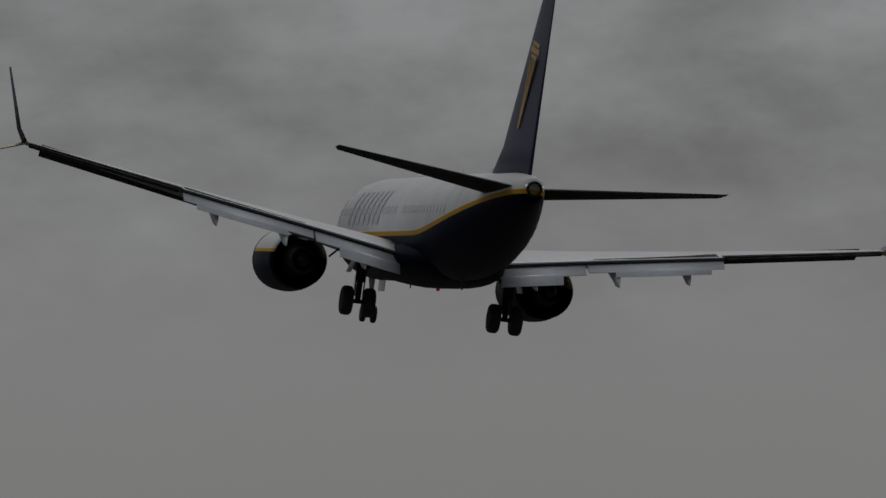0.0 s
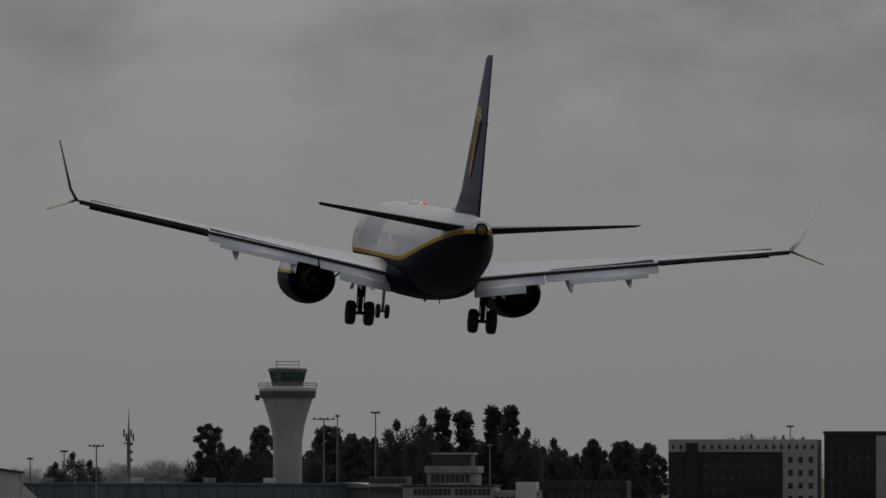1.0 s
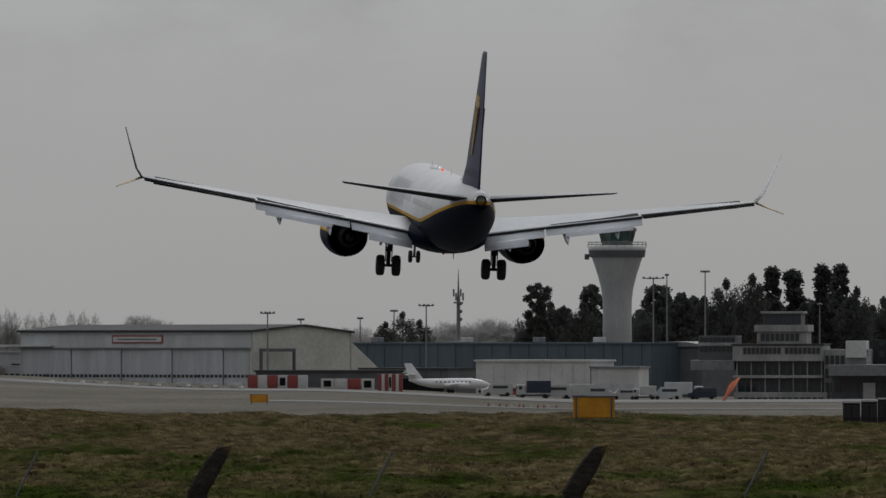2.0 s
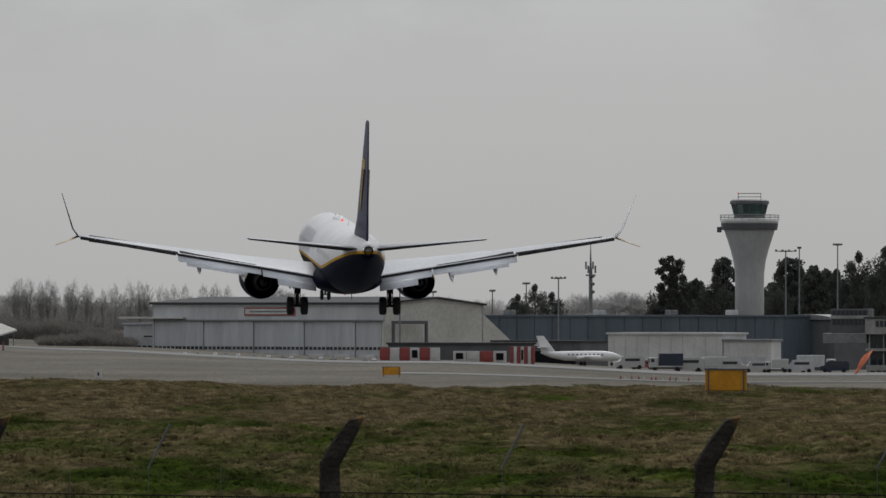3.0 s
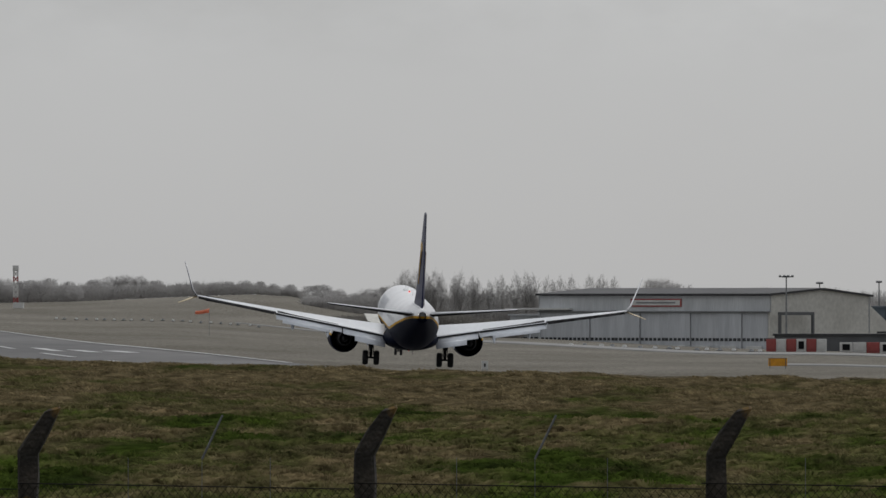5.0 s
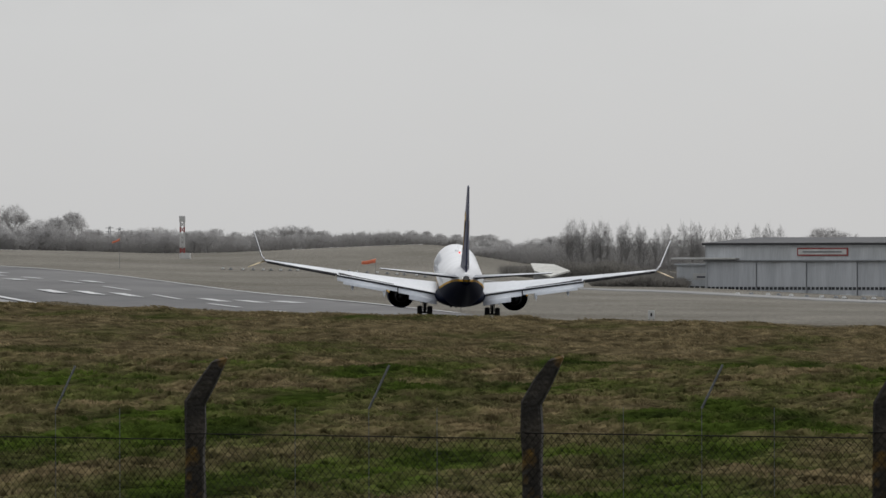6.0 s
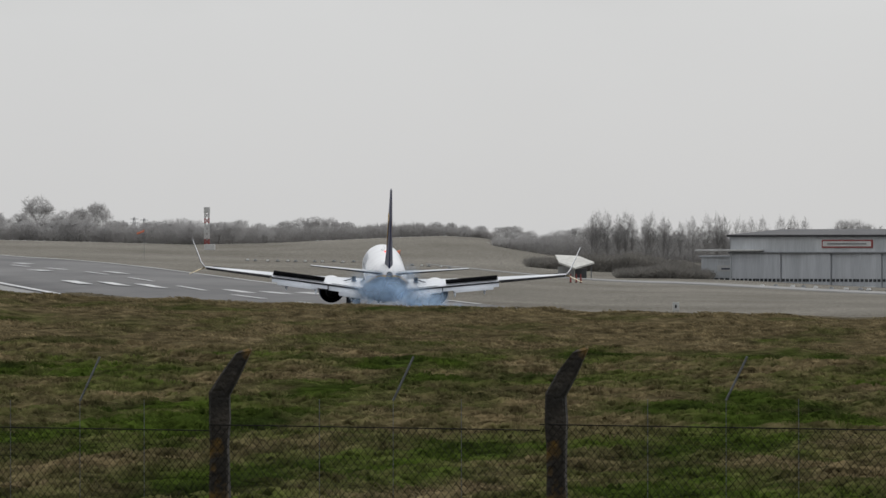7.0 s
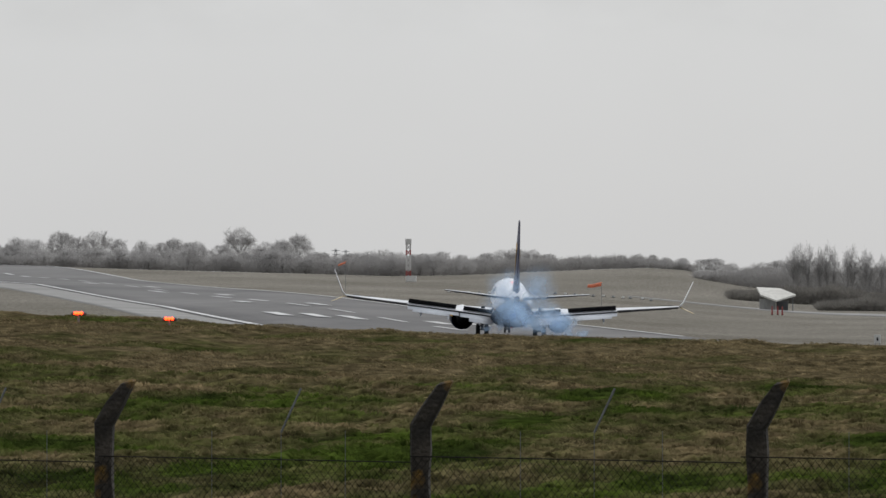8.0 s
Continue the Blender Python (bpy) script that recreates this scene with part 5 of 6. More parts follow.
def vehicle(az, d, ln, h, mat, kind, label, turn=0.0):
    p = spot(az, d)
    v = thing(kind, Matrix.Translation(p) @ Matrix.Rotation(turn, 4, "Z"), label, "vehicle", "apron vehicles")
    if kind == "box_truck":
        part("box_body", box((ln * 0.68, 2.3, h - 0.9), (ln * 0.14, 0, 0.9 + (h - 0.9) / 2), None, 0.06), M[mat], v)
        part("cab", box((ln * 0.24, 2.1, h * 0.62), (-ln * 0.36, 0, 0.5 + h * 0.31), None, 0.18), M["vehicle_white"], v)
        part("windscreen", box((0.08, 1.8, h * 0.25), (-ln * 0.485, 0, 0.5 + h * 0.42)), M["window"], v)
        part("side_window", box((ln * 0.1, 2.14, h * 0.2), (-ln * 0.39, 0, 0.5 + h * 0.43)), M["window"], v)
    else:
        z = h - 0.35
        pts = [(-0.5, 0.35), (0.5, 0.35), (0.5, 0.35 + z * 0.85), (0.42, h), (-0.22, h), (-0.34, 0.35 + z * 0.55), (-0.5, 0.35 + z * 0.45)]
        part("body", loft([[(x * ln, y, zz) for x, zz in pts] for y in (-0.95, 0.95)]), M[mat], v)
        part("side_window", box((ln * 0.5, 1.94, z * 0.25), (ln * 0.08, 0, 0.35 + z * 0.68), None, 0.01), M["window"], v)
        part("windscreen", box((0.06, 1.6, z * 0.42), (-ln * 0.285, 0, 0.35 + z * 0.74), pose(0, 0, 0, 0, 28)), M["window"], v)
    part("chassis", box((ln * 0.94, 1.7, 0.3), (0, 0, 0.5)), M["grey_panel"], v)
    for sx in (-0.32, 0.32):
        for sy in (-0.9, 0.9):
            part("wheel", tube((sx * ln, sy - 0.12, 0.36), (sx * ln, sy + 0.12, 0.36), 0.36, None, 14), M["rubber"], v)


for az, d, ln, h, mat, kind, label, turn in (
        (-213, 1450, 5.2, 2.2, "vehicle_white", "van", "white van parked on the apron", 0.2),
        (-190, 1460, 4.4, 1.6, "red", "car", "dark red car parked on the apron", 0),
        (-148, 1445, 6.0, 3.0, "vehicle_dark", "box_truck", "dark blue box truck on the apron", 0.1),
        (-108, 1450, 5.4, 2.4, "vehicle_white", "van", "white van parked on the apron", 0),
        (-70, 1470, 6.5, 2.6, "vehicle_white", "box_truck", "white box truck on the apron", 0.3),
        (-30, 1450, 5.0, 2.3, "vehicle_white", "van", "white van parked on the apron", 3.1),
        (12, 1455, 4.6, 1.9, "vehicle_white", "van", "white van parked on the apron", 0.1),
        (48, 1440, 4.2, 2.4, "vehicle_white", "box_truck", "white baggage truck on the apron", 0),
        (88, 1450, 5.2, 2.2, "hangar_door", "van", "grey van parked on the apron", 0),
        (118, 1460, 7.0, 3.0, "hangar", "box_truck", "grey catering truck on the apron", 3.1),
        (150, 1450, 5.0, 2.0, "vehicle_dark", "car", "dark car parked on the apron", 0),
        (-470, 1465, 4.6, 1.6, "vehicle_white", "car", "white car parked on the apron", 0)):
    vehicle(az, d, ln, h, mat, kind, label, turn)

# small red and white cones along the taxiway, and pale kerb stones by the hangar
def marker_row(name, az0, az1, n, d, mats, r, h, label, category, group):
    for k in range(n):
        a = az0 + (az1 - az0) * (k + random.uniform(-0.25, 0.25)) / max(1, n - 1)
        p = spot(a, d + random.uniform(-15, 15))
        mk = thing(name, Matrix.Translation(p), label, category, group)
        bm = bmesh.new()
        add_tube(bm, (0, 0, 0), (0, 0, h), r, r * 0.55, 10)
        part("body", bm, M[mats[k % len(mats)]], mk)
        part("base", box((r * 2.4, r * 2.4, 0.08), (0, 0, 0.04)), M["rubber"], mk)


marker_row("taxiway_cone", -230, -110, 12, 1010, ["red", "white_wall", "red"], 0.13, 0.42, "red and white taxiway marker cone", "marker", "taxiway cones")
marker_row("kerb_block", -1000, -660, 15, 1420, ["white_wall", "steel"], 0.5, 0.45, "pale concrete kerb block", "block", "kerb blocks")
marker_row("field_marker", -1920, -1560, 22, 1560, ["white_wall", "steel"], 0.34, 0.38, "small white field marker", "marker", "field markers")
marker_row("red_marker", -1342, -1322, 3, 1400, ["red"], 0.17, 1.5, "red striped equipment marker", "marker", "red markers")


# ---- taxiways ----
def taxiway(name, pts, mat, label):
    """A paved band; rows of bearing, distance and depth."""
    path = []
    for a, b in zip(pts, pts[1:]):
        for k in range(24):
            az, d, w = (p + (q - p) * k / 24 for p, q in zip(a, b))
            path.append((spot(az, d - w / 2), spot(az, d + w / 2)))
    strip(name, path, M[mat], 0.13, label, "taxiway")


taxiway("taxiway_1", [(-640, 985, 34), (-300, 965, 34), (100, 985, 34), (500, 1010, 34), (1400, 1050, 34)], "taxi", "pale concrete taxiway beside the grass")
taxiway("taxiway_2", [(-1600, 1640, 16), (-1300, 1530, 50), (-1200, 1490, 60), (-1000, 1400, 80), (-756, 1310, 100), (-640, 1320, 110), (-100, 1360, 120), (600, 1390, 120)], "taxi",
        "pale concrete apron road before the hangar")


# ---- signs at the near edge of the field ----
def sign_box(az, d, w, el0, el1, label):
    p = spot(az, d)
    z0, z1 = height_at(el0, d) - p.z, height_at(el1, d) - p.z
    sb = thing("airfield_sign", Matrix.Translation(p), label, "sign", "airfield signs")
    part("panel", box((w, 0.22, z1 - z0), (0, 0, (z0 + z1) / 2), None, 0.02), M["orange"], sb, "orange-yellow sign panel")
    part("top_cap", box((w * 1.02, 0.26, 0.04), (0, 0, z1)), M["grey_panel"], sb)
    for s in (-0.42, 0.42):
        part("strap", box((0.035 * w, 0.05, (z1 - z0) * 1.04), (s * w, -0.12, (z0 + z1) / 2)), M["grey_panel"], sb)
        part("leg", tube((s * w, 0, -0.3), (s * w, 0, z0 + 0.05), 0.025 * w, None, 8), M["steel"], sb)


sign_box(-41.5, 228, 1.13, -146, -108, "orange-yellow airfield sign box on short legs in grass")
sign_box(-634, 905, 2.0, -118, -104, "small orange-yellow airfield sign at the taxiway")


def bank_cabinet(az0, az1, el1, d=232):
    a, b = spot(az0, d), spot(az1, d)
    w, top = (b - a).x, height_at(el1, d) - a.z
    cb = thing("equipment_cabinet", Matrix.Translation((a + b) / 2), "dark low equipment cabinet on the grass bank", "cabinet", "bank cabinets")
    part("body", box((w * 0.94, 0.5, top + 0.2), (0, 0.2, top / 2 - 0.1), None, 0.02), M["brick"], cb)
    part("lid", box((w * 0.98, 0.56, 0.04), (0, 0.2, top + 0.01), pose(0, 0, 0, 4), 0.012), M["roof"], cb)
    for k in (-1, 1):
        part("door", box((w * 0.40, 0.03, top * 0.75), (k * w * 0.22, -0.06, top * 0.5), None, 0.008), M["brick"], cb)


for row in ((398, 430, -120), (431, 460, -118), (460, 486, -114), (526, 572, -116), (573, 614, -119)):
    bank_cabinet(*row)


def bank_gate():
    p = spot(505, 231)
    top = height_at(-127, 231) - p.z
    gt = thing("white_hurdle", Matrix.Translation(p), "small white-painted metal hurdle on the grass bank", "hurdle")
    for x in (-0.26, 0.0, 0.26):
        part("post", box((0.05, 0.05, top + 0.1), (x, 0, top / 2 - 0.05), None, 0.006), M["white_wall"], gt)
    for k in range(5):
        part("board", box((0.5, 0.03, top * 0.15), (0, -0.04, top * (0.14 + 0.19 * k)), None, 0.006), M["white_wall"], gt)


bank_gate()


def marker_board(az, d, el0, el1):
    p = spot(az, d)
    z0, z1 = height_at(el0, d) - p.z, height_at(el1, d) - p.z
    mb = thing("marker_board", Matrix.Translation(p), "small white marker board with a black mark", "sign")
    part("board", box((0.62, 0.08, z1 - z0 + 0.1), (0, 0, (z0 + z1) / 2), None, 0.02), M["white_wall"], mb)
    part("mark", box((0.16, 0.03, (z1 - z0) * 0.45), (0, -0.05, (z0 + z1) / 2)), M["black"], mb)
    for s in (-0.2, 0.2):
        part("leg", tube((s, 0, -0.2), (s, 0, z0 + 0.05), 0.04, None, 6), M["steel"], mb)


marker_board(-1154, 800, -123, -110)


def approach_light(az, el, d):
    p = spot(az, d)
    z = max(0.25, height_at(el, d) - p.z)
    al = thing("approach_light", Matrix.Translation(p), "glowing red-orange airfield light on a short stem", "light", "approach lights")
    part("stem", tube((0, 0, -0.2), (0, 0, z - 0.05), 0.03, None, 7), M["steel"], al)
    for s in (-0.085, 0.0, 0.085):
        bm = bmesh.new()
        bmesh.ops.create_uvsphere(bm, u_segments=12, v_segments=8, radius=0.042, matrix=Matrix.Translation((s, -0.05, z)))
        part("lamp", bm, M["orange_lamp"], al, "glowing red-orange lens", smooth=True)
    part("housing", box((0.42, 0.12, 0.1), (0, 0.05, z - 0.02), None, 0.03), M["grey_panel"], al)


approach_light(-2590, -77, 228)
approach_light(-2425, -86, 228)


def pylon_tower(az, d, el):
    p = spot(az, d)
    z = height_at(el, d) - p.z
    py = thing("power_pylon", Matrix.Translation(p), "distant grey lattice power pylon", "pylon", "power pylons")
    for sx in (-1, 1):
        for sy in (-1, 1):
            part("leg", tube((sx * z * 0.09, sy * z * 0.09, 0), (sx * 0.2, sy * 0.2, z), 0.13, 0.08, 5), M["steel"], py)
    for k in range(5):
        w = z * 0.09 * (1 - k / 5) + 0.2
        part("brace", tube((-w, -w, z * k / 5), (w * 0.8, -w * 0.8, z * (k + 1) / 5), 0.07, None, 4), M["steel"], py)
    for u in (0.62, 0.78, 0.93):
        part("cross_arm", tube((-z * 0.16, 0, z * u), (z * 0.16, 0, z * u), 0.1, None, 5), M["steel"], py)


pylon_tower(-2124, 2700, 42)
pylon_tower(-2106, 2900, 40)


# ---- trees ----
def mesh_object(name, verts, faces, mat, parent=None, label="", smooth=False):
    me = bpy.data.meshes.new(name)
    me.from_pydata([tuple(v) for v in verts], [], faces)
    me.materials.append(mat)
    if smooth:
        me.polygons.foreach_set("use_smooth", [True] * len(me.polygons))
    me.update()
    ob = new(name, me)
    if parent:
        ob.parent = parent
    if label:
        ob["label"] = label
    return ob


def limb(verts, faces, a, b, r0, r1, seg=4):
    d = (b - a).normalized()
    u = d.orthogonal().normalized()
    v = d.cross(u)
    i = len(verts)
    for p, r in ((a, r0), (b, r1)):
        for k in range(seg):
            t = 2 * math.pi * k / seg
            verts.append(p + (u * math.cos(t) + v * math.sin(t)) * r)
    for k in range(seg):
        j = (k + 1) % seg
        faces.append((i + k, i + j, i + seg + j, i + seg + k))


def bare_tree(rng, height, spread, upright, mat, twigs=6800, base=0.18):
    """A leafless tree: trunk and limbs that fork, with a haze of fine twigs."""
    tv, tf, cv, cf = [], [], [], []
    tips = []

    def grow(p, d, ln, r, level):
        q = p + d * ln
        limb(tv if level < 2 else cv, tf if level < 2 else cf, p, q, r, r * 0.68, 6 if level < 2 else 3)
        tips.append((p, q, level))
        if level >= 5 or ln < height * 0.03:
            return
        if upright > 1 and level == 0:
            # many steep boughs along one straight stem
            for k in range(20):
                u = 0.12 + 0.88 * k / 19
                nd = (d * 1.5 + Vector((rng.uniform(-1, 1), rng.uniform(-1, 1), 0)) * 0.8).normalized()
                grow(p.lerp(q, u), nd, height * rng.uniform(0.14, 0.24) * (1.25 - 0.5 * u), r * 0.5 * (1.2 - 0.5 * u), 2)
            grow(q, d, ln * 0.35, r * 0.6, 2)
            return
        for k in range(rng.choice((2, 3, 3)) if level else 4):
            side = Vector((rng.uniform(-1, 1), rng.uniform(-1, 1), rng.uniform(-0.25, 0.6)))
            nd = (d * upright + side * spread).normalized()
            start = p.lerp(q, rng.uniform(0.55, 1.0)) if k else q
            grow(start, nd, ln * rng.uniform(0.58, 0.82), r * 0.6, level + 1)

    grow(Vector((0, 0, -0.3)), Vector((0.03, 0, 1)).normalized(), height * (0.62 if upright > 1 else base + 0.1), height * (0.010 if upright > 1 else 0.015), 0)
    outer = [t for t in tips if t[2] >= 3]
    top = max(t[1].z for t in tips)
    slim = upright > 1
    zc, rz, rx = (0.56 * top, 0.44 * top, 0.10 * top) if slim else (0.57 * top, 0.43 * top, 0.37 * top)
    for k in range(twigs):
        if k % 3:
            u = Vector((rng.gauss(0, 1), rng.gauss(0, 1), rng.gauss(0, 1))).normalized() * rng.random() ** 0.3
            lump = 1 + 0.22 * noise.noise(u * 2.3 + Vector((height, spread * 9, 0)))
            taper = 1 - 0.45 * u.z if slim else 1
            a = Vector((u.x * rx * lump * taper, u.y * rx * lump * taper, zc + u.z * rz * lump))
            d = (u + Vector((rng.uniform(-1, 1), rng.uniform(-1, 1), rng.uniform(-0.3, 1.0))) * 0.7).normalized()
        else:
            p, q, lv = rng.choice(outer)
            a = p.lerp(q, rng.uniform(0.2, 1.0))
            d = ((q - p).normalized() + Vector((rng.uniform(-1, 1), rng.uniform(-1, 1), rng.uniform(-0.5, 1.0))) * 0.8).normalized()
        ln = height * rng.uniform(0.03, 0.085)
        w = d.orthogonal().normalized() * height * 0.0021
        w.rotate(Matrix.Rotation(rng.uniform(0, 6.28), 3, d))
        i = len(cv)
        cv.extend((a - w, a + w, a + d * ln))
        cf.append((i, i + 1, i + 2))
    top = max(v.z for v in cv)
    s = height / top
    tv = [v * s for v in tv]
    cv = [v * s for v in cv]
    return tv, tf, cv, cf


def needle_tree(rng, height, shape):
    """An evergreen: a trunk, limbs, and clumps of needle sprays with gaps between."""
    tv, tf, cv, cf = [], [], [], []
    limb(tv, tf, Vector((0, 0, -0.5)), Vector((0.2, 0.1, height * 0.9)), height * 0.022, height * 0.006, 7)
    blobs = []
    n = {"pine": 24, "column": 24, "broad": 20}[shape]
    for k in range(n):
        u = (k + 0.5) / n
        if shape == "column":
            z, off, r = height * (0.10 + 0.86 * u), height * rng.uniform(0.01, 0.085) * (1.15 - 0.7 * u), height * (0.085 - 0.045 * u) * rng.uniform(0.55, 1.3)
        elif shape == "broad":
            z, off, r = height * (0.15 + 0.72 * u), height * 0.27 * math.sqrt(1 - 0.85 * u * u) * rng.uniform(0.7, 1.15), height * rng.uniform(0.07, 0.14)
        else:
            z, off, r = height * (0.50 + 0.44 * u), height * rng.uniform(0.4, 1.0) * (0.22 - 0.09 * u), height * rng.uniform(0.045, 0.085)
        t = k * 2.4 + rng.uniform(-0.5, 0.5)
        c = Vector((off * math.cos(t), off * math.sin(t), z))
        limb(tv, tf, Vector((0.1, 0, z - off * 0.5)), c, height * 0.007, height * 0.003, 4)
        blobs.append((c, r))
    blobs.append((Vector((0, 0, height * 0.95)), height * 0.055))
    for c, r in blobs:
        for k in range(300 if shape == "pine" else 460):
            d = Vector((rng.gauss(0, 1), rng.gauss(0, 1), rng.gauss(0, 1.0)))
            d = d.normalized() * r * (rng.random() ** 0.45) * rng.uniform(0.8, 1.3)
            p = c + (Vector((d.x, d.y, d.z * 0.6)) if shape == "pine" else d)
            w = height * rng.uniform(0.007, 0.017)
            a = Vector((rng.uniform(-1, 1), rng.uniform(-1, 1), rng.uniform(-1, 1))).normalized()
            b = a.orthogonal().normalized()
            i = len(cv)
            cv.extend((p - a * w, p + b * w * 0.8, p + a * w, p - b * w * 0.8 + a * w * 0.3))
            cf.append((i, i + 1, i + 2, i + 3))
    top = max(v.z for v in cv)
    return [v * (height / top) for v in tv], tf, [v * (height / top) for v in cv], cf


def tree_kind(name, made, bark, crown, label, category, group):
    tv, tf, cv, cf = made
    tr = thing(name, pose(0, -60, -200), label, category, group)
    mesh_object("trunk", tv, tf, bark, tr, smooth=True)
    mesh_object("crown", cv, cf, crown, tr)
    return tr


def plant_trees():
    rng = random.Random(7)
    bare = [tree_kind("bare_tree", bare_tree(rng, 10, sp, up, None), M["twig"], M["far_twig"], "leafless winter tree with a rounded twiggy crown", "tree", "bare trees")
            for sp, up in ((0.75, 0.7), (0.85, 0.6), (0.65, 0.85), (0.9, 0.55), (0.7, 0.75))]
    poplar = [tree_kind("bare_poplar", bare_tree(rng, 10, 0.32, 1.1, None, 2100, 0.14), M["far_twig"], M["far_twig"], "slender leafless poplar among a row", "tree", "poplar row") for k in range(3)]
    needle = {k: [tree_kind("evergreen_tree", needle_tree(rng, 10, k), M["bark"], M["pine"], lab, "tree", "dark evergreens") for j in range(3)]
              for k, lab in (("pine", "dark pine with a ragged flat-topped crown"), ("column", "tall dark columnar cypress"), ("broad", "broad dark evergreen with dense foliage"))}
    used = set()

    def put(pool, az, d, el, wide=1.0):
        src = rng.choice(pool)
        p = spot(az, d)
        h = height_at(el, d) - p.z
        s = h / 10
        m = Matrix.Translation(p) @ Matrix.Rotation(rng.uniform(0, 6.28), 4, "Z") @ Matrix.Diagonal((s * wide, s * wide, s, 1))
        if src.name not in used:
            used.add(src.name)
            ob = src
            ob.matrix_basis = m
        else:
            ob = copy_thing(src, m)
            ob.matrix_basis = m
        return ob

    # evergreens behind the tower and terminal
    for az, el, kind, wide in ((-380, 44, "broad", 0.75), (-350, 30, "broad", 0.8), (-410, 26, "broad", 0.8), (-140, 96, "pine", 0.7), (-118, 62, "broad", 0.8), (-95, 55, "pine", 0.6), (-45, 92, "pine", 0.7), (-60, 60, "broad", 0.8),
                               (67, 92, "pine", 0.8), (45, 45, "broad", 0.8), (114, 77, "pine", 0.8), (154, 72, "broad", 0.62), (193, 103, "broad", 0.6), (184, 60, "broad", 0.75), (239, 111, "broad", 0.58), (232, 60, "broad", 0.75), (273, 124, "column", 1.1),
                               (311, 119, "column", 1.25), (362, 129, "column", 1.1), (394, 128, "column", 1.05), (378, 100, "broad", 0.55), (424, 88, "broad", 0.55), (440, 50, "broad", 0.75), (471, 70, "broad", 0.62), (500, 30, "broad", 0.8), (540, 68, "pine", 0.6), (530, 38, "broad", 0.3),
                               (566, 24, "pine", 0.7), (598, 65, "pine", 0.8), (637, 61, "pine", 0.7), (655, 42, "pine", 0.7), (285, 60, "broad", 0.75), (330, 60, "broad", 0.75), (10, 50, "broad", 0.8), (410, 66, "broad", 0.75)):
        put(needle[kind], az, 1790 + rng.uniform(-25, 25), el, wide)
    for k in range(40):
        put(needle["broad"], -160 + 20.5 * k + rng.uniform(-8, 8), 1830, rng.uniform(30, 56) if k < 31 else rng.uniform(0, 16), 0.85)
    for k in range(34):
        put(needle["pine" if k % 4 == 0 else "broad"], 60 + 17 * k + rng.uniform(-9, 9), 1812, rng.uniform(44, 84) if k < 22 else rng.uniform(24, 58), rng.uniform(0.5, 0.8))
    for az, el in ((768, 74), (785, 78), (800, 80), (818, 84), (838, 76), (858, 80), (874, 82), (890, 78), (908, 80), (924, 76)):
        put(bare, az, 1900, el, 0.45)
        put(needle["broad"], az + 4, 1915, el - 8, 0.32)
    # leafless trees behind the hangars
    for az, el in ((-1308, 50), (-1292, 58), (-1278, 60), (-1262, 57), (-1246, 60), (-1230, 55), (-1212, 52), (-1196, 56), (-1180, 50), (-1165, 42), (-1142, 40), (-1122, 52), (-1104, 55), (-1086, 54), (-1066, 50), (-1044, 48), (-1020, 50), (-996, 50),
                   (-970, 48), (-945, 50), (-920, 46)):
        put(poplar, az + rng.uniform(-5, 5), 1850, el + rng.uniform(-4, 3), rng.uniform(0.95, 1.45))
    for k in range(9):
        put(poplar, -1300 + 44 * k + rng.uniform(-12, 12), 1880, rng.uniform(30, 44), rng.uniform(1.2, 1.7))
    for az, el in ((-846, 42), (-820, 34), (-660, 27), (-640, 24), (-540, 26), (-520, 20), (-470, 18), (-450, 22), (-300, 30), (-285, 24), (-250, 30), (-230, 36), (-210, 30), (-500, 18), (-180, 22), (-1300, 30), (-1330, 26), (-1360, 22), (-1413, 21), (-1385, 14)):
        put(bare, az, 1950, el, 1.25)
    # the line of trees on the far rise
    peaks = [(-2704, 66), (-2665, 62), (-2624, 76), (-2590, 66), (-2560, 78), (-2520, 62), (-2474, 60), (-2440, 56), (-2415, 64), (-2380, 58), (-2330, 52), (-2297, 85), (-2250, 58), (-2222, 62), (-2190, 72), (-2160, 40), (-2060, 42), (-2035, 44), (-2010, 40),
             (-1960, 36), (-1935, 40), (-1900, 34), (-1850, 38), (-1825, 44), (-1798, 46), (-1770, 44), (-1740, 36), (-1700, 30), (-1670, 34), (-1640, 30), (-1610, 34), (-1580, 36), (-1555, 34), (-1530, 30), (-1500, 28), (-1475, 18)]
    for az, el in peaks:
        put(bare, az, 2150 + rng.uniform(-40, 40), el, 1.25 if el < 60 else 1.0)
    for k in range(70):
        az = -3350 + 28 * k + rng.uniform(-10, 10)
        put(bare, az, 2120 + rng.uniform(-30, 30), rng.uniform(36, 52) if az < -2200 else rng.uniform(24, 40) if az < -1900 else rng.uniform(18, 30), 1.7)
    for k in range(26):
        put(bare, -3360 + 27 * k, 2160, rng.uniform(50, 72), 1.4)


plant_trees()


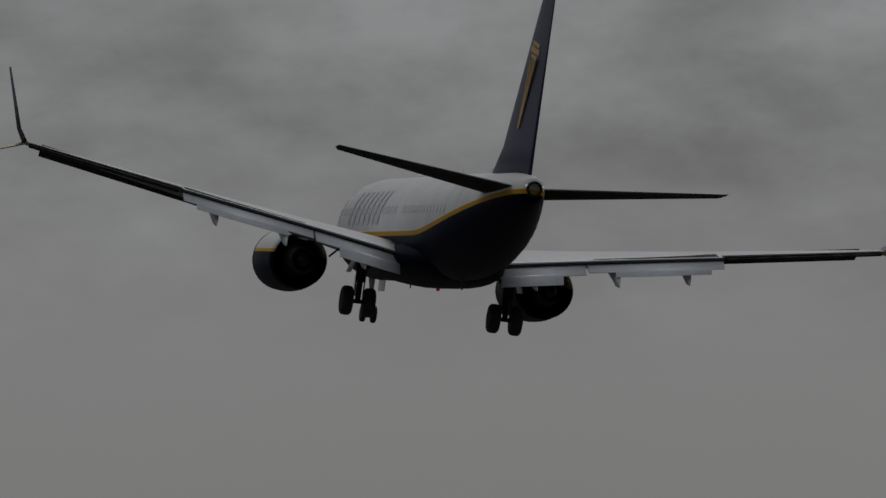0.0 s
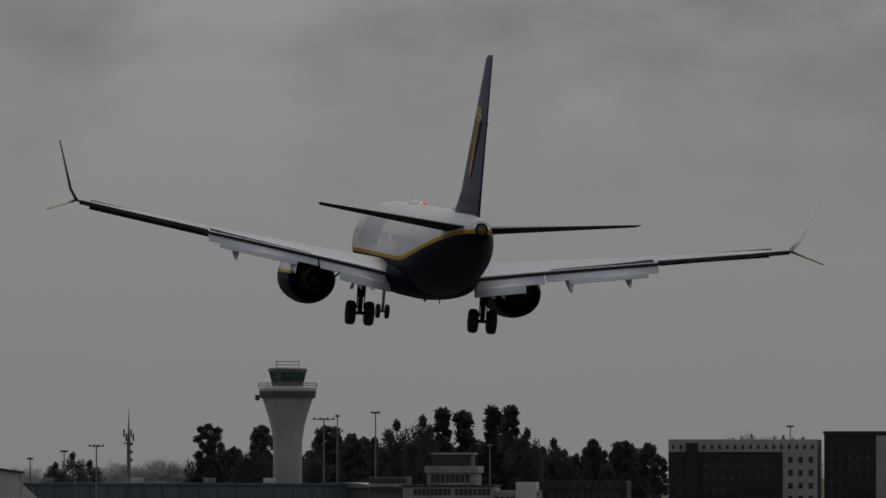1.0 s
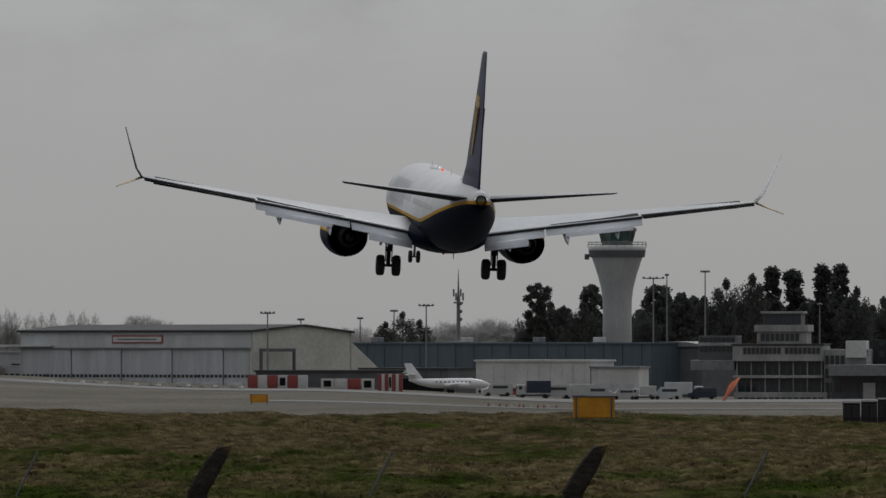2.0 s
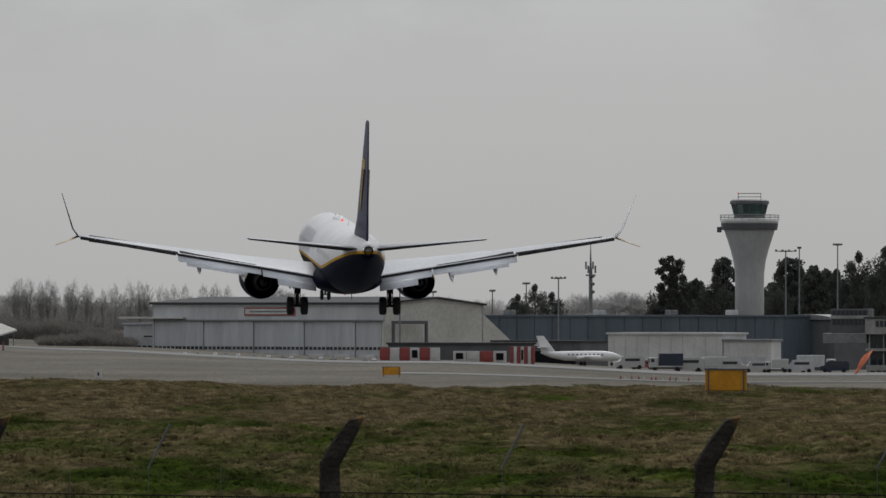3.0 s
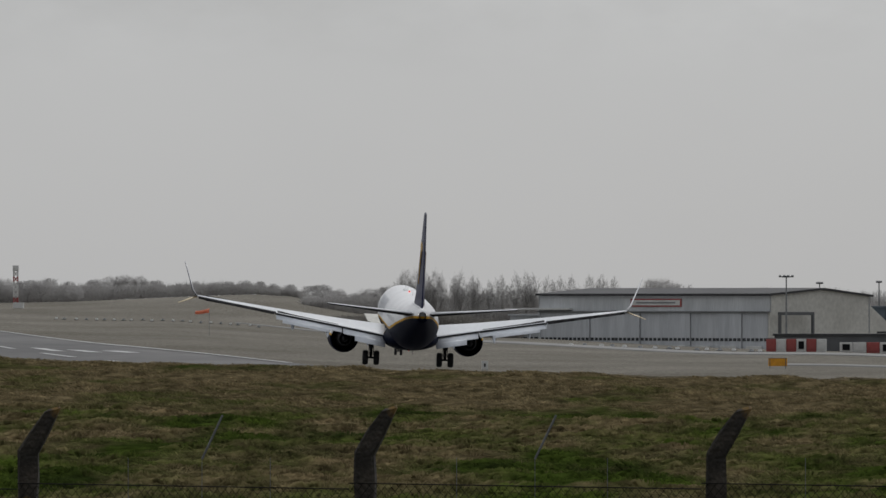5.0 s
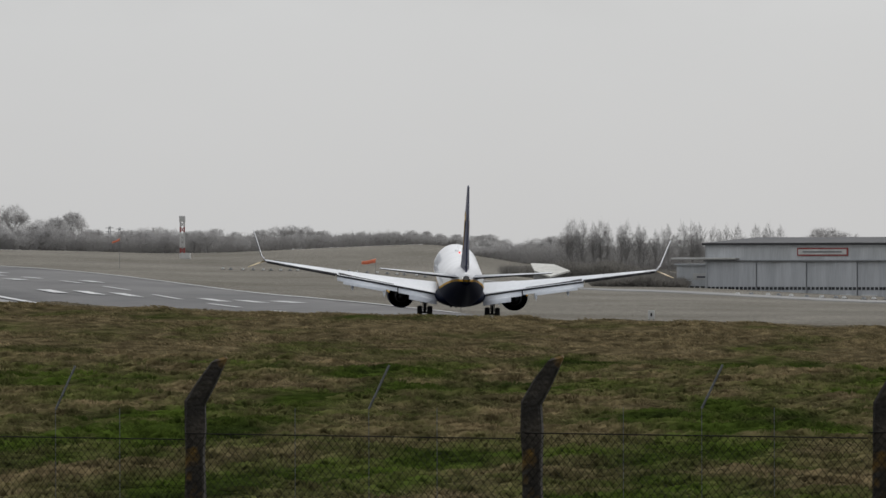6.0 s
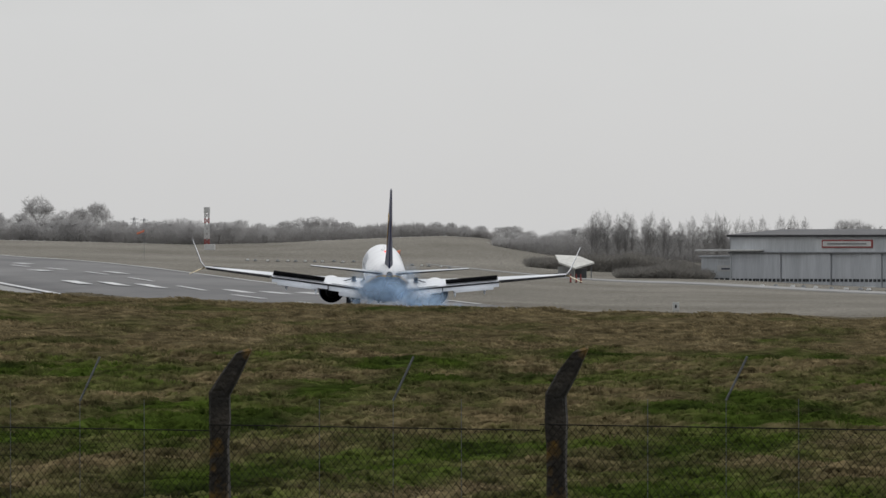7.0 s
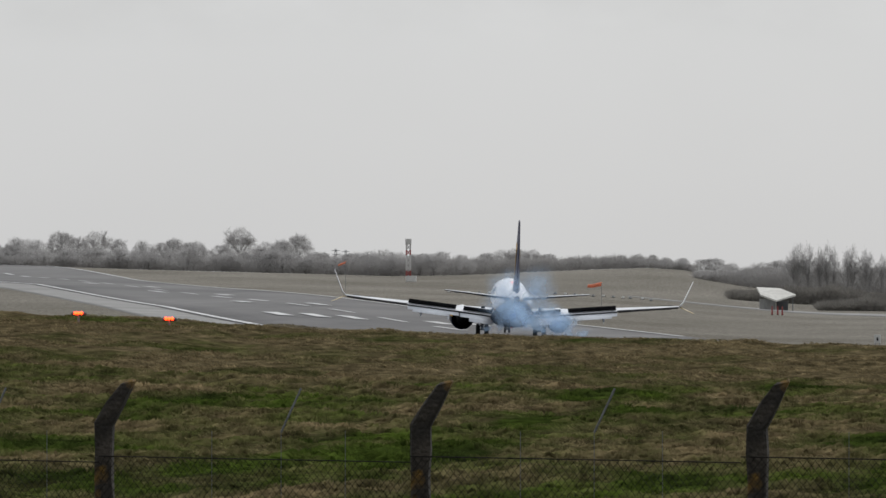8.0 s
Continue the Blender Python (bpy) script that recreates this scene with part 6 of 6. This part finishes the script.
def hedge(name, az0, az1, d, el, seed, label, mat="twig", dense=34):
    """A long leafless thicket: a dense tangle of fine stems."""
    rng = random.Random(seed)
    verts, faces = [], []
    n = int(abs(az1 - az0) * dense)
    for k in range(n):
        az = rng.uniform(az0, az1)
        p = spot(az, d + rng.uniform(-9, 9))
        lump = (0.75 + 0.3 * noise.noise(Vector((az * 0.02, seed, 0)))) * min(1, 0.15 + abs(az - az0) / 130, 0.15 + abs(az1 - az) / 130)
        h = max(1.0, (height_at(el, d) - p.z)) * lump
        z = h * rng.random() ** 1.3
        a = Vector((p.x, p.y, p.z + z))
        dr = Vector((rng.uniform(-0.8, 0.8), rng.uniform(-0.8, 0.8), rng.uniform(0.2, 1.2))).normalized()
        ln = rng.uniform(0.8, 2.2)
        w = dr.orthogonal().normalized() * rng.uniform(0.06, 0.12)
        i = len(verts)
        verts.extend((a - w, a + w, a + dr * ln))
        faces.append((i, i + 1, i + 2))
    ob = mesh_object(name, verts, faces, M[mat])
    return tagged(ob, label, "hedge", kind="stuff")


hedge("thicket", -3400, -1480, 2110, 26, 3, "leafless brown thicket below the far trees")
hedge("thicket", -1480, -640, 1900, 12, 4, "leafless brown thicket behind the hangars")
hedge("scrub", -1420, -1110, 1740, -24, 6, "dark brambles in the dip below the mound", "bramble", 60)
hedge("scrub", -1260, -1090, 1640, -44, 12, "dark brambles in the dip beside the hangar", "bramble", 60)
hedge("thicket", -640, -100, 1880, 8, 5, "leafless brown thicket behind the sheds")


# ---- fence ----
M["stake"] = material("dull_galvanised_stake", (0.20, 0.21, 0.22), 0.8, 0.1, scale=8.0, vary=0.2)


def lichen_on(mt):
    """Orange lichen crusts in patches over a material."""
    nt = mt.node_tree
    bs = nt.nodes["Principled BSDF"]
    old = bs.inputs["Base Color"].links[0].from_socket
    co = nt.nodes.new("ShaderNodeTexCoord")
    nz = nt.nodes.new("ShaderNodeTexNoise")
    nz.inputs["Scale"].default_value, nz.inputs["Detail"].default_value = 3.2, 7
    nt.links.new(co.outputs["Object"], nz.inputs["Vector"])
    rp = nt.nodes.new("ShaderNodeMapRange")
    rp.inputs["From Min"].default_value, rp.inputs["From Max"].default_value = 0.53, 0.61
    nt.links.new(nz.outputs["Fac"], rp.inputs["Value"])
    mx = nt.nodes.new("ShaderNodeMix")
    mx.data_type = "RGBA"
    mx.inputs["B"].default_value = (0.20, 0.115, 0.02, 1)
    nt.links.new(rp.outputs[0], mx.inputs["Factor"])
    nt.links.new(old, mx.inputs["A"])
    nt.links.new(mx.outputs["Result"], bs.inputs["Base Color"])


lichen_on(M["post"])
FENCE_A, FENCE_STEP = Vector((-10.465, 61.7)), Vector((2.53, -1.61))
# the posts were not set quite evenly
POST_SHIFT = {0: -0.02, 1: 0.025, 2: 0.105, 3: 0.04, 4: 0.04}


def fence():
    rng = random.Random(11)
    fn = Matrix.Rotation(math.atan2(FENCE_STEP.y, FENCE_STEP.x), 4, "Z")
    ln = FENCE_STEP.length
    for i in range(-2, 7):
        p = FENCE_A + FENCE_STEP * i + FENCE_STEP.normalized() * POST_SHIFT.get(i, 0.0)
        gz = ground_z(p.x, p.y) - 0.15
        d = p.length
        top = height_at(-196, d) - gz
        bend = top - 0.30
        post = thing("fence_post", Matrix.Translation((p.x, p.y, gz)) @ Matrix.Rotation(rng.uniform(-0.05, 0.05), 4, "Z") @ pose(0, 0, 0, 0, rng.uniform(-1, 1)),
                     "weathered concrete fence post with a cranked top", "fence post", "fence posts")
        rings = []
        for k in range(15):
            z = bend * k / 12 if k <= 12 else 0
            w = 0.067 + 0.005 * math.sin(k * 1.7 + i)
            x = 0.0
            if k > 12:
                u = (k - 12) / 2
                z, x, w = bend + (top - bend) * u, 0.175 * u, 0.068 - 0.013 * u
            rings.append([(x + sx * w + rng.uniform(-0.006, 0.006), sy * 0.072 + rng.uniform(-0.006, 0.006), z + (0.012 * (sx if k == 14 else -sx) if k >= 12 else 0))
                          for sx, sy in ((-0.8, -1), (0.8, -1), (1, -0.8), (1, 0.8), (0.8, 1), (-0.8, 1), (-1, 0.8), (-1, -0.8))])
        # the worn, rounded tip
        cx = sum(p[0] for p in rings[-1]) / 8
        rings.append([(cx + (p[0] - cx) * 0.7 + 0.008, p[1] * 0.7, p[2] + 0.018) for p in rings[-1]])
        part("shaft", loft(rings), M["post"], post)
    # wire panels
    for i in range(-2, 6):
        p = FENCE_A + FENCE_STEP * i
        q = p + FENCE_STEP
        gz = min(ground_z(p.x, p.y), ground_z(q.x, q.y))
        m = Matrix.Translation((p.x, p.y, gz)) @ fn
        h = height_at(-330, (p + q).length / 2) - gz
        pan = thing("chain_link_panel", m, "rusty chain-link mesh between two concrete posts", "fence panel", "chain-link panels")
        verts, faces = [], []
        step = 0.066
        n = int((ln + h) / step)
        for sgn in (1, -1):
            for k in range(n):
                x0 = -h + k * step
                a, b = (x0, 0.0), (x0 + h, h)
                lo, hi = max(0.0, -x0), min(h, ln - x0)
                if hi <= lo:
                    continue
                xa, xb = x0 + lo, x0 + hi
                if sgn < 0:
                    xa, xb = ln - xa, ln - xb
                sag = 0.01 * math.sin(k)
                limb(verts, faces, Vector((xa, -0.09 + sag, lo)), Vector((xb, -0.09 - sag, hi)), 0.0021, 0.0021, 3)
        mesh_object("mesh", verts, faces, M["wire"], pan, "rusty diamond wire mesh")
        for z in (h, h * 0.5, 0.06):
            part("line_wire", tube((0, -0.09, z), (ln, -0.09, z), 0.004, None, 6), M["wire"], pan)
    # thin steel stakes of an older fence just behind
    for i in range(-2, 6):
        for u, cr in ((0.47, 1), (0.68, 0), (0.24, 0)):
            p = FENCE_A + FENCE_STEP * (i + u) + Vector((0.0, 1.5))
            gz = ground_z(p.x, p.y) - 0.1
            d = p.length
            zt = height_at(-205 if cr else -280, d) - gz
            zb = height_at(-278, d) - gz if cr else zt
            st = thing("steel_stake", Matrix.Translation((p.x, p.y, gz)), "thin galvanised stake with a leaning top" if cr else "short thin galvanised stake", "fence stake", "steel stakes")
            bm = box((0.005, 0.005, zb), (0, 0, zb / 2), None, 0.003)
            part("upright", bm, M["stake"], st)
            if cr:
                part("leaning_arm", tube((0, 0, zb - 0.02), (0.15, 0, zt), 0.008, 0.008, 6), M["stake"], st)


fence()


# ---- tufts of rough grass on the bank ----
def tuft_field(name, mat, count, seed, tall, label, clump):
    rng = random.Random(seed)
    verts, faces, ups = [], [], []
    made = 0
    while made < count:
        az, d = rng.uniform(-3000, 700), 70 + 175 * rng.random() ** 0.75
        x, y = d * az / F, d
        k = noise.noise(Vector((x * 0.5, y * 0.16, clump)))
        if k < rng.uniform(-1.6, 0.0):
            continue
        made += 1
        z = ground_z(x, y) + hummock(x, y, math.hypot(x, y))
        h = tall * rng.uniform(0.5, 1.3) * (1 + k)
        for j in range(3):
            t = rng.uniform(0, 6.28)
            base = Vector((x + rng.uniform(-0.12, 0.12), y + rng.uniform(-0.12, 0.12), z - 0.02))
            w = Vector((math.cos(t), math.sin(t), 0)) * rng.uniform(0.012, 0.03)
            lean = Vector((rng.uniform(-2.2, 1.4), rng.uniform(-1.5, 1.5), 0)) * h
            i = len(verts)
            verts.extend((base - w, base + w, base + lean * 0.4 + Vector((0, 0, h * 0.7)), base + lean + Vector((0, 0, h))))
            faces.extend(((i, i + 1, i + 2), (i + 1, i + 3, i + 2)))
            up = Vector((rng.uniform(-0.3, 0.3), rng.uniform(-0.4, 0.2), 1)).normalized()
            ups.extend((up,) * 4)
    ob = mesh_object(name, verts, faces, mat, smooth=True)
    ob.data.normals_split_custom_set_from_vertices(ups)
    return tagged(ob, label, "grass", kind="stuff")


def tussocks(count, seed):
    """Mounds of long leaning leaves with shade between them."""
    rng = random.Random(seed)
    verts, faces = [], []
    while count:
        az, d = rng.uniform(-3000, 700), 66 + 110 * rng.random() ** 0.9
        x, y = d * az / F, d
        if noise.noise(Vector((x * 0.35, y * 0.10, 4.4))) < rng.uniform(-0.5, 0.35):
            continue
        count -= 1
        z = ground_z(x, y) + hummock(x, y, math.hypot(x, y)) - 0.02
        wide, h = rng.uniform(0.08, 0.30), rng.uniform(0.05, 0.12)
        for j in range(26):
            t, u = rng.uniform(0, 6.28), rng.random()
            base = Vector((x + wide * u * math.cos(t), y + wide * u * math.sin(t), z))
            out = Vector((math.cos(t) - 0.5, math.sin(t), 0)) * wide * rng.uniform(0.3, 0.9)
            w = Vector((-math.sin(t), math.cos(t), 0)) * rng.uniform(0.005, 0.012)
            tall = h * (1.15 - 0.7 * u * u)
            i = len(verts)
            verts.extend((base - w, base + w, base + out * 0.5 + w * 0.8 + Vector((0, 0, tall)), base + out + Vector((0, 0, tall * 0.6))))
            faces.extend(((i, i + 1, i + 2), (i, i + 2, i + 3)))
    return tagged(mesh_object("grass_tussocks", verts, faces, M["blade"], smooth=True), "matted tussocks of rough winter grass", "grass", kind="stuff")


tussocks(10000, 9)
tuft_field("grass_tufts", M["blade"], 150000, 5, 0.05, "short rough winter grass tufts", 1.5)


# ---- tyre smoke ----
def smoke_material():
    mt = bpy.data.materials.new("blue_grey_tyre_smoke")
    mt.use_nodes = True
    nt = mt.node_tree
    nt.nodes.clear()
    out = nt.nodes.new("ShaderNodeOutputMaterial")
    clear = nt.nodes.new("ShaderNodeBsdfTransparent")
    near, thru = nt.nodes.new("ShaderNodeBsdfDiffuse"), nt.nodes.new("ShaderNodeBsdfTranslucent")
    half, veil = nt.nodes.new("ShaderNodeMixShader"), nt.nodes.new("ShaderNodeMixShader")
    half.inputs[0].default_value = 0.6
    for nd in (near, thru):
        nd.inputs["Color"].default_value = (0.54, 0.74, 1.0, 1)
    nt.links.new(near.outputs[0], half.inputs[1])
    nt.links.new(thru.outputs[0], half.inputs[2])
    nt.links.new(clear.outputs[0], veil.inputs[1])
    nt.links.new(half.outputs[0], veil.inputs[2])
    nt.links.new(veil.outputs[0], out.inputs["Surface"])
    uv = nt.nodes.new("ShaderNodeUVMap")
    sp = nt.nodes.new("ShaderNodeSeparateXYZ")
    nt.links.new(uv.outputs[0], sp.inputs[0])
    co = nt.nodes.new("ShaderNodeTexCoord")
    nz = nt.nodes.new("ShaderNodeTexNoise")
    nz.inputs["Scale"].default_value, nz.inputs["Detail"].default_value = 0.9, 4
    nt.links.new(co.outputs["Object"], nz.inputs["Vector"])
    edge = nt.nodes.new("ShaderNodeMapRange")
    edge.interpolation_type = "SMOOTHSTEP"
    edge.inputs["From Min"].default_value, edge.inputs["From Max"].default_value = 1.0, 0.0
    edge.inputs["To Min"].default_value, edge.inputs["To Max"].default_value = 0.0, 0.62
    nt.links.new(sp.outputs["X"], edge.inputs["Value"])
    mr = nt.nodes.new("ShaderNodeMapRange")
    mr.inputs["From Min"].default_value, mr.inputs["From Max"].default_value = -0.1, 0.62
    nt.links.new(nz.outputs["Fac"], mr.inputs["Value"])
    ml = nt.nodes.new("ShaderNodeMath")
    ml.operation = "MULTIPLY"
    nt.links.new(edge.outputs[0], ml.inputs[0])
    nt.links.new(mr.outputs[0], ml.inputs[1])
    nt.links.new(ml.outputs[0], veil.inputs[0])
    return mt


M["smoke"] = smoke_material()


def smoke_puff(rng, size):
    """A thin curling veil, bowed and ragged, that fades to its rim."""
    bm = bmesh.new()
    uv = bm.loops.layers.uv.new("UVMap")
    rot = Euler((rng.uniform(1.1, 2.0), rng.uniform(-0.5, 0.5), rng.uniform(-0.6, 0.6))).to_matrix()
    lobe, ph = rng.uniform(0.1, 0.22), rng.uniform(0, 6.28)
    ring = [(2 * math.pi * q / 18, 1 + lobe * math.sin(2 * 2 * math.pi * q / 18 + ph) + 0.08 * math.sin(5 * 2 * math.pi * q / 18)) for q in range(18)]
    rows = [[bm.verts.new((0, 0, 0))]]
    for j in range(1, 5):
        u = j / 4 * size
        rows.append([bm.verts.new(rot @ Vector((1.15 * u * g * math.cos(t), 0.9 * u * g * math.sin(t), 0.35 * u * u / size + 0.15 * u * math.sin(2 * t + ph)))) for t, g in ring])
    for j in range(4):
        for q in range(18):
            n = (q + 1) % 18
            if j == 0:
                f, us = bm.faces.new((rows[0][0], rows[1][q], rows[1][n])), (0, 0.25, 0.25)
            else:
                f, us = bm.faces.new((rows[j][q], rows[j + 1][q], rows[j + 1][n], rows[j][n])), (j / 4, (j + 1) / 4, (j + 1) / 4, j / 4)
            for lp, u in zip(f.loops, us):
                lp[uv].uv = (u, 0.5)
    return bm


PUFFS = []


def build_smoke():
    rng = random.Random(21)
    # time of birth, side, offset across once drawn along, final height, distance behind, size
    for t0, side, dx, up, lag, size in ((6.34, -1, -2.6, 0.5, 8, 0.7), (6.34, 1, 2.8, 0.5, 8, 0.7), (6.38, 1, 2.2, 0.8, 16, 1.0), (6.38, -1, -1.4, 0.9, 18, 1.0), (6.42, 1, 0.6, 2.0, 24, 1.7), (6.44, -1, -0.6, 2.2, 22, 1.8),
                                        (6.42, 1, 5.4, 0.2, 12, 0.9), (6.48, 1, 6.8, 0.15, 15, 1.0), (6.5, 1, 4.4, 0.9, 21, 1.6), (6.5, -1, 0.2, 1.6, 23, 2.0), (6.55, 1, 1.6, 1.4, 25, 1.9), (6.6, -1, -1.2, 3.0, 26, 2.0), (6.62, 1, 4.2, 1.2, 20, 1.7), (6.7, 1, 1.4, 3.4, 27, 2.2),
                                        (6.8, -1, 0.0, 2.4, 22, 2.2), (6.9, 1, 4.6, 1.3, 23, 1.9), (7.0, 1, 2.2, 4.6, 29, 2.4), (7.1, -1, -1.0, 4.8, 28, 2.4), (7.3, 1, 3.4, 2.2, 24, 2.2)):
        ob = tagged(part("smoke_puff", smoke_puff(rng, size), M["smoke"], smooth=True), "thin blue-grey puff of tyre smoke", "smoke", "tyre smoke")
        PUFFS.append((ob, t0, side, dx, up, lag))


build_smoke()


# ---- what moves ----
FLIGHT = [
    (0.0, 22.04, 321.00, 16.81, 5.25, 2.21, 6.74),
    (0.5, 14.08, 357.90, 14.98, 5.44, 2.64, 5.59),
    (1.0, 6.14, 390.50, 13.15, 5.88, 2.87, 3.81),
    (1.5, -1.53, 423.16, 11.27, 6.47, 3.21, 3.22),
    (1.7, -4.74, 436.31, 10.56, 6.55, 3.50, 3.01),
    (2.8, -21.93, 507.89, 6.58, 6.94, 3.29, 0.23),
    (3.0, -25.02, 520.64, 5.92, 7.00, 3.47, 0.09),
    (3.5, -32.99, 552.79, 4.36, 6.89, 3.57, 1.37),
    (4.0, -40.82, 584.06, 3.13, 7.05, 3.55, 2.80),
    (4.5, -48.28, 616.33, 2.04, 7.60, 3.00, 2.91),
    (5.0, -56.06, 649.33, 1.11, 7.65, 3.00, 2.08),
    (5.2, -59.12, 661.58, 0.80, 7.80, 3.05, 1.62),
    (6.3, -76.13, 731.67, -0.11, 7.10, 4.15, 1.65),
    (6.5, -79.32, 743.85, -0.37, 7.34, 4.05, 2.03),
    (7.0, -86.79, 775.16, -0.50, 7.50, 3.65, 1.25),
    (7.5, -94.22, 806.76, -0.58, 8.20, 3.33, 1.85),
    (8.0, -101.40, 838.51, -0.44, 8.22, 2.45, 1.94),]


def motions():
    walk(AIRLINER, [(t, pose(x, y, z, 0, 0, yaw) @ pose(0, 0, 0, pitch) @ pose(0, 0, 0, 0, roll)) for t, x, y, z, yaw, pitch, roll in FLIGHT])
    for (wing, panels), side in zip(WINGS, (-1, 1)):
        rest = wing.matrix_basis.copy()
        walk(wing, [(t, rest @ pose(0, 0, 0, 0, side * a)) for t, a in ((0, 0), (1.7, 0), (2.8, -0.4), (3.5, -0.55), (4.5, -0.7), (5.4, -0.75), (6.2, 0.0), (6.5, 0.95), (7.0, 2.3), (7.5, 2.5), (8.0, 3.0))])
        for k, (panel, base) in enumerate(panels):
            late = 0.0 if k else 0.4
            walk(panel, [(t, base @ pose(0, 0, 0, -a)) for t, a in ((0, 0), (6.55 + late, 0), (6.7 + late, 18), (6.9 + late, 37), (8.0, 37))])
    ts = [row[0] for row in FLIGHT]
    for puff, t0, side, across, rise, behind in PUFFS:
        def wake(t, lag, dx, up):
            x, y = (lerp_table(t, ts, [row[k] for row in FLIGHT]) for k in (1, 2))
            # the wind holds the smoke in the line of sight of the runway's near end
            x, y = x + dx + 0.13 * lag, y - 0.98 * lag
            return x, y, ground_z(x, y) + up

        # rises from the wheels' contact, then is drawn along in the wake
        x, y, z = wake(t0, 1.0, side * 2.8, 0)
        rows = [(0.0, pose(x, y, z - 5)), (t0 - 0.1, pose(x, y, z - 5))]
        for k in range(7):
            t = t0 + 0.02 + k * max(0.1, (8.2 - t0) / 6)
            age = t - t0
            over = max(0.0, t - 8.0)
            drawn = 1 - math.exp(-4.0 * age)
            lag = 2.0 + drawn * (behind - 2.0) - over * 66
            px, py, pz = wake(min(t, 8.0), lag, side * 2.8 * (1 - drawn) + across * drawn, 0.35 + drawn * rise)
            rows.append((t, pose(px, py, pz, 0, 12 * side * age)))
        walk(puff, rows)
    for gear in GEARS[:2]:
        walk(gear, [(t, pose(0, 0, z)) for t, z in ((0, 0), (6.2, 0.2), (6.5, 0.62), (7.0, 0.66), (8.0, 0.48))])


motions()
